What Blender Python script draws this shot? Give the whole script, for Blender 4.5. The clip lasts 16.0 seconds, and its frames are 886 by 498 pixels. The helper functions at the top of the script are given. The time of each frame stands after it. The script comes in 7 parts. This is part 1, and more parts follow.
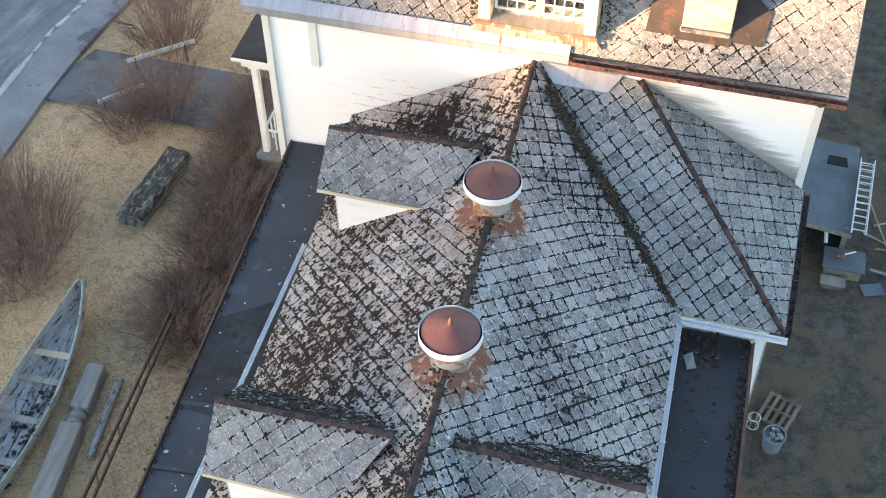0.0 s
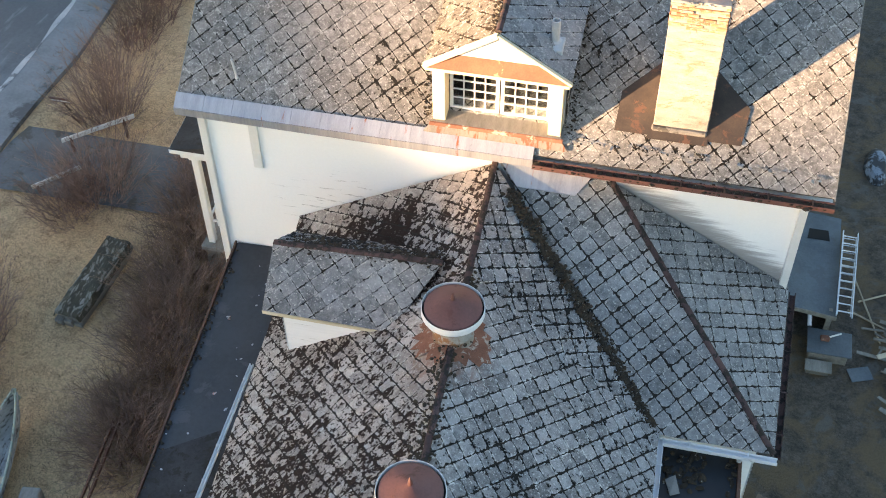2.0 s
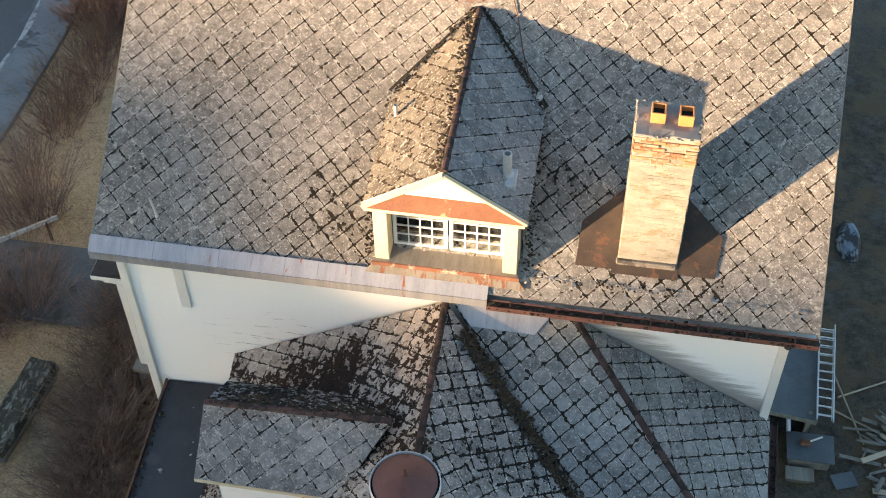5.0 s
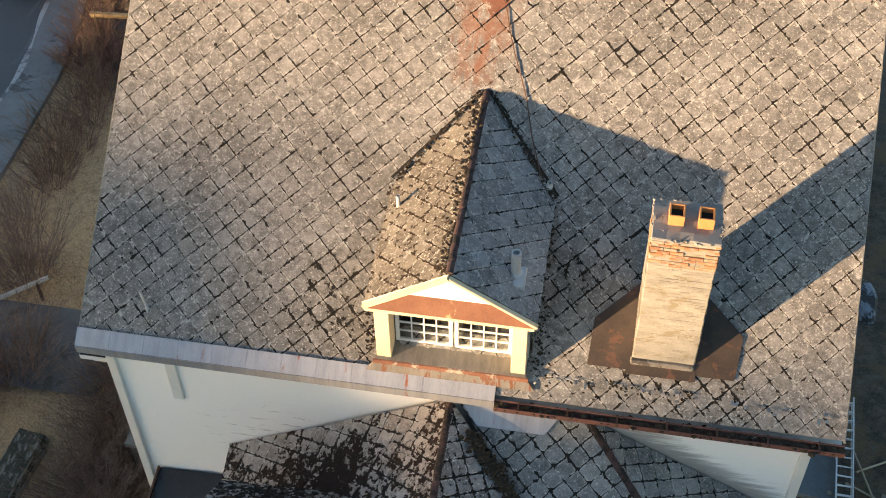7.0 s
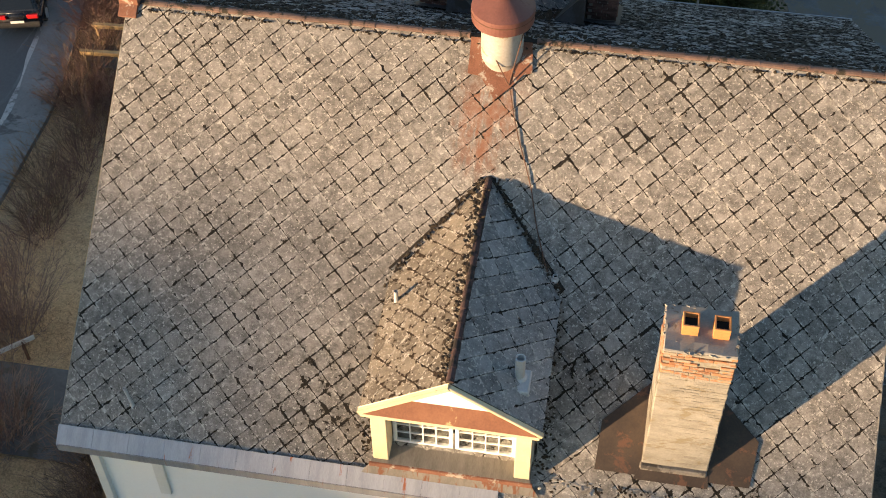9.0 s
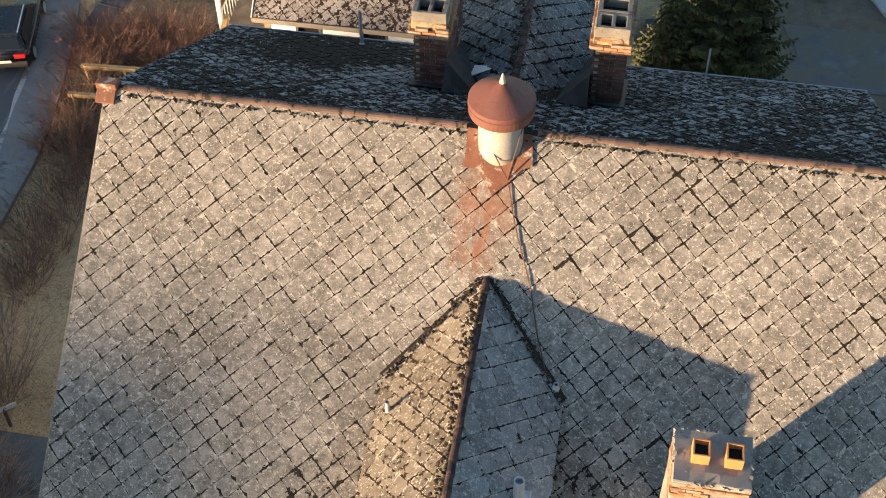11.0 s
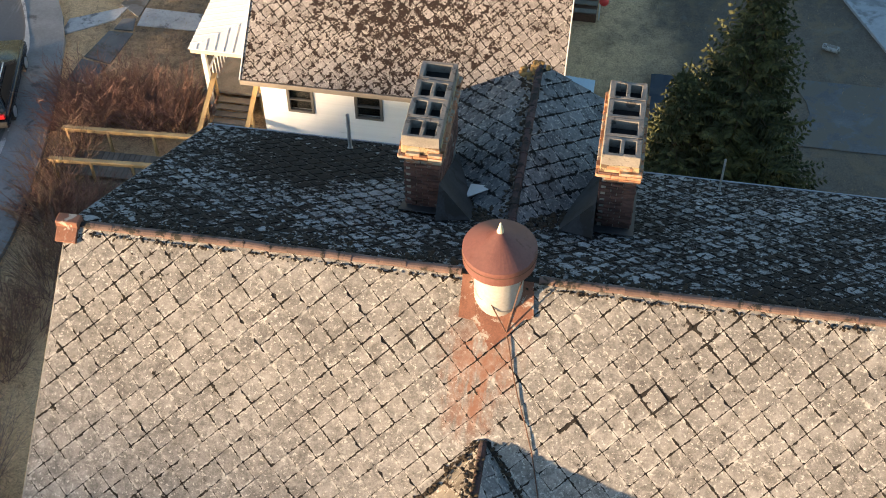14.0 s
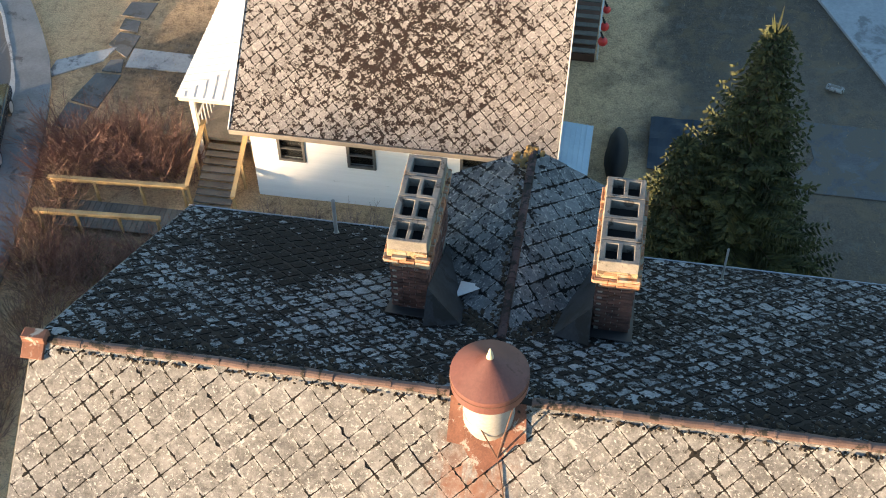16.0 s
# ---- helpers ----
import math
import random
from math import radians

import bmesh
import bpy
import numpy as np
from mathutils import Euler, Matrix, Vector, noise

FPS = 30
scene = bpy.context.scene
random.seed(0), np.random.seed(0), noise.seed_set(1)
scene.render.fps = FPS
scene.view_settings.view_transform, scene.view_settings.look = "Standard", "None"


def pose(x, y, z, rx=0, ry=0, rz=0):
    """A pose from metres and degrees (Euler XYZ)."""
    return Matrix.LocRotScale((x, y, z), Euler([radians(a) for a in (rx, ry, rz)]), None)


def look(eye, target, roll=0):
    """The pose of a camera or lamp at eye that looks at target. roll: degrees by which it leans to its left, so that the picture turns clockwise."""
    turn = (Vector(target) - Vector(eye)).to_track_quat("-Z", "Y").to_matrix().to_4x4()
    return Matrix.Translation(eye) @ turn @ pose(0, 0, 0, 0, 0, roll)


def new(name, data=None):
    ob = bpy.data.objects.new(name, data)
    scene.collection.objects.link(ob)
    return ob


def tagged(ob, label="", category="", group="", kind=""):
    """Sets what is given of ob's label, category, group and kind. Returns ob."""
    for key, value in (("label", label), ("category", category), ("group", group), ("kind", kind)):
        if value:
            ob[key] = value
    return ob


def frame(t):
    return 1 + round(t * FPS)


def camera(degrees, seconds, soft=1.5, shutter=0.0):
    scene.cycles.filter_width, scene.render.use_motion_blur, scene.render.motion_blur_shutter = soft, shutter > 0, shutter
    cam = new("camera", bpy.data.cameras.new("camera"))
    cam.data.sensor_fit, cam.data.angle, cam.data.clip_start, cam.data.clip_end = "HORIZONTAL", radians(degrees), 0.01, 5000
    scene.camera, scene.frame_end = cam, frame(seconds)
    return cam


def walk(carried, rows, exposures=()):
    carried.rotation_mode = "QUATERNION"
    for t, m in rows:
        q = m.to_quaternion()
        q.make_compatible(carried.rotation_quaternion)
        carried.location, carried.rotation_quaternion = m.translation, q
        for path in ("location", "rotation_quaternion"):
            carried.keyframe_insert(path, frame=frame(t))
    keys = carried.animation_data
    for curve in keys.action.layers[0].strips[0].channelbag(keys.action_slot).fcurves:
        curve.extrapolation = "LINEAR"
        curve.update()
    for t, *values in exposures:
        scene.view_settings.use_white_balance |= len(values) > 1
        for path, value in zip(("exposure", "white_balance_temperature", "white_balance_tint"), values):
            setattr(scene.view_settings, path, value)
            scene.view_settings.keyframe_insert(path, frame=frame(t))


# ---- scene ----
cam = camera(38.3, 16.0, 1.0)
METRES, EYE, TILT, LEAN, TURN = 15.0, 20.0, -50.0, 0.0, 0.0
PATH = [
    (0, (4.189, -23.635, 28.875), (3.834, -22.346, 27.388), -0.8),
    (0.5, (4.001, -22.665, 28.902), (3.644, -21.377, 27.414), -0.8),
    (1, (3.836, -21.714, 28.889), (3.497, -20.421, 27.401), -0.9),
    (1.5, (3.681, -20.838, 28.866), (3.357, -19.542, 27.378), -0.9),
    (2, (3.537, -20.084, 28.848), (3.231, -18.784, 27.359), -0.9),
    (2.5, (3.446, -19.399, 28.825), (3.179, -18.09, 27.337), -1.0),
    (3, (3.384, -18.707, 28.826), (3.144, -17.394, 27.337), -1.0),
    (3.5, (3.298, -18.058, 28.812), (3.057, -16.745, 27.323), -1.1),
    (4, (3.203, -17.412, 28.809), (2.962, -16.1, 27.319), -1.0),
    (4.5, (3.086, -16.785, 28.844), (2.846, -15.473, 27.353), -1.0),
    (5, (2.949, -16.197, 28.909), (2.709, -14.884, 27.42), -1.0),
    (7.5, (2.415, -13.556, 29.246), (2.172, -12.243, 27.758), -1.0),
    (8, (2.298, -13.052, 29.313), (2.058, -11.738, 27.825), -0.8),
    (8.5, (2.189, -12.504, 29.446), (1.951, -11.194, 27.954), -0.8),
    (9, (2.117, -11.985, 29.524), (1.88, -10.675, 28.032), -0.8),
    (11.5, (1.775, -9.254, 29.809), (1.537, -7.945, 28.316), -0.7),
    (12, (1.701, -8.732, 29.839), (1.463, -7.423, 28.346), -0.7),
    (12.5, (1.64, -8.19, 29.87), (1.401, -6.881, 28.377), -0.8),
    (13, (1.574, -7.655, 29.888), (1.334, -6.346, 28.395), -0.9),
    (13.5, (1.512, -7.13, 29.886), (1.272, -5.821, 28.393), -0.9),
    (14, (1.452, -6.608, 29.957), (1.212, -5.3, 28.463), -0.9),
    (14.5, (1.393, -6.062, 30.054), (1.153, -4.754, 28.56), -1.0),
    (15, (1.352, -5.542, 30.146), (1.111, -4.234, 28.652), -1.1),
    (15.5, (1.333, -5.029, 30.227), (1.092, -3.722, 28.733), -1.1),
    (16, (1.32, -4.497, 30.308), (1.078, -3.19, 28.813), -1.2),
]
walk(cam, [(t, look(eye, target, roll)) for t, eye, target, roll in PATH],
     [(0.0, 3.96, 6450, 19), (2.0, 3.5, 6350, 17), (4.0, 3.16, 6300, 14), (7.5, 2.55, 6300, 13), (9.0, 2.41, 6300, 13), (11.5, 2.63, 6150, 12), (13.0, 2.64, 6050, 12), (16.0, 2.92, 5750, 9)])

# ---- sky and sun ----
SUN_TURN, SUN_UP = 37.0, 3.2                      # the way the light travels over the ground, and its height, in degrees
world = bpy.data.worlds.new("sky")
scene.world = world
world.use_nodes = True
sky = world.node_tree.nodes.new("ShaderNodeTexSky")
sky.sky_type, sky.sun_disc = "NISHITA", False
sky.sun_elevation, sky.sun_rotation = radians(SUN_UP), radians(90 - SUN_TURN - 180)
sky.air_density, sky.dust_density, sky.ozone_density = 1.0, 0.6, 1.7
back = world.node_tree.nodes["Background"]
back.inputs["Strength"].default_value = 0.100
world.node_tree.links.new(sky.outputs[0], back.inputs[0])
sun = new("sun", bpy.data.lights.new("sun", "SUN"))
sun.data.energy, sun.data.angle, sun.data.color = 3.05, radians(0.6), (1.0, 0.67, 0.365)
sun.rotation_euler = Euler((radians(90 - SUN_UP), 0, radians(SUN_TURN - 90)))
scene.view_settings.exposure = 2.2
scene.view_settings.use_white_balance = True
scene.view_settings.white_balance_temperature, scene.view_settings.white_balance_tint = 6500, 13

# ---- small builders ----
UP = Vector((0, 0, 1))


def V(*a):
    return Vector(a)


def mesh_of(name, bm):
    me = bpy.data.meshes.new(name)
    bmesh.ops.recalc_face_normals(bm, faces=bm.faces)
    bm.to_mesh(me)
    bm.free()
    return me


def part(name, bm, material, parent=None, label="", smooth=False):
    ob = new(name, mesh_of(name, bm) if isinstance(bm, bmesh.types.BMesh) else bm)
    if material and not ob.data.materials:
        ob.data.materials.append(material)
    if smooth:
        for p in ob.data.polygons:
            p.use_smooth = True
    ob.parent = parent
    if label:
        ob["label"] = label
    return ob


def thing(name, label, category, at=(0, 0, 0), group="", kind=""):
    ob = new(name)
    ob.empty_display_size = 0.2
    ob.location = at
    return tagged(ob, label, category, group, kind)


def box(bm, x0, x1, y0, y1, z0, z1, bevel=0.0, turn=None):
    made = bmesh.ops.create_cube(bm, size=1)["verts"]
    for v in made:
        v.co = V(x0 + (v.co.x + 0.5) * (x1 - x0), y0 + (v.co.y + 0.5) * (y1 - y0), z0 + (v.co.z + 0.5) * (z1 - z0))
        if turn:
            v.co = turn @ v.co
    if bevel:
        edges = {e for v in made for e in v.link_edges}
        bmesh.ops.bevel(bm, geom=list(edges), offset=bevel, segments=1, affect="EDGES")
    return bm


def beam(bm, p0, p1, w, h, bevel=0.0, up=UP):
    """A squared bar from p0 to p1, w wide and h high."""
    p0, p1 = Vector(p0), Vector(p1)
    d = (p1 - p0)
    x = d.normalized()
    y = up.cross(x)
    y = y.normalized() if y.length > 1e-4 else V(0, 1, 0)
    z = x.cross(y)
    m = Matrix((x, y, z)).transposed().to_4x4()
    m.translation = p0
    return box(bm, 0, d.length, -w / 2, w / 2, -h / 2, h / 2, bevel, m)


def tube(bm, p0, p1, r0, r1=None, seg=10, cap=True):
    p0, p1 = Vector(p0), Vector(p1)
    d = p1 - p0
    m = Matrix.Translation((p0 + p1) / 2) @ d.to_track_quat("Z", "Y").to_matrix().to_4x4()
    bmesh.ops.create_cone(bm, cap_ends=cap, segments=seg, radius1=r0, radius2=r0 if r1 is None else r1, depth=d.length, matrix=m)
    return bm


def pipe(bm, pts, r, seg=6):
    """A bent round bar through the points, in one piece."""
    pts, rings = [Vector(p) for p in pts], []
    for k, p in enumerate(pts):
        d = (pts[min(k + 1, len(pts) - 1)] - pts[max(k - 1, 0)]).normalized()
        a = d.cross(V(0.31, 0.2, 0.93)).normalized()
        b = d.cross(a)
        rings.append([bm.verts.new(p + a * (r * math.cos(6.2832 * q / seg)) + b * (r * math.sin(6.2832 * q / seg))) for q in range(seg)])
    for u, w in zip(rings, rings[1:]):
        for q in range(seg):
            bm.faces.new([u[q], u[(q + 1) % seg], w[(q + 1) % seg], w[q]])
    bm.faces.new(rings[0][::-1]), bm.faces.new(rings[-1])
    return bm


def hull(points):
    bm = bmesh.new()
    for p in points:
        bm.verts.new(Vector(p))
    bmesh.ops.convex_hull(bm, input=bm.verts[:])
    return bm


def lathe(bm, profile, seg=32, centre=(0, 0, 0)):
    """A turned shape from (radius, height) steps."""
    rings = []
    for r, z in profile:
        if r < 1e-5:
            rings.append([bm.verts.new(V(*centre) + V(0, 0, z))])
        else:
            rings.append([bm.verts.new(V(*centre) + V(r * math.cos(2 * math.pi * k / seg), r * math.sin(2 * math.pi * k / seg), z)) for k in range(seg)])
    for a, b in zip(rings, rings[1:]):
        for k in range(seg):
            f = [a[k % len(a)], a[(k + 1) % len(a)], b[(k + 1) % len(b)], b[k % len(b)]]
            f = [v for n, v in enumerate(f) if v not in f[:n]]
            if len(f) > 2:
                bm.faces.new(f)
    return bm


def prism(bm, pts, push):
    """A flat outline pushed along a vector into a slab."""
    a = [bm.verts.new(Vector(p)) for p in pts]
    b = [bm.verts.new(Vector(p) + Vector(push)) for p in pts]
    bm.faces.new(a)
    bm.faces.new(b[::-1])
    for k in range(len(a)):
        bm.faces.new([a[k], a[k - 1], b[k - 1], b[k]])
    return bm


def clip2(poly, outline):
    """The part of a 2D polygon inside a convex counterclockwise outline."""
    for k in range(len(outline)):
        (ax, ay), (bx, by) = outline[k - 1], outline[k]
        side = lambda p: (bx - ax) * (p[1] - ay) - (by - ay) * (p[0] - ax)
        out = []
        for n in range(len(poly)):
            p, q = poly[n - 1], poly[n]
            sp, sq = side(p), side(q)
            if (sp >= 0) != (sq >= 0):
                f = sp / (sp - sq)
                out.append((p[0] + f * (q[0] - p[0]), p[1] + f * (q[1] - p[1])))
            if sq >= 0:
                out.append(q)
        poly = out
        if len(poly) < 3:
            return []
    return poly


def inside(p, outline, margin=0.0):
    for k in range(len(outline)):
        (ax, ay), (bx, by) = outline[k - 1], outline[k]
        if ((bx - ax) * (p[1] - ay) - (by - ay) * (p[0] - ax)) / math.hypot(bx - ax, by - ay) < margin:
            return False
    return True


def gz(x, y):
    """Height of the ground: level in front of the house, falling behind it."""
    f = min(max((y - 4) / 20, 0), 1)
    return -2.3 * f * f * (3 - 2 * f) + 0.06 * noise.noise(V(x * 0.25, y * 0.25, 0)) * (1 if abs(x) < 40 else 0)

# ---- materials ----
def tree_of(name):
    m = bpy.data.materials.new(name)
    m.use_nodes = True
    nt = m.node_tree
    return m, nt, nt.nodes["Principled BSDF"]


def node(nt, kind, **values):
    n = nt.nodes.new(kind)
    for k, v in values.items():
        n.inputs[k.replace("_", " ")].default_value = v
    return n


def sock(nt, value, to):
    if hasattr(value, "is_output"):
        nt.links.new(value, to)
    else:
        to.default_value = value


def calc(nt, op, a, b=0.0, c=None, clamp=False):
    n = nt.nodes.new("ShaderNodeMath")
    n.operation, n.use_clamp = op, clamp
    sock(nt, a, n.inputs[0]), sock(nt, b, n.inputs[1])
    if c is not None:
        sock(nt, c, n.inputs[2])
    return n.outputs[0]


def blend(nt, f, a, b, how="MIX"):
    n = nt.nodes.new("ShaderNodeMix")
    n.data_type, n.blend_type = "RGBA", how
    sock(nt, f, n.inputs[0])
    for v, s in ((a, n.inputs[6]), (b, n.inputs[7])):
        sock(nt, (*v, 1) if isinstance(v, tuple) and len(v) == 3 else v, s)
    return n.outputs[2]


def step(nt, v, lo, hi):
    n = nt.nodes.new("ShaderNodeMapRange")
    n.interpolation_type = "SMOOTHSTEP"
    sock(nt, v, n.inputs[0])
    n.inputs[1].default_value, n.inputs[2].default_value = lo, hi
    return n.outputs[0]


def place(nt, stretch=(1, 1, 1)):
    g = nt.nodes.new("ShaderNodeNewGeometry")
    if stretch == (1, 1, 1):
        return g.outputs["Position"]
    n = nt.nodes.new("ShaderNodeVectorMath")
    n.operation = "MULTIPLY"
    nt.links.new(g.outputs["Position"], n.inputs[0])
    n.inputs[1].default_value = stretch
    return n.outputs[0]


def grain(nt, scale, detail=4.0, rough=0.6, at=None, warp=0.0):
    n = node(nt, "ShaderNodeTexNoise", Scale=scale, Detail=detail, Roughness=rough, Distortion=warp)
    nt.links.new(at or place(nt), n.inputs["Vector"])
    return n.outputs["Fac"]


def bumps(nt, bsdf, height, strength, dist=0.01):
    n = node(nt, "ShaderNodeBump", Strength=strength, Distance=dist)
    nt.links.new(height, n.inputs["Height"])
    nt.links.new(n.outputs[0], bsdf.inputs["Normal"])


def chance(nt):
    g, o = nt.nodes.new("ShaderNodeNewGeometry"), nt.nodes.new("ShaderNodeObjectInfo")
    return calc(nt, "FRACT", calc(nt, "ADD", g.outputs["Random Per Island"], o.outputs["Random"]))


def surface(name, a, b, scale=6.0, rough=0.8, metal=0.0, bump=0.3, spot=None, spot_scale=2.5, spot_at=0.6, stretch=(1, 1, 1), vary=0.0, dist=0.01):
    """Two tones by fine and coarse grain, with stains of a third colour where spot is given."""
    m, nt, bsdf = tree_of(name)
    at = place(nt, stretch)
    fine, coarse = grain(nt, scale * 5, 6, 0.7, at), grain(nt, scale * 0.45, 4, 0.55, at)
    mix = calc(nt, "ADD", calc(nt, "MULTIPLY", fine, 0.55), calc(nt, "MULTIPLY", coarse, 0.6))
    colour = blend(nt, step(nt, mix, 0.35, 0.8), a, b)
    if vary:
        k = calc(nt, "ADD", calc(nt, "MULTIPLY", chance(nt), vary), 1 - vary / 2)
        n = nt.nodes.new("ShaderNodeVectorMath")
        n.operation = "SCALE"
        nt.links.new(colour, n.inputs[0]), nt.links.new(k, n.inputs["Scale"])
        colour = n.outputs[0]
    if spot:
        s = calc(nt, "ADD", grain(nt, spot_scale, 7, 0.68, at, 0.4), calc(nt, "MULTIPLY", fine, 0.12))
        colour = blend(nt, step(nt, s, spot_at, spot_at + 0.07), colour, spot)
    nt.links.new(colour, bsdf.inputs["Base Color"])
    r = calc(nt, "ADD", calc(nt, "MULTIPLY", fine, 0.25), rough - 0.12, clamp=True)
    nt.links.new(r, bsdf.inputs["Roughness"])
    bsdf.inputs["Metallic"].default_value = metal
    if bump:
        bumps(nt, bsdf, mix, bump, dist)
    return m


def near_to(nt, at, spot, soft=None):
    """1 at the middle of a patch (x, y, z, reach), 0 past its uneven rim."""
    away = nt.nodes.new("ShaderNodeVectorMath")
    away.operation = "DISTANCE"
    nt.links.new(at, away.inputs[0])
    away.inputs[1].default_value = spot[:3]
    d = calc(nt, "DIVIDE", away.outputs["Value"], spot[3])
    return step(nt, calc(nt, "ADD", d, calc(nt, "MULTIPLY", soft, 0.9)) if soft else d, 1.35, 0.55)


def tile_surface(name, dark, light, moss=0.62, edge=0.35, lichen=0.5, moss_colour=(0.035, 0.027, 0.018), pale=(0.56, 0.54, 0.49), sway=0.35, rust_at=(), patches=(), chip=0.5, clump=1.0, spread=0.20, lump=5.5):
    """Weathered fibre-cement tiles: tone by tile, grain, pale lichen, pale worn rims, moss in clumps that favour the joints.
    rust_at: (x, y, z, reach) with rust below iron; patches: (x, y, z, reach, more or less moss)."""
    m, nt, bsdf = tree_of(name)
    at = place(nt)
    uv = nt.nodes.new("ShaderNodeUVMap")
    split = nt.nodes.new("ShaderNodeSeparateXYZ")
    nt.links.new(uv.outputs[0], split.inputs[0])
    rim = calc(nt, "MAXIMUM", calc(nt, "ABSOLUTE", calc(nt, "SUBTRACT", split.outputs[0], 0.5)), calc(nt, "ABSOLUTE", calc(nt, "SUBTRACT", split.outputs[1], 0.5)))
    fine, mid, big = grain(nt, 30, 9, 0.8), grain(nt, 7, 6, 0.65), grain(nt, 0.45, 3, 0.5)
    blot = grain(nt, 2.1, 5, 0.6, at, 0.5)
    r = chance(nt)
    tone = calc(nt, "ADD", calc(nt, "MULTIPLY", r, spread), calc(nt, "ADD", calc(nt, "MULTIPLY", mid, 0.66), calc(nt, "MULTIPLY", fine, 0.80)))
    colour = blend(nt, step(nt, tone, 0.54, 1.06), dark, light)
    colour = blend(nt, calc(nt, "MULTIPLY", step(nt, big, 0.35, 0.7), 0.35), colour, tuple(c * 0.62 for c in dark))
    colour = blend(nt, calc(nt, "MULTIPLY", step(nt, blot, 0.5, 0.72), 0.4), colour, tuple(c * 1.05 for c in light))
    # lichen: uneven blots and fine specks
    growth = calc(nt, "ADD", grain(nt, 10, 6, 0.7, at, 1.2), calc(nt, "MULTIPLY", calc(nt, "SUBTRACT", grain(nt, 1.7, 3, 0.6), 0.5), 0.5))
    colour = blend(nt, calc(nt, "MULTIPLY", step(nt, growth, 0.80 - 0.2 * lichen, 0.87 - 0.2 * lichen), 0.5), colour, pale)
    colour = blend(nt, calc(nt, "MULTIPLY", step(nt, grain(nt, 21, 3, 0.6), 0.60, 0.65), 0.7), colour, pale)
    worn = calc(nt, "MULTIPLY", step(nt, rim, 0.33, 0.46), step(nt, grain(nt, 9, 5, 0.65, at, 0.6), 0.50, 0.60))
    colour = blend(nt, calc(nt, "MULTIPLY", worn, chip), colour, pale)
    streaks = grain(nt, 5, 5, 0.65, place(nt, (1.6, 0.35, 0.35)))
    for spot in rust_at:
        near = calc(nt, "MULTIPLY", near_to(nt, at, spot, mid), step(nt, streaks, 0.33, 0.55))
        colour = blend(nt, calc(nt, "MULTIPLY", near, calc(nt, "ADD", calc(nt, "MULTIPLY", r, 0.5), 0.45)), colour, (0.23, 0.105, 0.06))
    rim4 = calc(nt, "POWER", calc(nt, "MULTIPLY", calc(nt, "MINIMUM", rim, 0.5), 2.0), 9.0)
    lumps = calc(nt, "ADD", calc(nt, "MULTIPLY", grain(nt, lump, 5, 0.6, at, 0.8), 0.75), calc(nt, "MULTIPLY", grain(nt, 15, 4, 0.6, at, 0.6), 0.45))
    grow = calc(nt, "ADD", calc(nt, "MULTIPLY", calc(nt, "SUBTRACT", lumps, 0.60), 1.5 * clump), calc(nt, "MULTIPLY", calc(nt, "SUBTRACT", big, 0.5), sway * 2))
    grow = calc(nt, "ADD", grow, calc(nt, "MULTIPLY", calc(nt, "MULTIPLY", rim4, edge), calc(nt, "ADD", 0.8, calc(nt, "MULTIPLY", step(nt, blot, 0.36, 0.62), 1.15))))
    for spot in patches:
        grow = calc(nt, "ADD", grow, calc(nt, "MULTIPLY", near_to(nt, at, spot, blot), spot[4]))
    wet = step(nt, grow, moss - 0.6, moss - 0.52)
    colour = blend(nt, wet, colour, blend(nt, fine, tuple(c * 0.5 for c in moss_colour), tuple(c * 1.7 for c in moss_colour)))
    nt.links.new(colour, bsdf.inputs["Base Color"])
    bsdf.inputs["Roughness"].default_value = 0.88
    bsdf.inputs["Specular IOR Level"].default_value = 0.3
    bumps(nt, bsdf, calc(nt, "ADD", calc(nt, "MULTIPLY", fine, 0.6), calc(nt, "MULTIPLY", wet, 0.9)), 0.8, 0.016)
    return m


VENTS = ((0.06, -4.52), (0.22, -8.75))
RUST = tuple((x, y - 0.45, 8.35, 1.25) for x, y in VENTS)
CLEAN = tuple((x + 0.1, y - 0.5, 8.0, 2.1, -0.35) for x, y in VENTS)
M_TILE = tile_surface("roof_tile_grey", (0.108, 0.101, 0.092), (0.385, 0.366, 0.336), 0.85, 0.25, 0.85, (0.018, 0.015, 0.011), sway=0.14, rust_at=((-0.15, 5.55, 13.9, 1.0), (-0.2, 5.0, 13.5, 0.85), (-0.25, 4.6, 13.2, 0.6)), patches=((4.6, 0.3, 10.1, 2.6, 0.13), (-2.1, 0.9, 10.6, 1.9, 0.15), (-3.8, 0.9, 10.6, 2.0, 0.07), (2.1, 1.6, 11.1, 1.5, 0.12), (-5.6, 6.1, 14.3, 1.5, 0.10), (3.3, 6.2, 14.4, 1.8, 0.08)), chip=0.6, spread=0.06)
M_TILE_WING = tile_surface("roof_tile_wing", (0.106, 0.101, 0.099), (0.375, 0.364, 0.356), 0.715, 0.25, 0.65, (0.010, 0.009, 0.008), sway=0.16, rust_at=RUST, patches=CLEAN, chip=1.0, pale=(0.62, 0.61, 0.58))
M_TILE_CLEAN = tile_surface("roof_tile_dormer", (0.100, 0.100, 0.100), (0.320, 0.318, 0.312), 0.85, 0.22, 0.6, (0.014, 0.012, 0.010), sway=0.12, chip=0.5)
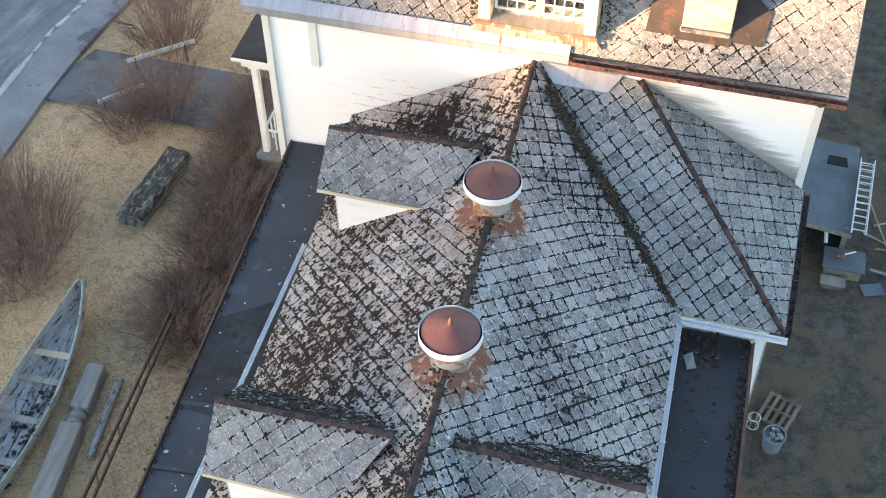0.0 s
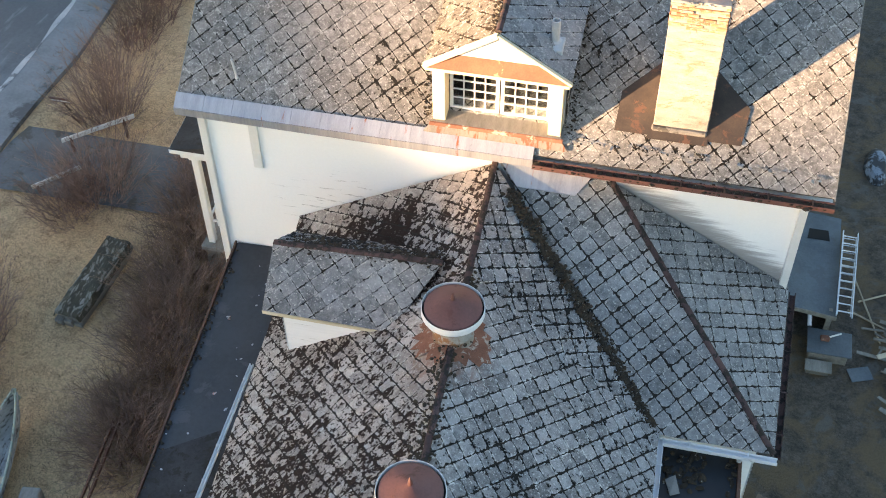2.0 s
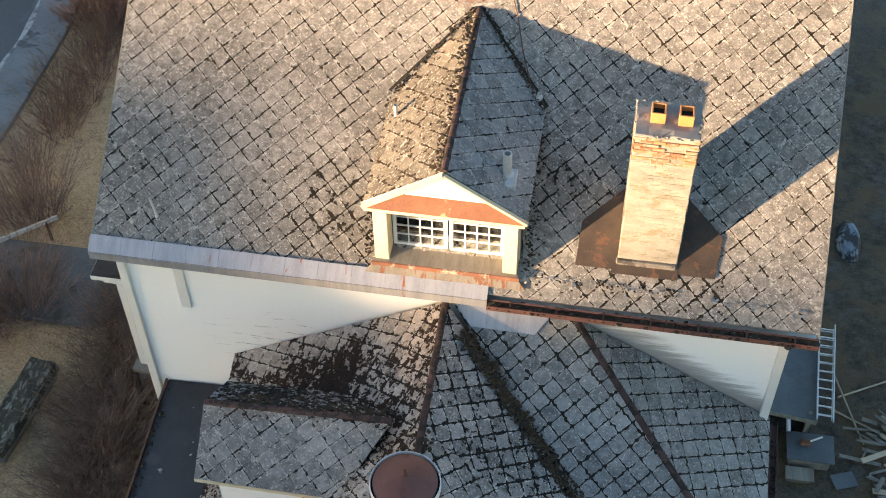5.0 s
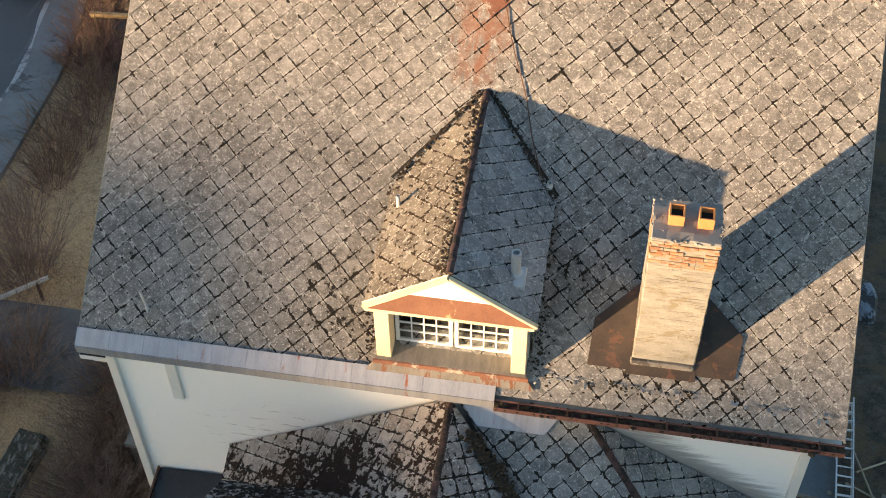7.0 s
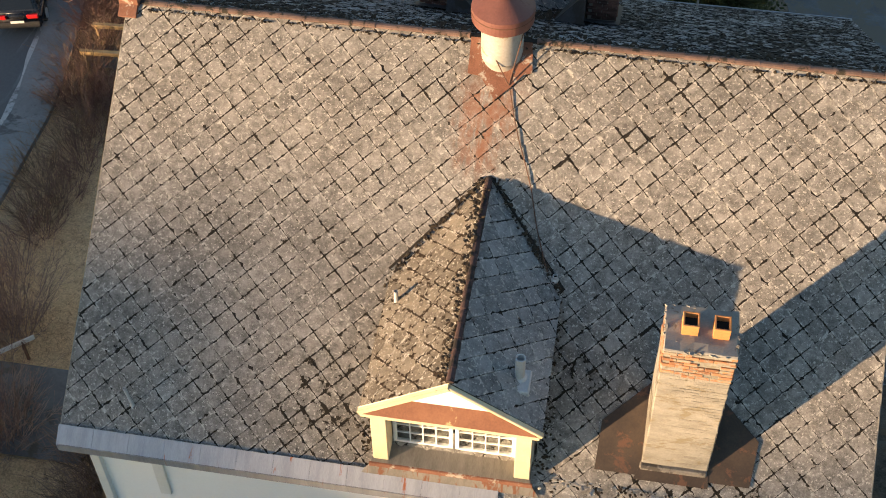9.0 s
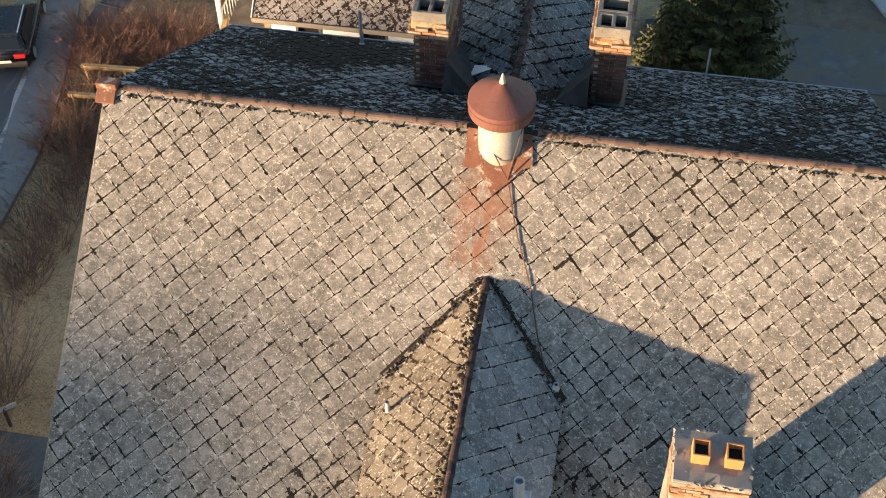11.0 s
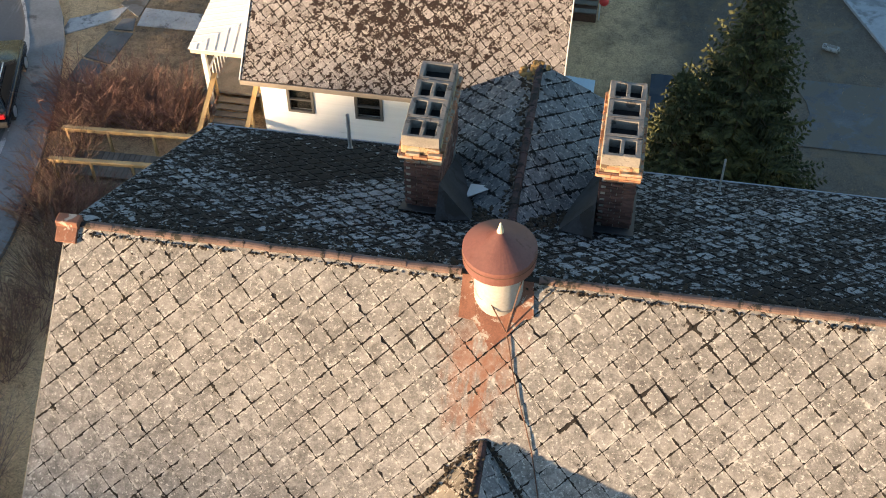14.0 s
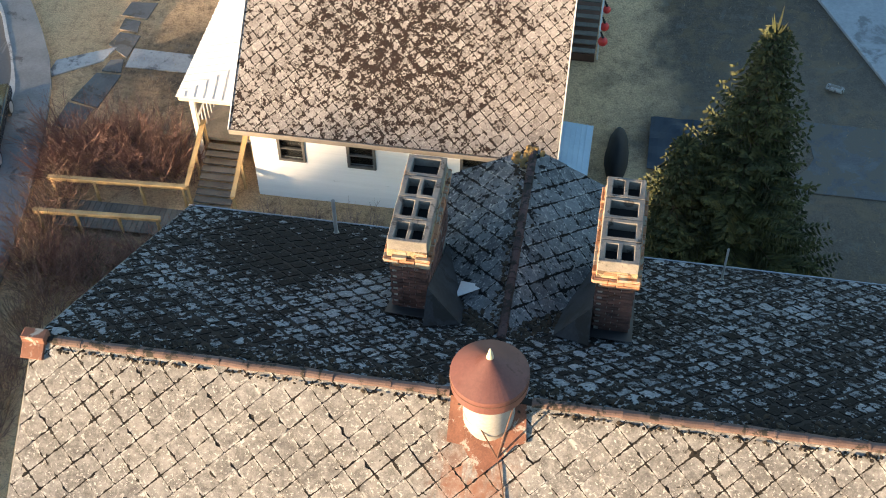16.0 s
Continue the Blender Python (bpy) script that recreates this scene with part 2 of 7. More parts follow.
# mossy west dormer slope, its weaker light also put into the tile tone
M_TILE_LITTERED_DIM = tile_surface("roof_tile_littered_dimmed", (0.080, 0.069, 0.055), (0.235, 0.208, 0.168), 0.72, 0.18, 0.8, (0.022, 0.014, 0.008), sway=0.10, chip=0.5, lump=7.5)
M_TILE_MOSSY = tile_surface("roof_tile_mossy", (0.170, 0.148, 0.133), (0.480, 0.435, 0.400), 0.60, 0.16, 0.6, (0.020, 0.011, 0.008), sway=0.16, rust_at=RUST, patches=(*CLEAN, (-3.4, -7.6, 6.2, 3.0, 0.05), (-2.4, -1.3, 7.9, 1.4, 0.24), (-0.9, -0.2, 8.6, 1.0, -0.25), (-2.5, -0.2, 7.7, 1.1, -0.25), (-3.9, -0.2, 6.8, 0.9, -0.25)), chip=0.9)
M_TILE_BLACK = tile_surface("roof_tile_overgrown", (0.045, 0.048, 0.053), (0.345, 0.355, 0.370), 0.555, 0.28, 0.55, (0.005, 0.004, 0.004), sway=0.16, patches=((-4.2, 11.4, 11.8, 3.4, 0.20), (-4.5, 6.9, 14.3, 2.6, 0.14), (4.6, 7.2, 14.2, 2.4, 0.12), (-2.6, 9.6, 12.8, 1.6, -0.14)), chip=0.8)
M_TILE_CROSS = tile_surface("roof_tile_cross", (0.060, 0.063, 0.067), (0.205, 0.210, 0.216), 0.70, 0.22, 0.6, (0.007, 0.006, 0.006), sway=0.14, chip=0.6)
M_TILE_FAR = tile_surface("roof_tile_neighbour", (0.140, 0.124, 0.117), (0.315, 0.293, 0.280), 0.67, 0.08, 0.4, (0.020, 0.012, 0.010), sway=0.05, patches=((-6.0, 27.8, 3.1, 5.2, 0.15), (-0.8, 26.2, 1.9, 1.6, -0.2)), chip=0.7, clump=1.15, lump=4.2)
M_DECK = surface("roof_underlay", (0.008, 0.007, 0.006), (0.028, 0.021, 0.015), 9, 0.95, bump=0.6)
M_WHITE = surface("white_paint", (0.78, 0.78, 0.76), (0.86, 0.86, 0.84), 3, 0.6, bump=0.15, spot=(0.42, 0.40, 0.37), spot_scale=1.4, spot_at=0.70, stretch=(0.35, 1, 6))
M_TRIM = surface("white_trim", (0.648, 0.639, 0.594), (0.738, 0.729, 0.693), 5, 0.55, bump=0.15, spot=(0.33, 0.24, 0.16), spot_scale=4, spot_at=0.74)
M_CREAM = surface("cream_trim", (0.53, 0.455, 0.29), (0.63, 0.56, 0.39), 5, 0.6, bump=0.2, spot=(0.30, 0.15, 0.07), spot_scale=5, spot_at=0.72)
M_FLASH = surface("brown_flashing_iron", (0.030, 0.021, 0.016), (0.066, 0.046, 0.032), 5, 0.75, bump=0.3, spot=(0.105, 0.050, 0.030), spot_scale=2.2, spot_at=0.60)
M_NECK = surface("stained_cream_sheet", (0.250, 0.232, 0.205), (0.390, 0.370, 0.335), 4, 0.6, bump=0.15, spot=(0.24, 0.115, 0.05), spot_scale=3.0, spot_at=0.54)
M_NECKPALE = surface("pale_cream_sheet", (0.26, 0.245, 0.215), (0.38, 0.36, 0.325), 4, 0.6, bump=0.15, spot=(0.24, 0.15, 0.08), spot_scale=3.0, spot_at=0.68)
M_RUST = surface("rusty_iron", (0.118, 0.045, 0.026), (0.235, 0.108, 0.066), 7, 0.85, bump=0.4, spot=(0.34, 0.30, 0.25), spot_scale=4.5, spot_at=0.60)
M_RUSTCAP = surface("rust_brown_cap", (0.105, 0.040, 0.032), (0.162, 0.068, 0.054), 4, 0.6, bump=0.15, spot=(0.10, 0.035, 0.025), spot_scale=2, spot_at=0.62)
M_RIDGE = surface("ridge_tile_brown", (0.085, 0.052, 0.042), (0.185, 0.122, 0.098), 8, 0.85, bump=0.6, spot=(0.025, 0.020, 0.012), spot_scale=4, spot_at=0.58, vary=0.4)
M_HIP = surface("hip_cap_red", (0.040, 0.022, 0.020), (0.092, 0.052, 0.047), 8, 0.85, bump=0.6, spot=(0.016, 0.012, 0.009), spot_scale=5, spot_at=0.54, vary=0.4)
M_ZINC = surface("grey_zinc", (0.304, 0.312, 0.336), (0.448, 0.456, 0.480), 3, 0.5, 0.5, bump=0.1, spot=(0.35, 0.12, 0.05), spot_scale=0.9, spot_at=0.66, stretch=(5, 1, 0.3))
M_GUTTER = surface("brown_gutter", (0.080, 0.038, 0.031), (0.14, 0.066, 0.053), 4, 0.6, bump=0.1, spot=(0.08, 0.04, 0.03), spot_scale=3, spot_at=0.62)
M_WGUTTER = surface("white_gutter", (0.66, 0.66, 0.66), (0.78, 0.78, 0.78), 4, 0.5, bump=0.1, spot=(0.30, 0.20, 0.13), spot_scale=3, spot_at=0.70)
M_LITTER = surface("moss_and_leaf_litter", (0.012, 0.009, 0.006), (0.058, 0.040, 0.022), 14, 0.95, bump=0.8, spot=(0.28, 0.26, 0.22), spot_scale=12, spot_at=0.66)
# ridge-end moss with the low sun's orange put into its colour
M_SUNLIT_MOSS = surface("moss_with_painted_sun", (0.12, 0.075, 0.025), (0.26, 0.17, 0.06), 12, 0.95, bump=0.8)
M_TAR = surface("black_tar_felt", (0.021, 0.023, 0.027), (0.042, 0.045, 0.052), 2, 0.6, bump=0.25, spot=(0.055, 0.055, 0.06), spot_scale=1.2, spot_at=0.63)
M_TAR2 = surface("worn_tar_felt", (0.014, 0.014, 0.015), (0.046, 0.046, 0.049), 3, 0.92, bump=0.3, spot=(0.02, 0.018, 0.015), spot_scale=3, spot_at=0.58)
# sooty shaft brick, the shaft's shade also darkened into the colour
M_BRICKDARK = surface("sooty_shaded_brick", (0.066, 0.034, 0.027), (0.165, 0.082, 0.060), 10, 0.9, bump=0.5, vary=0.8, spot=(0.25, 0.24, 0.22), spot_scale=3, spot_at=0.66)
M_BRICKLIME = surface("limewashed_brick", (0.25, 0.105, 0.05), (0.36, 0.19, 0.10), 9, 0.9, bump=0.6, vary=0.6, spot=(0.27, 0.24, 0.185), spot_scale=4.5, spot_at=0.55, stretch=(1, 1, 2.2))
M_LIME = surface("limewash_over_brick", (0.172, 0.162, 0.138), (0.298, 0.285, 0.248), 5, 0.9, bump=0.8, vary=0.16, spot=(0.19, 0.165, 0.115), spot_scale=1.7, spot_at=0.60, stretch=(1, 1, 2.5), dist=0.02)
M_COLLAR = surface("yellowed_mortar", (0.20, 0.155, 0.085), (0.37, 0.30, 0.175), 9, 0.95, bump=1.0, spot=(0.10, 0.065, 0.04), spot_scale=5, spot_at=0.58, dist=0.02)
M_MORTAR = surface("mortar", (0.28, 0.26, 0.22), (0.42, 0.39, 0.33), 10, 0.95, bump=0.6)
M_CONCRETE = surface("grey_concrete", (0.187, 0.180, 0.166), (0.288, 0.274, 0.245), 6, 0.9, bump=0.5, spot=(0.14, 0.12, 0.09), spot_scale=5, spot_at=0.64)
M_BLOCK = surface("sooty_concrete_block", (0.135, 0.124, 0.110), (0.245, 0.226, 0.198), 7, 0.95, bump=0.9, spot=(0.075, 0.067, 0.058), spot_scale=4, spot_at=0.60, dist=0.02)
# soot in the flues; the same black paints unlit rooms and gaps
M_SOOT_DARK = surface("soot_and_unlit_dark", (0.006, 0.006, 0.006), (0.015, 0.014, 0.013), 5, 0.95, bump=0.2)
M_FLUE = surface("orange_clay_flue", (0.42, 0.17, 0.05), (0.55, 0.25, 0.09), 6, 0.8, bump=0.2)
M_WOOD = surface("grey_weathered_wood", (0.153, 0.140, 0.117), (0.288, 0.270, 0.234), 4, 0.85, bump=0.4, stretch=(4, 0.6, 4), vary=0.3)
M_WOODY = surface("yellowed_treated_wood", (0.34, 0.22, 0.09), (0.50, 0.36, 0.17), 5, 0.75, bump=0.3, vary=0.3)
M_WOODPALE = surface("pale_sawn_wood", (0.36, 0.29, 0.20), (0.52, 0.44, 0.32), 5, 0.8, bump=0.3, vary=0.5)
M_PALLET = surface("brown_pallet_wood", (0.11, 0.078, 0.052), (0.24, 0.178, 0.122), 5, 0.85, bump=0.4, vary=0.5)
M_DECKWOOD = surface("grey_deck_boards", (0.10, 0.09, 0.075), (0.20, 0.18, 0.15), 4, 0.85, bump=0.3, vary=0.4)
M_ALU = surface("dull_aluminium", (0.55, 0.57, 0.60), (0.70, 0.72, 0.74), 5, 0.4, 0.8, bump=0.05)
M_STEEL = surface("dark_rusted_steel", (0.07, 0.035, 0.022), (0.14, 0.07, 0.045), 7, 0.85, bump=0.3)
M_PIPE = surface("grey_pipe", (0.42, 0.42, 0.41), (0.58, 0.58, 0.57), 6, 0.6, 0.3, bump=0.1)
M_DRUM = surface("blue_grey_drum", (0.13, 0.17, 0.20), (0.22, 0.26, 0.29), 5, 0.6, 0.2, bump=0.2, spot=(0.16, 0.07, 0.03), spot_scale=4, spot_at=0.66)
M_STONE = surface("grey_stone", (0.16, 0.16, 0.16), (0.34, 0.34, 0.33), 10, 0.9, bump=0.5, vary=0.5)
M_BARK = surface("bark", (0.05, 0.035, 0.025), (0.13, 0.095, 0.07), 12, 0.95, bump=0.8)
M_TWIG = surface("red_brown_twigs", (0.135, 0.085, 0.066), (0.34, 0.235, 0.18), 3, 0.85, bump=0.0, vary=0.6)
M_TWIGRED = surface("rust_red_twigs", (0.120, 0.062, 0.047), (0.275, 0.160, 0.118), 2, 0.85, bump=0.0, vary=0.6)
M_DRYTWIG = surface("dry_brown_twigs", (0.120, 0.078, 0.050), (0.29, 0.195, 0.118), 3, 0.88, bump=0.0, vary=0.6)
M_STRAW = surface("dry_straw_stalks", (0.19, 0.13, 0.072), (0.38, 0.275, 0.155), 3, 0.9, bump=0.0, vary=0.5)
M_NEEDLE = surface("spruce_needles", (0.014, 0.023, 0.009), (0.078, 0.082, 0.022), 3, 0.8, bump=0.0, vary=0.7)
M_KERB = surface("concrete_pavement", (0.138, 0.146, 0.150), (0.225, 0.233, 0.237), 2, 0.85, bump=0.3, spot=(0.085, 0.085, 0.085), spot_scale=0.5, spot_at=0.62)
M_SLAB = surface("path_concrete", (0.085, 0.088, 0.090), (0.15, 0.15, 0.15), 2, 0.85, bump=0.3, spot=(0.08, 0.075, 0.06), spot_scale=1.0, spot_at=0.6)
M_GRAVEL = surface("dark_gravel", (0.074, 0.078, 0.083), (0.140, 0.146, 0.152), 3, 0.9, bump=0.5, spot=(0.12, 0.108, 0.088), spot_scale=0.9, spot_at=0.52)
M_SOIL = surface("yard_gravel_soil", (0.055, 0.048, 0.040), (0.12, 0.105, 0.085), 3, 0.95, bump=0.8, spot=(0.04, 0.036, 0.030), spot_scale=0.5, spot_at=0.55)
M_RED = surface("red_buoy_plastic", (0.55, 0.03, 0.025), (0.68, 0.05, 0.04), 5, 0.4, bump=0.0)
M_CAR = surface("black_car_paint", (0.008, 0.009, 0.013), (0.016, 0.017, 0.021), 2, 0.25, 0.0, bump=0.0)
M_TAIL = surface("red_tail_light", (0.45, 0.012, 0.012), (0.55, 0.02, 0.02), 5, 0.2, bump=0.0)
M_RUBBER = surface("tyre_rubber", (0.015, 0.015, 0.015), (0.03, 0.03, 0.03), 9, 0.85, bump=0.2)
M_BLUEMETAL = surface("pale_blue_sheet_metal", (0.42, 0.52, 0.60), (0.55, 0.64, 0.70), 2, 0.4, 0.3, bump=0.05)
M_WHITEMETAL = surface("white_sheet_metal", (0.66, 0.65, 0.62), (0.76, 0.75, 0.72), 2, 0.45, 0.1, bump=0.05)
M_TARP = surface("blue_grey_board", (0.062, 0.076, 0.090), (0.120, 0.138, 0.152), 3, 0.7, bump=0.2, spot=(0.09, 0.10, 0.11), spot_scale=2, spot_at=0.6)
M_BOATIN = surface("boat_grey_planks", (0.22, 0.22, 0.21), (0.46, 0.46, 0.44), 4, 0.8, bump=0.4, spot=(0.06, 0.05, 0.04), spot_scale=3, spot_at=0.60, stretch=(3, 0.7, 3), vary=0.3)
M_BOATOUT = surface("boat_pale_green_paint", (0.22, 0.27, 0.22), (0.34, 0.38, 0.32), 4, 0.7, bump=0.2, spot=(0.14, 0.13, 0.11), spot_scale=3, spot_at=0.6)


def road_surface():
    """Dark asphalt, paler grey along the near stretch, with tyre-worn streaks."""
    m, nt, bsdf = tree_of("road_asphalt")
    at = place(nt)
    fine, streak, big = grain(nt, 9, 7, 0.75), grain(nt, 1.1, 5, 0.6, place(nt, (1.6, 0.22, 1))), grain(nt, 0.3, 4, 0.6)
    colour = blend(nt, fine, (0.062, 0.066, 0.072), (0.118, 0.124, 0.130))
    near_pale = calc(nt, "MULTIPLY", near_to(nt, at, (-25.0, 1.0, 0.0, 17.0), big), step(nt, calc(nt, "ADD", streak, calc(nt, "MULTIPLY", fine, 0.3)), 0.42, 0.78))
    colour = blend(nt, calc(nt, "ADD", calc(nt, "MULTIPLY", near_pale, 0.62), calc(nt, "MULTIPLY", step(nt, streak, 0.58, 0.68), 0.25), clamp=True), colour, (0.36, 0.375, 0.385))
    nt.links.new(colour, bsdf.inputs["Base Color"])
    bsdf.inputs["Roughness"].default_value = 0.82
    bumps(nt, bsdf, fine, 0.4, 0.01)
    return m


def peeling_wall():
    """White boards, with grey bare wood where the paint has gone above the roof lines."""
    m, nt, bsdf = tree_of("peeling_white_boards")
    at = place(nt)
    fine, streak = grain(nt, 15, 5, 0.65), grain(nt, 1.5, 7, 0.68, place(nt, (0.55, 1, 7)), 0.4)
    colour = blend(nt, fine, (0.78, 0.78, 0.76), (0.86, 0.86, 0.84))
    split = nt.nodes.new("ShaderNodeSeparateXYZ")
    nt.links.new(at, split.inputs[0])
    rise = calc(nt, "SUBTRACT", split.outputs[2], calc(nt, "SUBTRACT", 10.52, calc(nt, "MULTIPLY", split.outputs[0], 0.589)))
    low = step(nt, calc(nt, "ADD", rise, calc(nt, "MULTIPLY", streak, -1.5)), 0.0, -0.62)
    low = calc(nt, "MULTIPLY", low, step(nt, split.outputs[0], 2.4, 3.0))
    for spot in ((-3.5, 0, 7.2, 1.2), (-4.6, 0, 6.8, 1.1)):
        low = calc(nt, "MAXIMUM", low, calc(nt, "MULTIPLY", near_to(nt, at, spot, fine), step(nt, streak, 0.57, 0.63)))
    colour = blend(nt, low, colour, blend(nt, streak, (0.17, 0.16, 0.15), (0.42, 0.40, 0.38)))
    nt.links.new(colour, bsdf.inputs["Base Color"])
    bsdf.inputs["Roughness"].default_value = 0.62
    bumps(nt, bsdf, calc(nt, "SUBTRACT", fine, low), 0.3, 0.008)
    return m


def glass_surface():
    m, nt, bsdf = tree_of("window_glass")
    bsdf.inputs["Base Color"].default_value = (0.75, 0.8, 0.82, 1)
    bsdf.inputs["Roughness"].default_value = 0.03
    bsdf.inputs["Transmission Weight"].default_value = 1.0
    bsdf.inputs["IOR"].default_value = 1.45
    return m


def grass_surface():
    """Dry winter grass and soil, with greener and barer areas; shaded ground is painted darker as soil."""
    m, nt, bsdf = tree_of("dry_grass_ground")
    fine, mid, big = grain(nt, 14, 9, 0.85), grain(nt, 2.6, 6, 0.7), grain(nt, 0.22, 4, 0.6)
    straw = blend(nt, step(nt, calc(nt, "ADD", calc(nt, "MULTIPLY", fine, 0.8), calc(nt, "MULTIPLY", mid, 0.4)), 0.40, 0.74), (0.205, 0.122, 0.062), (0.80, 0.565, 0.32))
    straw = blend(nt, calc(nt, "MULTIPLY", step(nt, mid, 0.52, 0.68), 0.5), straw, (0.21, 0.165, 0.075))
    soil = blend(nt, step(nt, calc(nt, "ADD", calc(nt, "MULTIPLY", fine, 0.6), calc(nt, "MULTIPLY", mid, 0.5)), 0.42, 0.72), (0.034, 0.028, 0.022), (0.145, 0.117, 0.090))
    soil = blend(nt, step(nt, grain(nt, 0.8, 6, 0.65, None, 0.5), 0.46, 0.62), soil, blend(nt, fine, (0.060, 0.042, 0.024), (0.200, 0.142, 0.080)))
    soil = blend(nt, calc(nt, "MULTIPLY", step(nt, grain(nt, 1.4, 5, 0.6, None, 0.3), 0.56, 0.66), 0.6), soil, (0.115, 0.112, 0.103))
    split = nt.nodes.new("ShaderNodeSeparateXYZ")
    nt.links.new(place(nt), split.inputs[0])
    # soil of the east yard; its tone also paints the shaded ground behind
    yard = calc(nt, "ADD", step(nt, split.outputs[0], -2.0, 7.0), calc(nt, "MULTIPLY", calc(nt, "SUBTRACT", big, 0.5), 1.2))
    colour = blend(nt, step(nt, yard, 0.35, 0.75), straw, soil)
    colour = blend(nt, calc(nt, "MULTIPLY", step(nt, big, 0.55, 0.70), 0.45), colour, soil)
    colour = blend(nt, calc(nt, "MULTIPLY", near_to(nt, place(nt), (9.0, 31.0, -2.2, 13.0), mid), 0.32), colour, blend(nt, fine, (0.12, 0.105, 0.084), (0.36, 0.315, 0.25)))
    # darker spots; those below the neighbour's wall paint in the shade there
    for dark_area in ((-15.5, 32.0, -2.2, 5.5), (-15.5, 21.8, -2.1, 3.8), (-9.0, 23.2, -2.1, 3.2), (-4.5, 23.4, -2.1, 3.6), (-9.2, 2.0, 0, 3.4), (-9.0, -3.0, 0, 3.2)):
        colour = blend(nt, calc(nt, "MULTIPLY", near_to(nt, place(nt), dark_area, mid), 0.85), colour, soil)
    nt.links.new(colour, bsdf.inputs["Base Color"])
    bsdf.inputs["Roughness"].default_value = 0.95
    bumps(nt, bsdf, calc(nt, "ADD", fine, mid), 1.0, 0.06)
    return m


M_ROAD = road_surface()
M_PEELING = peeling_wall()
M_GLASS = glass_surface()
M_GRASS = grass_surface()

# ---- tiled roofs ----
PITCH = 0.467                                     # a tile's visible diagonal


def tile_shapes(count, shrink, ragged, seed, foot=0.12, bites=0.15, under=0.05, corner=1.0):
    """Outlines of diamond tiles in units of half a diagonal: worn, uneven edges, clipped corners, some bites broken out."""
    rnd, shapes = random.Random(seed), []
    for n in range(count):
        side = 1 - shrink * rnd.uniform(0.5, 1.6)
        c, f = corner * (0.05 + 0.08 * rnd.random()), foot * rnd.uniform(0.5, 1.6)
        keys = [(0, 1 + under), (-1 + c, c), (-1 + c, -c), (-f, -1 + f), (f, -1 + f), (1 - c, -c), (1 - c, c)]
        pts = []
        for k, p in enumerate(keys):
            q = keys[(k + 1) % len(keys)]
            cuts = 4 if math.dist(p, q) > 0.6 else 1
            shift = rnd.uniform(0, 1) * ragged
            for i in range(cuts):
                t = i / cuts
                x, y = p[0] + (q[0] - p[0]) * t, p[1] + (q[1] - p[1]) * t
                s = side - (shift + ragged * rnd.uniform(-0.5, 0.7) + (rnd.uniform(0.10, 0.26) if i and rnd.random() < bites else 0))
                if k in (0, 6) and under:
                    s += 0.3 * shrink
                pts.append((x * s, y * s))
        shapes.append(pts)
    return shapes


def tile_rise(y, tilt):
    return 0.008 + 0.021 * (1 - y) / 2 + tilt * y


STYLES = {"clean": tile_shapes(40, 0.018, 0.024, 1, 0.07, 0.03, 0.10, 0.55), "worn": tile_shapes(40, 0.034, 0.080, 2, 0.15, 0.12), "ragged": tile_shapes(40, 0.13, 0.15, 3, 0.24, 0.16)}
TILE_MESHES = {}


def tile_mesh(style, k, material):
    key = (style, k, material.name)
    if key not in TILE_MESHES:
        h = PITCH / 2
        pts = STYLES[style][k]
        bm = bmesh.new()
        lay = bm.loops.layers.uv.new("tile")
        top = [bm.verts.new((x * h, y * h, tile_rise(y, 0))) for x, y in pts]
        low = [bm.verts.new((x * h, y * h, -0.004)) for x, y in pts]
        bm.faces.new(top)
        for n in range(len(top)):
            bm.faces.new([top[n - 1], low[n - 1], low[n], top[n]])
        for f in bm.faces:
            for loop in f.loops:
                x, y = loop.vert.co.x / h, loop.vert.co.y / h
                loop[lay].uv = ((x + y) / 2 + 0.5, (y - x) / 2 + 0.5)
        me = mesh_of("roof_tile", bm)
        me.materials.append(material)
        TILE_MESHES[key] = me
    return TILE_MESHES[key]


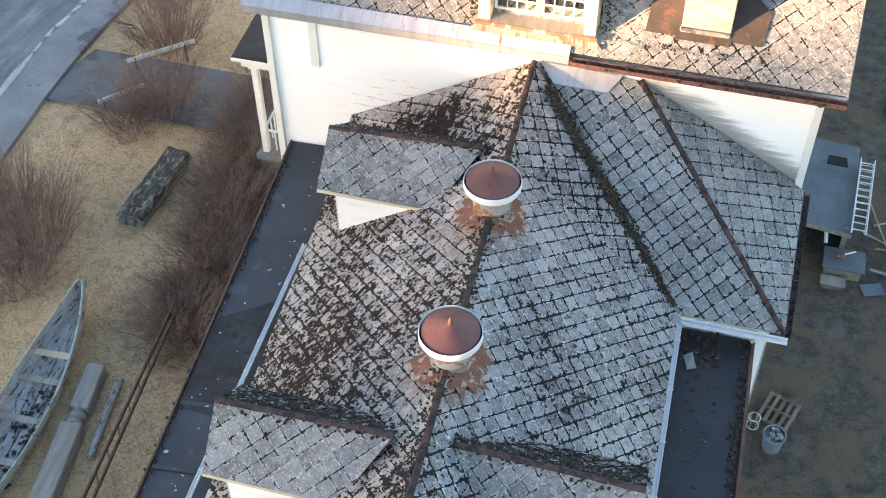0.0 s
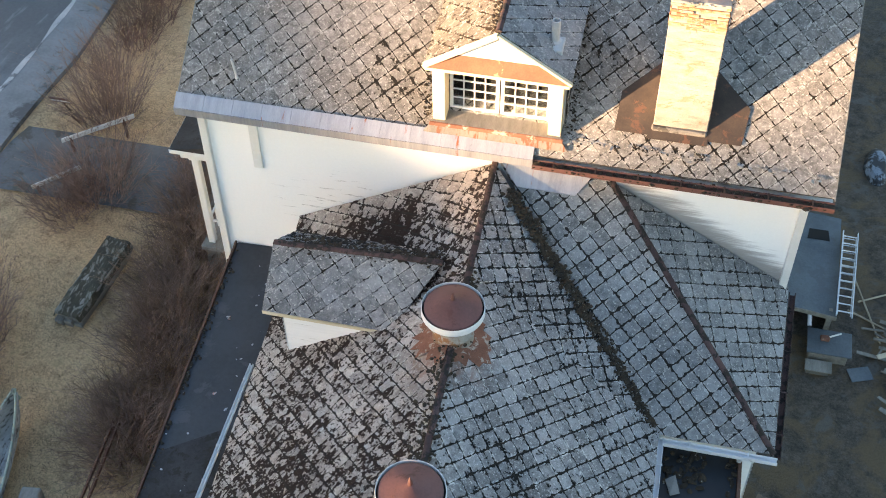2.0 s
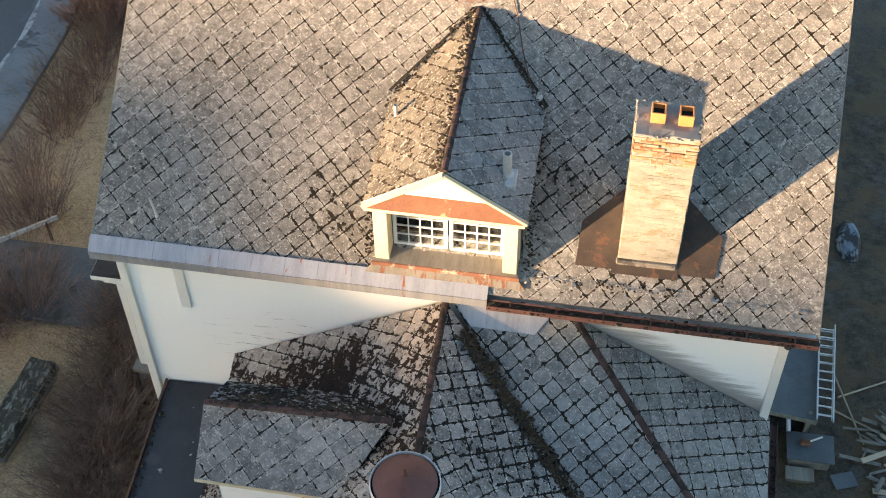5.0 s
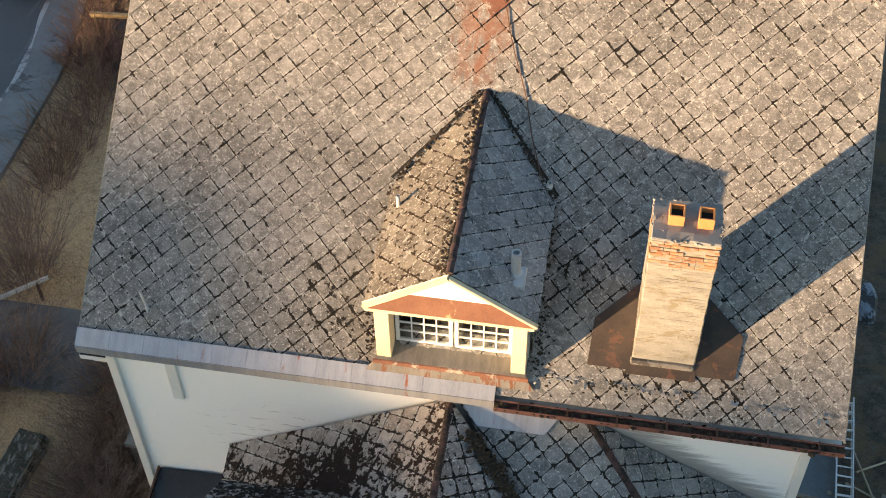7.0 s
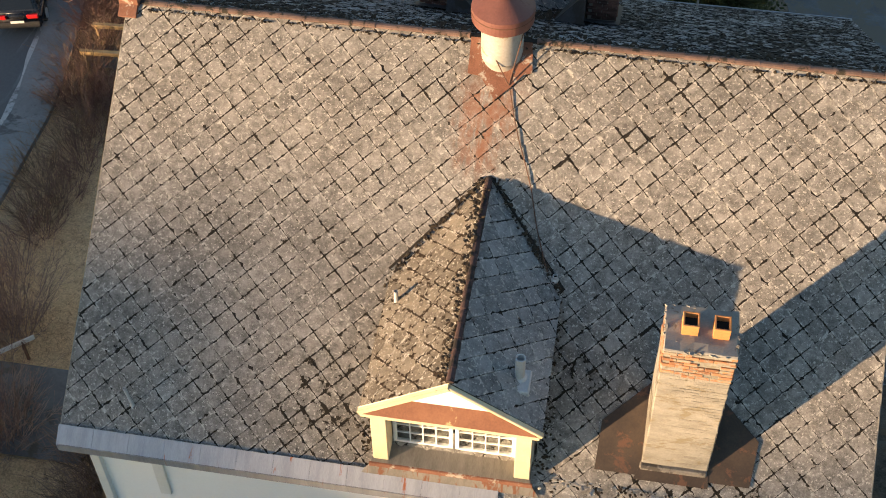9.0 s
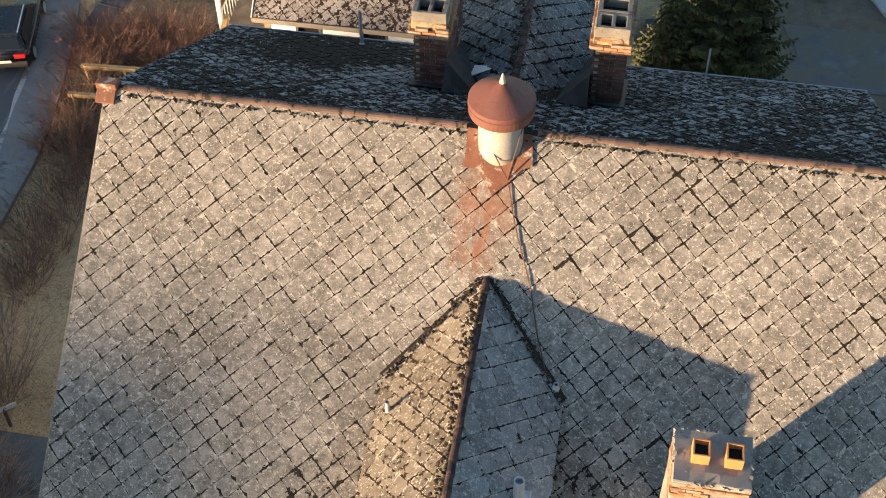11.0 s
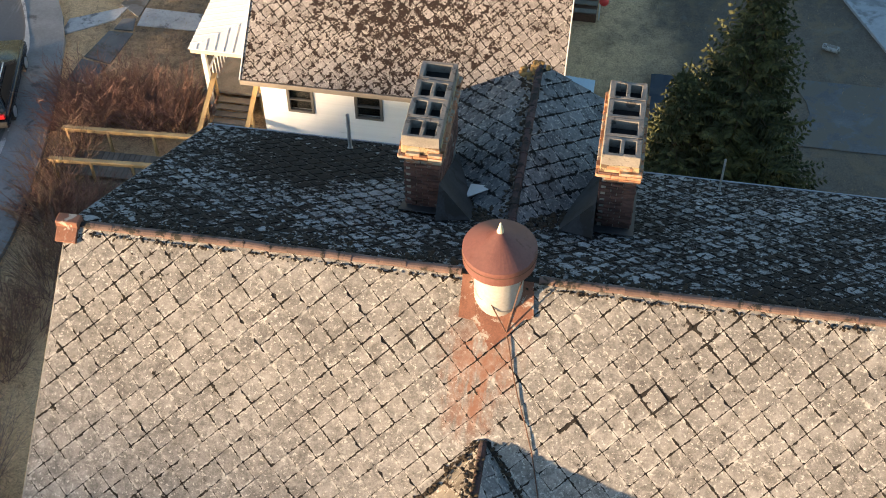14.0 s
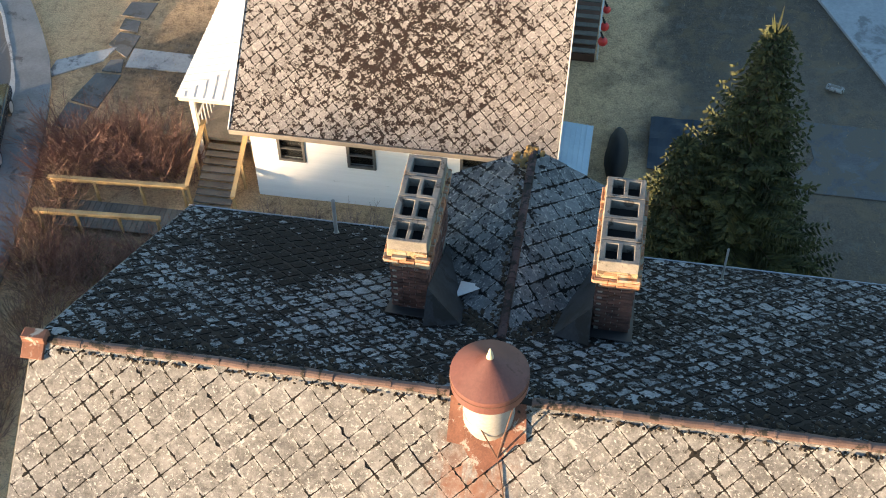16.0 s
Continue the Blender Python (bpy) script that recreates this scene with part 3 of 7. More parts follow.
def slope(parent, name, corners, material, style="clean", singles=0, near=None, thick=0.10, label="", seed=5, missing=0.0):
    """A roof slope: a boarded deck and its tiles, cut to the outline. singles: how many whole tiles, the nearest to `near`, stand as pieces."""
    rnd = random.Random(seed)
    pts = [Vector(c) for c in corners]
    normal = V(0, 0, 0)
    for k in range(len(pts)):
        normal += (pts[k - 1] - pts[0]).cross(pts[k] - pts[0])
    normal.normalize()
    if normal.z < 0:
        normal = -normal
    u = UP.cross(normal).normalized()
    v = normal.cross(u).normalized()
    org = sum(pts, V(0, 0, 0)) / len(pts)
    pts = [p - normal * (p - org).dot(normal) for p in pts]
    flat = [((p - org).dot(u), (p - org).dot(v)) for p in pts]
    area = sum(flat[k - 1][0] * flat[k][1] - flat[k][0] * flat[k - 1][1] for k in range(len(flat)))
    if area < 0:
        flat = flat[::-1]
    deck = part(name, prism(bmesh.new(), pts, -normal * thick), M_DECK, parent, label)
    h, shapes = PITCH / 2, STYLES[style]
    us, vs = [p[0] for p in flat], [p[1] for p in flat]
    cells = []
    for j in range(int(min(vs) / h) - 2, int(max(vs) / h) + 3):
        for i in range(int(min(us) / PITCH) - 2, int(max(us) / PITCH) + 3):
            c = ((i + 0.5 * (j % 2)) * PITCH, j * h)
            if inside(c, flat, -h * 1.1):
                cells.append((c, inside(c, flat, h * 1.03)))
    if singles:
        target = Vector(near)
        whole = sorted((x for x in cells if x[1]), key=lambda x: (org + u * x[0][0] + v * x[0][1] - target).length)[:singles]
        chosen = {x[0] for x in whole}
    else:
        chosen = set()
    basis = Matrix((u, v, normal)).transposed().to_4x4()
    verts, faces, uvs = [], [], []
    for c, whole in cells:
        k, tilt, twist = rnd.randrange(len(shapes)), rnd.gauss(0, 0.0016), rnd.gauss(0, 0.012)
        slip = rnd.uniform(0.015, 0.05) if rnd.random() < 0.006 else 0
        if missing and rnd.random() < missing:
            continue
        if c in chosen:
            ob = new("roof_tile", tile_mesh(style, k, material))
            m = basis @ Matrix.Rotation(twist, 4, "Z") @ Matrix.Rotation(tilt * 4, 4, "X")
            m.translation = org + u * c[0] + v * (c[1] - slip)
            ob.matrix_basis = m
            ob.parent = deck
            continue
        cs, sn = math.cos(twist), math.sin(twist)
        out = [(c[0] + h * (x * cs - y * sn), c[1] - slip + h * (x * sn + y * cs)) for x, y in shapes[k]]
        if not whole:
            out = clip2(out, flat)
        if len(out) < 3:
            continue
        start, n = len(verts), len(out)
        local = [((a - c[0]) / h, (b - c[1]) / h) for a, b in out]
        verts += [org + u * a + v * b + normal * tile_rise(y, tilt) for (a, b), (x, y) in zip(out, local)]
        verts += [org + u * a + v * b - normal * 0.004 for a, b in out]
        tex = [((x + y) / 2 + 0.5, (y - x) / 2 + 0.5) for x, y in local]
        faces.append(list(range(start, start + n)))
        uvs += tex
        for q in range(n):
            p = (q - 1) % n
            faces.append([start + p, start + n + p, start + n + q, start + q])
            uvs += [tex[p], tex[p], tex[q], tex[q]]
    if faces:
        me = bpy.data.meshes.new("roof_tiles")
        me.from_pydata(verts, [], faces)
        lay = me.uv_layers.new(name="tile")
        lay.data.foreach_set("uv", np.array(uvs, dtype=np.float32).ravel())
        me.update()
        ob = part("roof_tiles", me, material, deck)
        ob["kind"] = "stuff"
    return deck


CAP_MESHES = {}


def cap_run(parent, p0, p1, material, length=0.46, radius=0.11, name="ridge_tile", seed=1, lift=0.03):
    """Half-round cap tiles laid end to end over a ridge or hip."""
    p0, p1 = Vector(p0), Vector(p1)
    d, rnd = p1 - p0, random.Random(seed)
    n = max(1, round(d.length / length))
    key = (material.name, round(d.length / n, 3), radius)
    if key not in CAP_MESHES:
        bm, half, seg = bmesh.new(), d.length / n / 2 * 1.02, 6
        rings = []
        for x, r in ((-half, radius), (half * 0.86, radius * 0.92), (half * 0.86, radius * 1.06), (half, radius * 1.06)):
            rings.append([bm.verts.new((x, r * math.cos(a) * 1.15, r * math.sin(a) * 0.8 - 0.02)) for a in (math.pi * k / seg for k in range(seg + 1))])
        for a, b in zip(rings, rings[1:]):
            for k in range(seg):
                bm.faces.new([a[k], a[k + 1], b[k + 1], b[k]])
        bm.faces.new(rings[0]), bm.faces.new(rings[-1][::-1])
        me = mesh_of(name, bm)
        me.materials.append(material)
        CAP_MESHES[key] = me
    x = d.normalized()
    y = UP.cross(x).normalized()
    turn = Matrix((x, y, x.cross(y))).transposed().to_4x4()
    for k in range(n):
        ob = new(name, CAP_MESHES[key])
        m = turn @ Matrix.Rotation(rnd.gauss(0, 0.025), 4, "Z") @ Matrix.Rotation(rnd.gauss(0, 0.03), 4, "X")
        m.translation = p0 + d * ((k + 0.5) / n) + UP * (lift + rnd.uniform(-0.006, 0.006))
        ob.matrix_basis = m
        ob.parent = parent


def clad(parent, name, corners, push, material=M_WHITE, board=0.15, label="", thick=0.18):
    """An upright boarded wall: a core slab set back along -push and lapped boards on its face. corners lie in the face's plane."""
    pts = [Vector(c) for c in corners]
    out = Vector(push).normalized()
    core = part(name, prism(bmesh.new(), [p - out * 0.03 for p in pts], -out * thick), material, parent, label)
    u = UP.cross(out).normalized()
    flat = [((p - pts[0]).dot(u), p.z) for p in pts]
    if sum(flat[k - 1][0] * flat[k][1] - flat[k][0] * flat[k - 1][1] for k in range(len(flat))) < 0:
        flat = flat[::-1]
    lo, hi = min(p[1] for p in flat), max(p[1] for p in flat)
    a, b = min(p[0] for p in flat), max(p[0] for p in flat)
    verts, faces, z = [], [], lo
    while z < hi:
        piece = clip2([(a - 1, z), (b + 1, z), (b + 1, z + board), (a - 1, z + board)], flat)
        if len(piece) > 2:
            s = len(verts)
            verts += [pts[0] * 1 + u * x + UP * (q - pts[0].z) + out * (0.012 - 0.026 * (q - z) / board) for x, q in piece]
            low = [n for n, (x, q) in enumerate(piece) if q - z < 1e-4]
            faces.append(list(range(s, s + len(piece))))
            if len(low) == 2:
                t = len(verts)
                verts += [verts[s + n] - out * 0.03 for n in low]
                faces.append([s + low[0], s + low[1], t + 1, t])
        z += board
    me = bpy.data.meshes.new("siding")
    me.from_pydata(verts, [], faces)
    me.update()
    part("siding", me, material, core)
    return core

# ---- ground, road, added shading hill ----
def ground_sheet():
    ax = sorted({*np.arange(-36, 36.1, 0.9).round(2), *[s * v for s in (-1, 1) for v in (40, 48, 60, 80, 120, 200, 400, 900, 2500)]})
    ay = sorted({*np.arange(-20, 62.1, 0.9).round(2), -30, -45, -80, -150, -400, -900, -2500, 70, 85, 110, 160, 300, 800, 2500})
    verts = [(x, y, gz(x, y)) for y in ay for x in ax]
    n = len(ax)
    faces = [(j * n + i, j * n + i + 1, (j + 1) * n + i + 1, (j + 1) * n + i) for j in range(len(ay) - 1) for i in range(n - 1)]
    me = bpy.data.meshes.new("ground")
    me.from_pydata(verts, [], faces)
    for p in me.polygons:
        p.use_smooth = True
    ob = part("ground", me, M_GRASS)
    tagged(ob, "dry yellow winter grass and brown soil, shade coloured in behind the house", "ground", kind="structure")


def strip(name, rows, material, label, category, lift, skirt=0.15):
    """A ribbon over the ground: rows of (left x, right x, y), laid a little above it, with a downturned rim."""
    verts, faces = [], []
    for a, b, y in rows:
        verts += [(a, y, gz(a, y) + lift - skirt), (a, y, gz(a, y) + lift), ((a + b) / 2, y, gz((a + b) / 2, y) + lift), (b, y, gz(b, y) + lift), (b, y, gz(b, y) + lift - skirt)]
    for k in range(len(rows) - 1):
        faces += [(5 * k + q, 5 * k + q + 1, 5 * k + q + 6, 5 * k + q + 5) for q in range(4)]
    me = bpy.data.meshes.new(name)
    me.from_pydata(verts, [], faces)
    return tagged(part(name, me, material), label, category, kind="structure")


def kerb_x(y):
    """The road runs along the west side of the plot and bends away behind."""
    return float(np.interp(y, (-30, 0, 12, 20, 24, 26, 29.6, 31.7, 34, 40, 64), (-18.6, -17.6, -17.5, -18.2, -18.9, -19.3, -20.2, -21.1, -22.5, -27, -48)))


ground_sheet()
YS = [float(v) for v in np.arange(-30, 64, 1.5)]
M_SIDEROAD = surface("pale_dusty_asphalt", (0.24, 0.255, 0.27), (0.36, 0.375, 0.39), 1.2, 0.8, bump=0.2, spot=(0.17, 0.175, 0.18), spot_scale=0.4, spot_at=0.60)
M_KERBSTONE = surface("worn_kerb_stone", (0.27, 0.275, 0.275), (0.46, 0.465, 0.46), 2, 0.85, bump=0.4, spot=(0.14, 0.14, 0.14), spot_scale=0.8, spot_at=0.58)
strip("road", [(kerb_x(y) - 11.5, kerb_x(y) - 1.55, y) for y in YS], M_ROAD, "grey asphalt road with pale worn patches", "road", 0.09)
strip("pavement", [(kerb_x(y) - 1.55, kerb_x(y), y) for y in YS], M_KERB, "cracked concrete pavement with a raised kerb", "pavement", 0.19, 0.3)
strip("kerb", [(kerb_x(y) - 1.66 + 0.05 * math.sin(2.1 * y), kerb_x(y) - 1.50 + 0.06 * math.sin(1.3 * y + 1), y) for y in np.arange(-30, 40, 0.6)], M_KERBSTONE, "pale worn kerb stones along the pavement", "kerb", 0.20, 0.2)
strip("path", [(-17.5, -11.0, 4.6), (-17.5, -10.6, 5.6), (-17.4, -10.3, 6.8), (-17.2, -10.4, 7.7)], M_SLAB, "worn grey concrete path to the porch", "path", 0.11)
strip("side_road", [(11.4 - 0.48 * (y - 34.8), 60, y) for y in (32.5, 33.6, 34.8, 37.4, 39, 41, 43, 46, 52, 60)], M_SIDEROAD, "pale grey asphalt side road", "road", 0.12)
strip("driveway", [(7.6 + 0.6 * math.sin(1.3 * y) + 0.3 * (y - 29), 40, y) for y in (28.6, 29.2, 29.8, 30.4, 31, 31.6, 32.3)], M_GRAVEL, "dark grey gravel driveway", "driveway", 0.035, 0.06)


def hill():
    """An unseen rise added to the south-west to block the low sun."""
    a = radians(SUN_TURN)
    along, across = V(math.cos(a), math.sin(a), 0), V(-math.sin(a), math.cos(a), 0)
    # crest heights set so its shade line falls as wanted on walls and roofs
    knots = [(-400, 6.0), (-120, 7.0), (-30, 8.8), (-10, 9.4), (-6.5, 9.6), (-5, 10.4), (-3.6, 11.1), (-2.7, 10.8), (-2, 9.8), (-1, 9.2), (0, 9.0), (2.4, 10.7), (4, 11.6), (5.6, 12.2), (7.3, 12.6), (10, 12.2), (12, 9.0), (15, 3.6), (19, 2.0), (25.5, 1.7), (27, -1.0), (28.5, -8.0), (34, -10.0), (60, -11.5), (400, -11.5)]
    ss = sorted({*np.arange(-60, 60.1, 0.75).round(2), -400, -300, -200, -150, -120, -100, -80, 80, 100, 200, 400})
    ds = [-420, -340, -300, -275, -262, -255, -250, -245, -238, -225, -200, -170]
    verts, faces = [], []
    for d in ds:
        for s in ss:
            top = float(np.interp(s, [k[0] for k in knots], [k[1] for k in knots])) + 250 * math.tan(radians(SUN_UP))
            f = math.exp(-((d + 250) / 55) ** 2)
            rough = 0.8 * noise.noise(V(s * 0.35, d * 0.2, 3)) if abs(s) < 80 else 0
            p = along * d + across * s
            verts.append((p.x, p.y, -3 + f * (top + 3 + rough)))
    n = len(ss)
    faces = [(j * n + i, j * n + i + 1, (j + 1) * n + i + 1, (j + 1) * n + i) for j in range(len(ds) - 1) for i in range(n - 1)]
    me = bpy.data.meshes.new("hill")
    me.from_pydata(verts, [], faces)
    tagged(part("hill", me, M_SOIL), "unseen dark rise added to shade the house from the low sun", "hill", kind="structure")


hill()

# ---- the main house ----
EAVE_Y, EAVE_Z, RIDGE_Y, RIDGE_Z, REAR_Y, REAR_Z = -0.30, 9.70, 6.45, 14.56, 12.75, 11.0
WX0, WX1, RX0, RX1 = -6.80, 6.75, -7.25, 7.28


def front_z(y):
    return EAVE_Z + (y - EAVE_Y) * (RIDGE_Z - EAVE_Z) / (RIDGE_Y - EAVE_Y)


def rear_z(y):
    return RIDGE_Z + (y - RIDGE_Y) * (REAR_Z - RIDGE_Z) / (REAR_Y - RIDGE_Y)


house = thing("main_house", "large white wooden house with a grey diamond-tiled roof", "house")
clad(house, "south_wall", [(WX0, 0, -0.2), (WX1, 0, -0.2), (WX1, 0, 9.72), (WX0, 0, 9.72)], (0, -1, 0), M_PEELING)
clad(house, "north_wall", [(WX0, 12.3, -3), (WX1, 12.3, -3), (WX1, 12.3, 11.0), (WX0, 12.3, 11.0)], (0, 1, 0))
for x, o in ((WX0, -1), (WX1, 1)):
    clad(house, "gable_wall", [(x, 0.2, -3), (x, 12.1, -3), (x, 12.1, rear_z(12.1) - 0.2), (x, RIDGE_Y, RIDGE_Z - 0.2), (x, 0.2, front_z(0.2) - 0.2)], (o, 0, 0))
for x, y in ((WX0, 0), (WX1, 0), (WX0, 12.3), (WX1, 12.3)):
    s, t = (1 if x > 0 else -1), (1 if y > 1 else -1)
    part("corner_board", box(bmesh.new(), x + 0.025 * s - 0.09, x + 0.025 * s + 0.09, y + 0.025 * t - 0.09, y + 0.025 * t + 0.09, -0.2 if y < 1 else -3, 9.45 if y < 1 else 10.7, 0.008), M_TRIM, house)
# plain white strip in place of a downpipe-like bracket
part("downpipe_bracket", box(bmesh.new(), -5.72, -5.5, -0.07, 0.0, 7.75, 9.45, 0.01), M_TRIM, house)
slope(house, "front_roof", [(RX0, EAVE_Y, EAVE_Z), (RX1, EAVE_Y, EAVE_Z), (RX1, RIDGE_Y, RIDGE_Z), (RX0, RIDGE_Y, RIDGE_Z)], M_TILE, "clean", 300, (0.5, 2.2, 11.5), label="front slope of weathered grey diamond tiles", seed=11)
slope(house, "rear_roof", [(RX0, RIDGE_Y, RIDGE_Z), (RX1, RIDGE_Y, RIDGE_Z), (RX1, REAR_Y, REAR_Z), (RX0, REAR_Y, REAR_Z)], M_TILE_BLACK, "ragged", 300, (0, 8.5, 13.5), label="rear slope with dark moss between the tiles", seed=12)
ridge = part("ridge", beam(bmesh.new(), (RX0, RIDGE_Y, RIDGE_Z), (RX1, RIDGE_Y, RIDGE_Z), 0.1, 0.05), M_DECK, house)
cap_run(ridge, (RX0 + 0.35, RIDGE_Y, RIDGE_Z), (-0.65, RIDGE_Y, RIDGE_Z), M_RIDGE, radius=0.076, seed=3)
cap_run(ridge, (0.6, RIDGE_Y, RIDGE_Z), (RX1, RIDGE_Y, RIDGE_Z), M_RIDGE, radius=0.076, seed=4)
# barge boards along the gable edges
for x in (RX0, RX1):
    for (ya, za), (yb, zb) in (((EAVE_Y, EAVE_Z), (RIDGE_Y, RIDGE_Z)), ((RIDGE_Y, RIDGE_Z), (REAR_Y, REAR_Z))):
        part("barge_board", beam(bmesh.new(), (x, ya, za - 0.08), (x, yb, zb - 0.08), 0.03, 0.16, 0.004), M_WOOD, house)
part("ridge_end_cap", box(box(bmesh.new(), RX0 - 0.14, RX0 + 0.22, RIDGE_Y - 0.34, RIDGE_Y + 0.02, -0.02, 0.05, 0.01, Matrix.Translation((0, 0, RIDGE_Z + 0.02)) @ Matrix.Translation((0, RIDGE_Y, 0)) @ Matrix.Rotation(0.62, 4, "X") @ Matrix.Translation((0, -RIDGE_Y, 0))), RX0 - 0.16, RX0 + 0.24, RIDGE_Y - 0.1, RIDGE_Y + 0.12, RIDGE_Z - 0.05, RIDGE_Z + 0.12, 0.02), M_RUST, house, "orange-brown sheet metal cap at the ridge end")
part("rear_eave_strip", box(bmesh.new(), RX0 - 0.02, RX1 + 0.02, REAR_Y + 0.0, REAR_Y + 0.03, REAR_Z - 0.10, REAR_Z + 0.035, 0.006), M_ZINC, house, "pale metal strip along the rear eave")
# eave: grey metal apron on the west half, open brown gutter on the east half
x = RX0 - 0.02
for k in range(12):
    w = (0.92 - (RX0 - 0.02)) / 12
    apron = prism(bmesh.new(), [(x + 0.004, EAVE_Y + 0.16, EAVE_Z + 0.19), (x + w, EAVE_Y + 0.16, EAVE_Z + 0.19), (x + w, EAVE_Y - 0.13, EAVE_Z - 0.03), (x + 0.004, EAVE_Y - 0.13, EAVE_Z - 0.03)], (0, -0.004 - 0.004 * (k % 2), 0.012))
    prism(apron, [(x + 0.004, EAVE_Y - 0.135, EAVE_Z - 0.03), (x + w, EAVE_Y - 0.135, EAVE_Z - 0.03), (x + w, EAVE_Y - 0.12, EAVE_Z - 0.24), (x + 0.004, EAVE_Y - 0.12, EAVE_Z - 0.24)], (0, -0.012, 0))
    part("eave_apron", apron, M_ZINC, house, "grey zinc eave sheet streaked with rust")
    x += w
part("soffit", box(bmesh.new(), RX0, RX1, EAVE_Y - 0.01, 0.0, EAVE_Z - 0.30, EAVE_Z - 0.24, 0.004), M_TRIM, house)
part("fascia", box(bmesh.new(), RX0, RX1, EAVE_Y - 0.045, EAVE_Y - 0.015, EAVE_Z - 0.30, EAVE_Z - 0.13, 0.004), M_STEEL, house)


def gutter(parent, p0, p1, material, name="gutter", width=0.15, depth=0.11, label="", every=0.9, bracket=None):
    """An open trough with a rolled lip and straps across it."""
    p0, p1 = Vector(p0), Vector(p1)
    d = (p1 - p0)
    side = UP.cross(d).normalized()
    prof = [(-width / 2, 0), (-width / 2, -depth), (width / 2, -depth), (width / 2, 0), (width / 2 + 0.02, 0.01), (width / 2 + 0.02, -0.02), (width / 2 + 0.012, -depth - 0.012), (-width / 2 - 0.012, -depth - 0.012), (-width / 2 - 0.012, 0)]
    ob = part(name, prism(bmesh.new(), [p0 + side * a + UP * b for a, b in prof], d), material, parent, label)
    n = max(1, int(d.length / every))
    for k in range(n):
        c = p0 + d * ((k + 0.5) / n)
        part("bracket", beam(bmesh.new(), c - side * (width / 2 + 0.03) + UP * 0.012, c + side * (width / 2 + 0.03) + UP * 0.012, 0.03, 0.012), bracket or material, ob)
    return ob


def litter(parent, p0, p1, width, seed, size=0.05, count=200, flat=0.5, material=None, name="litter"):
    """Moss and leaf clumps gathered along a line, one mesh."""
    rnd, bm = random.Random(seed), bmesh.new()
    p0, p1 = Vector(p0), Vector(p1)
    d = p1 - p0
    side = d.cross(UP).normalized()
    for _ in range(count):
        c = p0 + d * rnd.random() + side * rnd.gauss(0, width / 2.6)
        s = size * rnd.uniform(0.4, 1.5)
        m = Matrix.Translation(c) @ Euler((rnd.uniform(-0.5, 0.5), rnd.uniform(-0.5, 0.5), rnd.uniform(0, 6.3))).to_matrix().to_4x4() @ Matrix.Diagonal((s * rnd.uniform(0.7, 1.6), s, s * flat, 1))
        bmesh.ops.create_icosphere(bm, subdivisions=1, radius=1, matrix=m)
    ob = part(name, bm, material or M_LITTER, parent)
    ob["kind"] = "stuff"
    return ob


g = gutter(house, (0.92, EAVE_Y - 0.13, EAVE_Z - 0.10), (RX1 + 0.02, EAVE_Y - 0.13, EAVE_Z - 0.10), M_GUTTER, label="brown open gutter full of dead leaves", bracket=M_STEEL)
litter(g, (0.95, EAVE_Y - 0.13, EAVE_Z - 0.15), (RX1, EAVE_Y - 0.13, EAVE_Z - 0.15), 0.12, 8, 0.05, 260)

M_SHARD = surface("pale_broken_tile", (0.22, 0.205, 0.185), (0.46, 0.44, 0.405), 9, 0.9, bump=0.5, vary=0.6)
litter(house, (1.5, EAVE_Y + 0.32, front_z(EAVE_Y + 0.32) + 0.05), (RX1 - 0.2, EAVE_Y + 0.32, front_z(EAVE_Y + 0.32) + 0.05), 0.30, 21, 0.034, 110, 0.16, M_SHARD, "tile_debris")
litter(house, (1.8, EAVE_Y + 0.40, front_z(EAVE_Y + 0.40) + 0.04), (4.6, EAVE_Y + 0.40, front_z(EAVE_Y + 0.40) + 0.04), 0.5, 22, 0.024, 130, 0.3)
litter(ridge, (RX0 + 0.4, RIDGE_Y - 0.13, RIDGE_Z - 0.05), (RX1, RIDGE_Y - 0.13, RIDGE_Z - 0.05), 0.09, 17, 0.025, 420, 0.4)
litter(ridge, (RX0 + 0.4, RIDGE_Y + 0.2, RIDGE_Z - 0.07), (RX1, RIDGE_Y + 0.2, RIDGE_Z - 0.07), 0.25, 18, 0.035, 700, 0.35)

# ---- the front dormer ----
DM_X, DM_FY, DM_HALF = 0.04, -0.06, 1.55
DM_PK, DM_EV, DM_BACK = 12.70, 11.66, 4.33          # ridge height and eave height at the face; where the ridge meets the roof
DM_RISE = (front_z(DM_BACK) - DM_PK) / (DM_BACK - DM_FY)
dormer = part("dormer", prism(prism(bmesh.new(), [(DM_X - 1.42, 0.3, 9.7), (DM_X - 1.42, 3.0, 11.3), (DM_X - 1.42, 3.0, 11.8), (DM_X - 1.42, 0.3, 11.62)], (0.1, 0, 0)), [(DM_X + 1.32, 0.3, 9.7), (DM_X + 1.32, 3.0, 11.3), (DM_X + 1.32, 3.0, 11.8), (DM_X + 1.32, 0.3, 11.62)], (0.1, 0, 0)), M_TRIM, house, "cream gabled dormer with two small-paned windows")
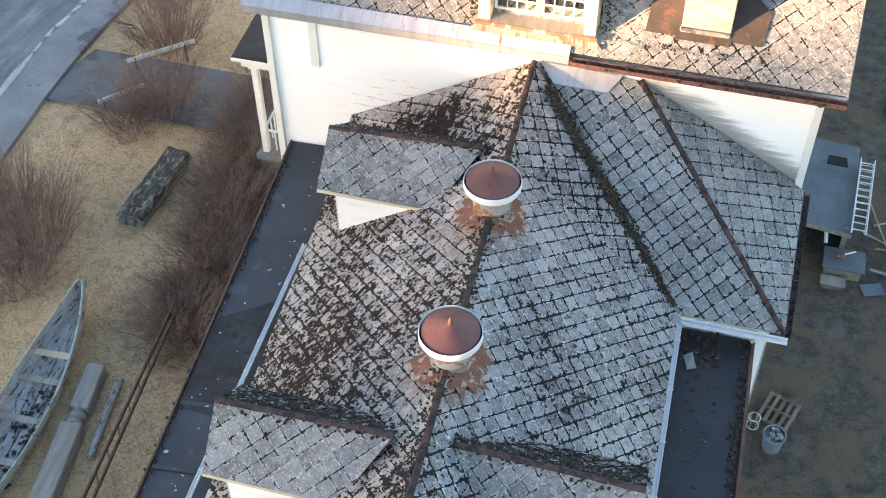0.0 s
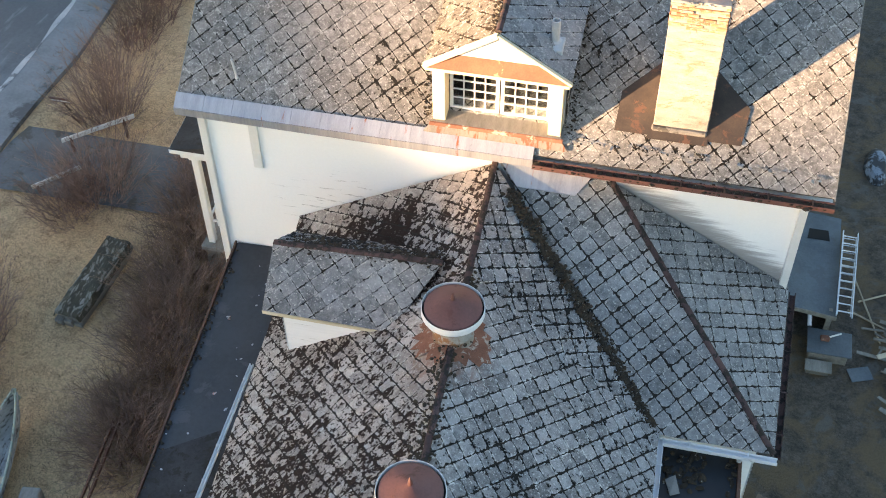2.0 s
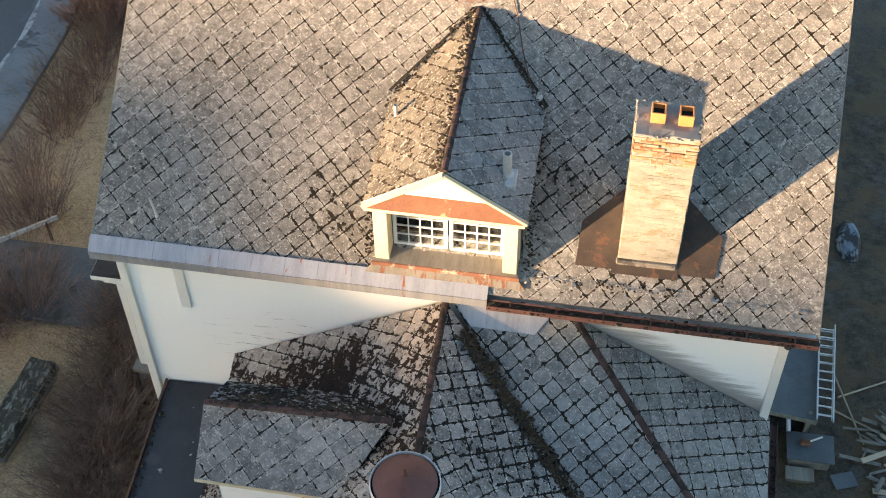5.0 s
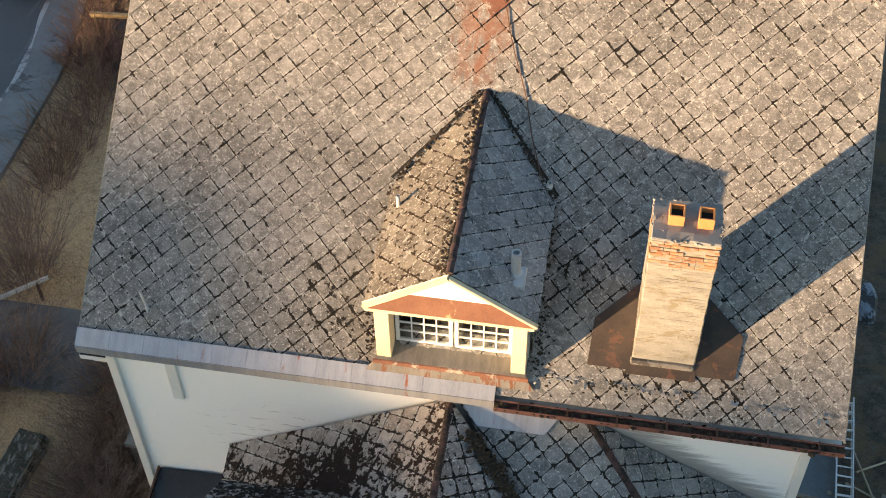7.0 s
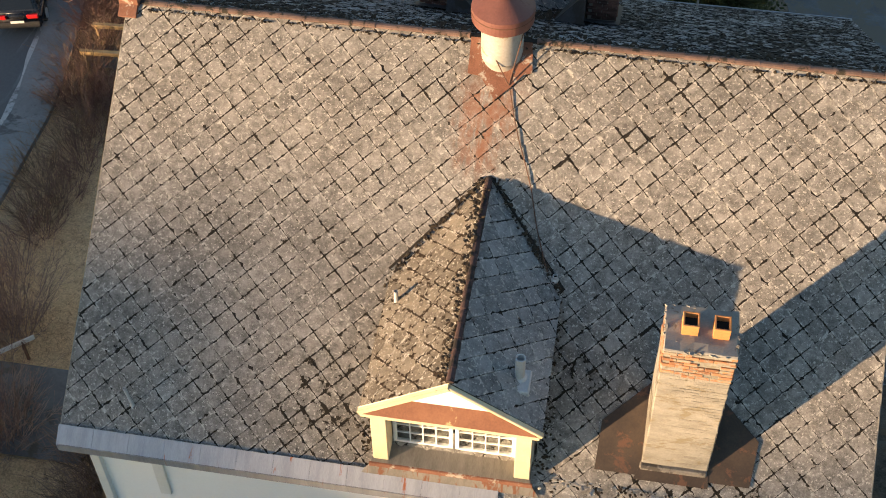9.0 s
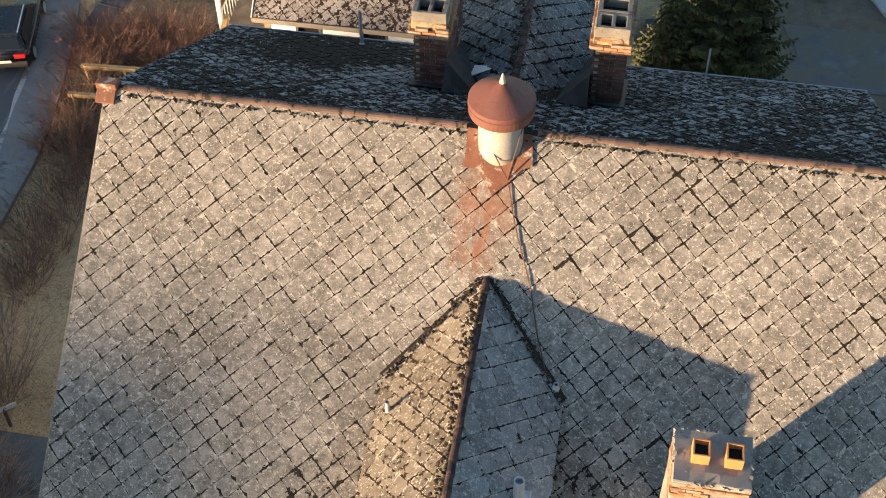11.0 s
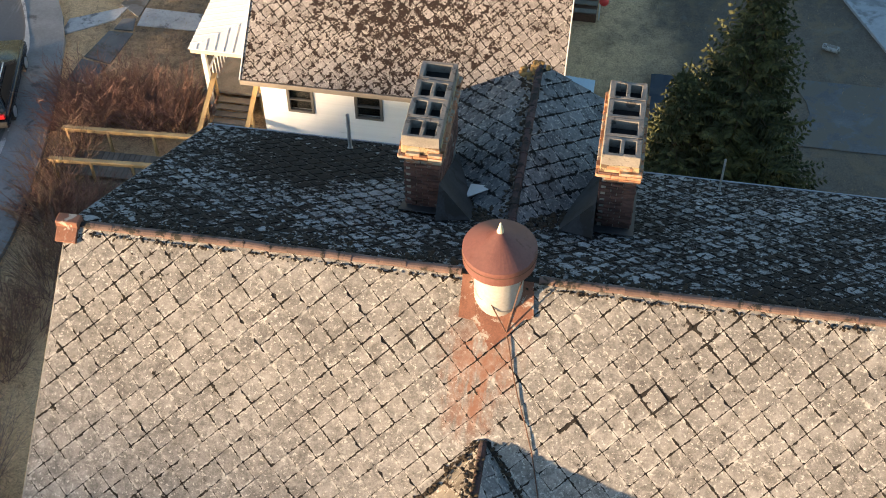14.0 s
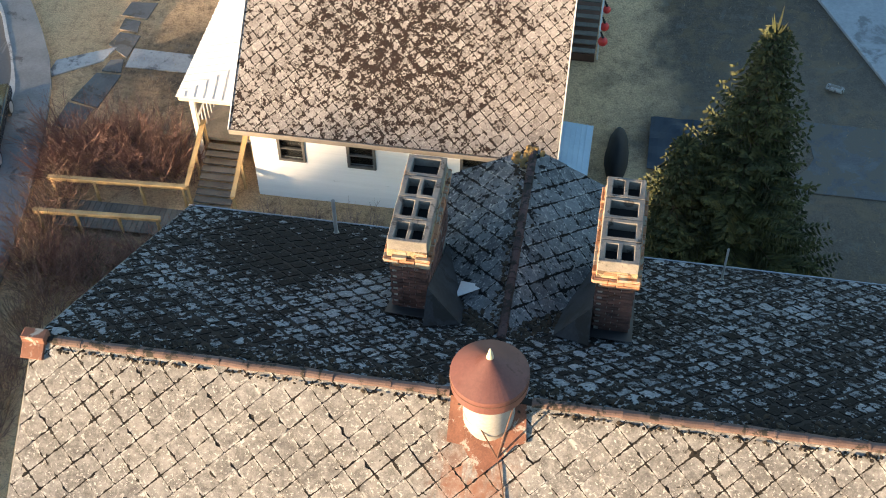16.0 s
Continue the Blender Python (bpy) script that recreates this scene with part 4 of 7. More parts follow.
for s in (-1, 1):
    ev1 = DM_EV + DM_RISE * 2.7
    e0, e1 = V(DM_X + s * DM_HALF, DM_FY, DM_EV), V(DM_X + s * DM_HALF, 2.64, ev1)
    slope(house, "dormer_roof", [(DM_X, DM_FY, DM_PK), e0, e1, (DM_X, DM_BACK, front_z(DM_BACK))], M_TILE_LITTERED_DIM if s < 0 else M_TILE_CLEAN, "clean", 60, (0, 1.5, 12), thick=0.06, seed=20 + s)
    part("rake_board", beam(bmesh.new(), (DM_X, DM_FY - 0.05, DM_PK - 0.05), (DM_X + s * (DM_HALF + 0.02), DM_FY - 0.05, DM_EV - 0.04), 0.10, 0.065, 0.012), M_CREAM, dormer)
    part("post", box(bmesh.new(), DM_X + s * 1.26 - 0.14, DM_X + s * 1.26 + 0.14, DM_FY + 0.02, DM_FY + 0.42, 9.95, 11.54, 0.012), M_CREAM, dormer)
    part("cheek_tile", prism(bmesh.new(), [(DM_X + s * 1.44, 0.28, front_z(0.28)), (DM_X + s * 1.44, 2.6, front_z(2.6)), (DM_X + s * 1.44, 2.6, 11.75), (DM_X + s * 1.44, 0.28, 11.6)], (s * 0.03, 0, 0)), M_TILE, dormer, "side wall hung with grey tiles")
    # dark strip paints the shadowed, littered valley
    part("valley_shade_strip", beam(bmesh.new(), (DM_X + s * 0.03, DM_BACK, front_z(DM_BACK) + 0.03), (DM_X + s * (DM_HALF + 0.05), 2.80, front_z(2.80) + 0.035), 0.045, 0.02, up=V(0, -0.6, 0.8)), M_DECK, house)
    litter(house, (DM_X + s * 0.1, DM_BACK - 0.05, front_z(DM_BACK) + 0.03), (DM_X + s * (DM_HALF + 0.02), 2.75, front_z(2.75) + 0.04), 0.10, 90 + s, 0.026, 150, 0.4)
    litter(house, (DM_X + s * (DM_HALF - 0.05), 2.7, front_z(2.7) + 0.03), (DM_X + s * (DM_HALF + 0.02), 0.1, front_z(0.1) + 0.03), 0.22, 94 + s, 0.028, 160, 0.35)
dridge = part("dormer_ridge", beam(bmesh.new(), (DM_X, DM_FY, DM_PK), (DM_X, DM_BACK, front_z(DM_BACK)), 0.08, 0.04), M_DECK, house)
litter(dridge, (DM_X - 0.12, DM_FY + 0.1, DM_PK - 0.03), (DM_X - 0.10, DM_BACK - 0.3, front_z(DM_BACK - 0.3) + 0.28), 0.16, 97, 0.03, 260, 0.4)
cap_run(dridge, (DM_X, DM_FY, DM_PK), (DM_X, DM_BACK, front_z(DM_BACK)), M_HIP, 0.3, 0.06, seed=7)
part("gable_panel", prism(bmesh.new(), [(DM_X - 1.4, DM_FY + 0.10, DM_EV), (DM_X + 1.4, DM_FY + 0.10, DM_EV), (DM_X, DM_FY + 0.10, DM_PK - 0.1)], (0, 0.05, 0)), M_WHITE, dormer)
part("rust_apron", prism(bmesh.new(), [(DM_X - 1.48, DM_FY - 0.10, DM_EV - 0.04), (DM_X + 1.48, DM_FY - 0.10, DM_EV - 0.04), (DM_X + 0.95, DM_FY + 0.10, DM_EV + 0.24), (DM_X - 0.95, DM_FY + 0.10, DM_EV + 0.24)], (0, 0.02, -0.02)), surface("tan_rusted_sheet", (0.14, 0.055, 0.032), (0.225, 0.105, 0.058), 6, 0.8, bump=0.2, spot=(0.42, 0.33, 0.17), spot_scale=2.5, spot_at=0.67, stretch=(1, 1, 1)), dormer, "rusted sheet metal ledge under the gable")
part("lintel", box(bmesh.new(), DM_X - 1.53, DM_X + 1.53, DM_FY - 0.11, DM_FY + 0.30, DM_EV - 0.12, DM_EV - 0.045, 0.012), M_CREAM, dormer)
part("sill_board", prism(bmesh.new(), [(DM_X - 1.42, DM_FY - 0.05, 10.06), (DM_X + 1.42, DM_FY - 0.05, 10.06), (DM_X + 1.4, DM_FY + 0.55, 10.13), (DM_X - 1.4, DM_FY + 0.55, 10.13)], (0, 0, 0.03)), M_WOOD, dormer, "grey weathered sloping sill")
part("sill_apron", prism(bmesh.new(), [(DM_X - 1.46, DM_FY - 0.08, 10.08), (DM_X + 1.46, DM_FY - 0.08, 10.08), (DM_X + 1.46, DM_FY - 0.09, 10.0), (DM_X - 1.46, DM_FY - 0.09, 10.0)], (0, 0.03, 0.01)), M_RUST, dormer, "brown iron lip of the sill")
part("apron_board", prism(bmesh.new(), [(DM_X - 1.45, DM_FY - 0.06, 10.0), (DM_X + 1.45, DM_FY - 0.06, 10.0), (DM_X + 1.6, DM_FY - 0.16, 9.84), (DM_X - 1.6, DM_FY - 0.16, 9.84)], (0, 0.03, 0.01)), surface("rust_run_zinc", (0.14, 0.128, 0.108), (0.235, 0.215, 0.185), 5, 0.8, bump=0.3, spot=(0.17, 0.070, 0.035), spot_scale=2.2, spot_at=0.57, stretch=(3, 1, 0.6)), dormer, "grey metal sheet streaked with rust")
# black panels close behind the panes stand in for the unlit room
part("room_dark_back", box(bmesh.new(), DM_X - 1.14, DM_X + 1.14, DM_FY + 0.62, DM_FY + 0.66, 10.1, 11.56), M_SOOT_DARK, dormer)
part("room_dark_floor", box(bmesh.new(), DM_X - 1.14, DM_X + 1.14, DM_FY + 0.46, DM_FY + 0.62, 10.16, 10.19), M_SOOT_DARK, dormer)
for s in (-1, 1):
    x0, x1 = (DM_X - 1.10, DM_X - 0.02) if s < 0 else (DM_X + 0.02, DM_X + 1.10)
    z0, z1, y = 10.14, 11.50, DM_FY + 0.42
    bm = bmesh.new()
    for a in ((x0, x1, z0, z0 + 0.08), (x0, x1, z1 - 0.07, z1), (x0, x0 + 0.07, z0 + 0.08, z1 - 0.07), (x1 - 0.07, x1, z0 + 0.08, z1 - 0.07)):
        box(bm, a[0], a[1], y - 0.035, y + 0.035, a[2], a[3], 0.006)
    window = part("window", bm, M_WHITE, dormer, "white small-paned casement window")
    part("pane", box(bmesh.new(), x0 + 0.06, x1 - 0.06, y - 0.004, y + 0.004, z0 + 0.07, z1 - 0.06), M_GLASS, window).visible_shadow = False
    for k in range(1, 5):
        if k < 4:
            xm = x0 + 0.07 + (x1 - x0 - 0.14) * k / 4
            part("muntin", box(bmesh.new(), xm - 0.010, xm + 0.010, y - 0.024, y + 0.02, z0 + 0.08, z1 - 0.07), M_WHITE, window)
        zm = z0 + 0.08 + (z1 - z0 - 0.15) * k / 5
        part("muntin", box(bmesh.new(), x0 + 0.07, x1 - 0.07, y - 0.022, y + 0.018, zm - 0.010, zm + 0.010), M_WHITE, window)

# ---- rear cross gable ----
RG_Z, RG_END, RG_HALF, RG_EV = 13.44, 13.05, 1.72, 12.42
for s in (-1, 1):
    ym = RIDGE_Y + (RIDGE_Z - RG_EV) / (RIDGE_Z - REAR_Z) * (REAR_Y - RIDGE_Y)
    yr = RIDGE_Y + (RIDGE_Z - RG_Z) / (RIDGE_Z - REAR_Z) * (REAR_Y - RIDGE_Y)
    slope(house, "cross_roof", [(-0.12, RG_END, RG_Z), (-0.12 + s * RG_HALF, RG_END, RG_EV), (-0.12 + s * RG_HALF, ym, RG_EV), (-0.12, yr, RG_Z)], M_TILE_CROSS, "clean", 60, (0, 10.5, 13), thick=0.06, seed=30 + s)
    litter(house, (-0.12 + s * RG_HALF * 0.95, ym + 0.1, RG_EV + 0.06), (-0.12 + s * 0.2, yr, RG_Z + 0.02), 0.34, 31 + s, 0.04, 420, 0.4)
rr = part("cross_ridge", beam(bmesh.new(), (-0.12, yr, RG_Z), (-0.12, RG_END, RG_Z), 0.08, 0.04), M_DECK, house)
cap_run(rr, (-0.12, yr, RG_Z), (-0.12, RG_END, RG_Z), M_HIP, 0.34, 0.07, seed=9)
clad(house, "cross_wall", [(-1.6, 12.2, 10.5), (1.4, 12.2, 10.5), (1.4, 12.2, 12.25), (-0.12, 12.2, 13.25), (-1.6, 12.2, 12.25)], (0, 1, 0))
litter(rr, (-0.12, RG_END - 0.05, RG_Z + 0.04), (-0.3, RG_END - 0.5, RG_Z - 0.02), 0.22, 41, 0.045, 60, 0.6, M_SUNLIT_MOSS)
litter(rr, (-0.22, yr + 0.2, RG_Z + 0.0), (-0.22, RG_END, RG_Z + 0.0), 0.22, 42, 0.03, 260, 0.4)
part("broken_sheet", prism(bmesh.new(), [(-1.08, 9.52, 13.02), (-0.55, 9.75, 13.16), (-1.04, 9.98, 12.94)], (0, 0, 0.014)), M_WGUTTER, house, "loose piece of pale sheet metal")

# ---- the south wing ----
wing = thing("south_wing", "white two-storey wing with a mossy diamond-tiled roof", "house wing")
R0, R1, R2 = V(0.05, -0.12, 9.10), V(0.05, -2.9, 8.62), V(0.36, -14, 8.60)
WN, WS = V(-4.70, -2.9, 5.5), V(-4.34, -14, 5.5)
EN, ES = V(4.50, -4.02, 5.52), V(4.72, -14, 5.5)
slope(wing, "west_roof", [R1, R2, WS, WN], M_TILE_MOSSY, "worn", 200, (-1.8, -5.5, 7.3), label="west slope thick with brown moss", seed=41)
slope(wing, "west_roof_top", [R0, R1, WN], M_TILE_MOSSY, "worn", 0, seed=42)
slope(wing, "west_roof_top", [R0, WN, (-4.75, -0.03, 6.25)], M_TILE_MOSSY, "worn", 0, seed=43)
slope(wing, "east_roof", [R1, EN, ES, R2], M_TILE_WING, "worn", 240, (2.0, -5.5, 7.2), label="east slope of blue-grey diamond tiles", seed=44)
slope(wing, "east_roof_top", [R0, EN, R1], M_TILE_WING, "worn", 0, seed=45)
HT, SE, NE = V(2.64, -0.03, 8.97), V(6.95, -4.02, 5.52), V(6.92, -0.03, 6.45)
slope(wing, "hip_roof_south", [EN, SE, HT, (0.15, -0.03, 9.05)], M_TILE_CLEAN, "worn", 100, (3.5, -2, 7.3), seed=46)
slope(wing, "hip_roof_east", [SE, NE, HT], M_TILE_CLEAN, "worn", 60, (5.4, -1.5, 6.8), seed=47)
wr = part("wing_ridge", beam(bmesh.new(), R1, R2, 0.08, 0.04), M_DECK, wing)
cap_run(wr, R0, R1, M_HIP, 0.36, 0.066, seed=11)
cap_run(wr, R1, R1.lerp(R2, 0.12), M_HIP, 0.36, 0.066, seed=12)
cap_run(wr, R1.lerp(R2, 0.19), R1.lerp(R2, 0.505), M_HIP, 0.36, 0.066, seed=12)
cap_run(wr, R1.lerp(R2, 0.57), R2, M_HIP, 0.36, 0.066, seed=13)
cap_run(wr, HT, SE, M_HIP, 0.4, 0.068, name="hip_tile", seed=14, lift=0.04)
litter(wing, EN + V(-0.1, 0.12, 0.14), R0 + V(0.42, -0.5, -0.22), 0.22, 51, 0.038, 1200, 0.5)
part("valley_sheet", prism(bmesh.new(), [(0.2, -0.06, 9.1), (2.2, -0.06, 9.04), (1.9, -0.42, 8.76), (0.6, -0.42, 8.78)], (0, -0.01, 0.02)), M_ZINC, wing, "grey lead flashing against the house wall")
litter(wing, R1 + V(-0.05, 0, 0.02), R2 + V(-0.1, 0, 0.02), 0.35, 52, 0.032, 900, 0.4)
# walls under the wing's eaves
clad(wing, "west_wall", [(-4.45, -0.1, -0.2), (-4.15, -13.6, -0.2), (-4.15, -13.6, 5.6), (-4.45, -0.1, 5.6)], (-1, -0.02, 0))
clad(wing, "east_wall", [(4.25, -3.9, -0.2), (4.45, -13.6, -0.2), (4.45, -13.6, 5.6), (4.25, -3.9, 5.6)], (1, 0.02, 0))
clad(wing, "end_wall", [(-4.1, -13.7, -0.2), (4.4, -13.7, -0.2), (4.4, -13.7, 5.6), (0.1, -13.7, 8.4), (-4.1, -13.7, 5.6)], (0, -1, 0))
clad(wing, "hip_wall_south", [(4.35, -3.75, -0.2), (6.6, -3.75, -0.2), (6.6, -3.75, 5.5), (4.35, -3.75, 5.5)], (0, -1, 0))
clad(wing, "hip_wall_east", [(6.65, -3.7, -0.2), (6.65, -0.2, -0.2), (6.65, -0.2, 6.3), (6.65, -3.7, 5.5)], (1, 0, 0))
gutter(wing, (-4.82, -13.9, 5.45), (-4.78, -4.0, 5.45), M_WGUTTER, width=0.055, depth=0.07, label="narrow white gutter")
gutter(wing, ES + V(0.06, 0, -0.07), EN + V(0.06, 0.0, -0.07), M_WGUTTER, width=0.10, depth=0.09, label="white gutter with thin straps", every=1.4)
gutter(wing, EN + V(0.06, -0.08, -0.09), SE + V(0.1, -0.08, -0.09), M_WGUTTER, width=0.10, depth=0.09, every=1.2)
gutter(wing, SE + V(0.09, 0, -0.05), NE + V(0.12, -0.05, -0.1), M_HIP, width=0.12, depth=0.1)
part("downpipe", tube(bmesh.new(), (6.3, -4.12, 5.38), (6.3, -3.95, 4.97), 0.055), M_WGUTTER, wing)


def wing_dormer(x_face, x_in, y, z_ridge, z_eave, half, s, seed, z_in=None):
    """A gabled dormer across the wing roof; s: -1 faces west, 1 faces east."""
    z_in = z_in or z_ridge + 0.2
    for t in (-1, 1):
        xe = x_in + (x_face - x_in) * 0.24
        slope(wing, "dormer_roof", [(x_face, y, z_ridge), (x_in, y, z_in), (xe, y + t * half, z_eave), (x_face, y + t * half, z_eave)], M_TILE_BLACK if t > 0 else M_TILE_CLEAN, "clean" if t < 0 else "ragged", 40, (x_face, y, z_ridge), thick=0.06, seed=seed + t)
        wall = [(x_face - s * 0.45, y + t * (half - 0.12), z_eave - 1.6), (x_face - s * 0.45, y + t * (half - 0.12), z_eave - 0.02), (xe, y + t * (half - 0.12), z_eave - 0.02)]
        clad(wing, "dormer_cheek", wall, (0, t, 0), thick=0.1)
        part("eave_board", beam(bmesh.new(), (x_face, y + t * (half - 0.01), z_eave - 0.07), (xe, y + t * (half - 0.01), z_eave - 0.07), 0.03, 0.09, 0.004), M_CREAM, wing)
    clad(wing, "dormer_gable", [(x_face - s * 0.4, y - half + 0.12, z_eave - 1.9), (x_face - s * 0.4, y + half - 0.12, z_eave - 1.9), (x_face - s * 0.4, y + half - 0.12, z_eave), (x_face - s * 0.4, y, z_ridge - 0.1), (x_face - s * 0.4, y - half + 0.12, z_eave)], (s, 0, 0), thick=0.1)
    rd = part("dormer_ridge", beam(bmesh.new(), (x_face, y, z_ridge), (x_in, y, z_in), 0.07, 0.03), M_DECK, wing)
    cap_run(rd, (x_face, y, z_ridge), (x_in, y, z_in), M_HIP, 0.36, 0.066, seed=seed)
    litter(wing, (x_face - s * 0.35, y + 0.12, z_ridge - 0.04), (x_in, y + 0.12, z_in - 0.02), 0.3, seed, 0.035, 330, 0.4)


wing_dormer(-4.30, -0.55, -2.78, 8.36, 7.48, 1.2, -1, 60, 8.58)
wing_dormer(-3.98, -0.35, -10.84, 8.42, 7.48, 1.1, -1, 63, 8.55)
wing_dormer(4.45, 0.75, -10.62, 8.20, 7.25, 1.15, 1, 66, 8.35)

# flat felt roofs on both sides of the wing
leanto = thing("lean_to", "low flat-roofed lean-to covered in black tar felt", "lean-to")
part("felt_roof", prism(bmesh.new(), [(-6.52, -0.05, 4.92), (-4.62, -0.05, 5.02), (-4.3, -14, 5.02), (-5.98, -14, 4.88)], (0, 0, -0.12)), M_TAR, leanto)
part("felt_roof", prism(bmesh.new(), [(-6.25, -6.4, 4.925), (-4.55, -5.3, 5.03), (-4.42, -9.2, 5.03), (-6.13, -9.0, 4.92)], (0, 0, 0.012)), M_TAR2, leanto, "older grey felt patch")
for k in range(4, 7):
    y = -1.9 - 1.75 * k
    part("felt_seam", beam(bmesh.new(), (-6.5 + 0.04 * -y, y, 4.935), (-4.6 - 0.02 * y, y + 0.1, 5.035), 0.10, 0.014), M_TAR, leanto)
part("eave_board", beam(bmesh.new(), (-6.56, -0.05, 4.90), (-6.02, -14, 4.86), 0.05, 0.16, 0.005), M_STEEL, leanto)
clad(leanto, "outer_wall", [(-6.4, -0.2, -0.2), (-5.9, -13.9, -0.2), (-5.9, -13.9, 4.8), (-6.4, -0.2, 4.8)], (-1, -0.03, 0), M_WOOD)
clad(leanto, "end_wall", [(-5.85, -13.9, -0.2), (-4.3, -13.9, -0.2), (-4.3, -13.9, 4.85), (-5.85, -13.9, 4.8)], (0, -1, 0), M_WOOD)
litter(leanto, (-6.45, -0.3, 4.95), (-6.0, -13.8, 4.90), 0.16, 71, 0.035, 260)
litter(leanto, (-5.5, -0.5, 4.99), (-5.2, -13.5, 4.97), 1.2, 72, 0.035, 60, 0.15, M_ZINC)
annex = thing("flat_annex", "flat-roofed annex with a black membrane roof", "annex")
part("felt_roof", prism(bmesh.new(), [(4.5, -3.85, 4.86), (6.28, -3.85, 4.86), (6.44, -14, 4.86), (4.6, -14, 4.86)], (0, 0, -0.12)), surface("black_roof_membrane", (0.009, 0.011, 0.014), (0.020, 0.023, 0.028), 1.5, 0.55, bump=0.15, spot=(0.034, 0.035, 0.037), spot_scale=1.6, spot_at=0.66), annex)
part("edge_board", beam(bmesh.new(), (6.33, -3.85, 4.86), (6.49, -14, 4.86), 0.08, 0.2, 0.01), M_STEEL, annex)
clad(annex, "outer_wall", [(6.2, -3.8, -0.2), (6.36, -13.9, -0.2), (6.36, -13.9, 4.75), (6.2, -3.8, 4.75)], (1, 0.01, 0))
litter(annex, (6.18, -3.9, 4.88), (6.35, -13.9, 4.88), 0.2, 73, 0.05, 300)
litter(annex, (4.7, -4.3, 4.88), (5.6, -4.5, 4.88), 0.7, 74, 0.06, 60, 0.5)
litter(annex, (5.3, -5, 4.872), (5.5, -12, 4.872), 0.9, 75, 0.05, 60, 0.15)
part("loose_slate", prism(bmesh.new(), [(4.78, -4.72, 4.9), (4.98, -4.6, 4.95), (5.12, -5.0, 4.9), (4.92, -5.1, 4.9)], (0, 0, 0.02)), M_CONCRETE, annex)

# ---- things on the roofs ----
def brick_ring(parent, x0, x1, y0, y1, z0, courses, material, course=0.078, length=0.235, skip=0.0, seed=1, proud=0.0):
    """Courses of single bricks round a square shaft, in half bond; skip: the share that is rendered over."""
    rnd, n = random.Random(seed), 0
    meshes = {}
    for k in range(courses):
        z = z0 + (k + 0.5) * course
        for face in range(4):
            a, b = (x0, x1) if face < 2 else (y0, y1)
            count = max(2, round((b - a) / length))
            w = (b - a) / count
            key = (face < 2, round(w, 3))
            if key not in meshes:
                s = (w - 0.012, 0.09, course - 0.012) if face < 2 else (0.09, w - 0.012, course - 0.012)
                me = mesh_of("brick", box(bmesh.new(), -s[0] / 2, s[0] / 2, -s[1] / 2, s[1] / 2, -s[2] / 2, s[2] / 2, 0.006))
                me.materials.append(material)
                meshes[key] = me
            for q in range(count):
                if rnd.random() < skip:
                    continue
                c = a + (q + 0.5) * w + (0.0 if k % 2 else (w * 0.5 if q < count - 1 else 0))
                e = rnd.uniform(-0.005, 0.007) + proud - 0.035
                at = [(c, y0 - e, z), (c, y1 + e, z), (x0 - e, c, z), (x1 + e, c, z)][face]
                ob = new("brick", meshes[key])
                ob.matrix_basis = pose(*at, 0, 0, rnd.uniform(-1.2, 1.2))
                ob.parent = parent
                n += 1
    return n


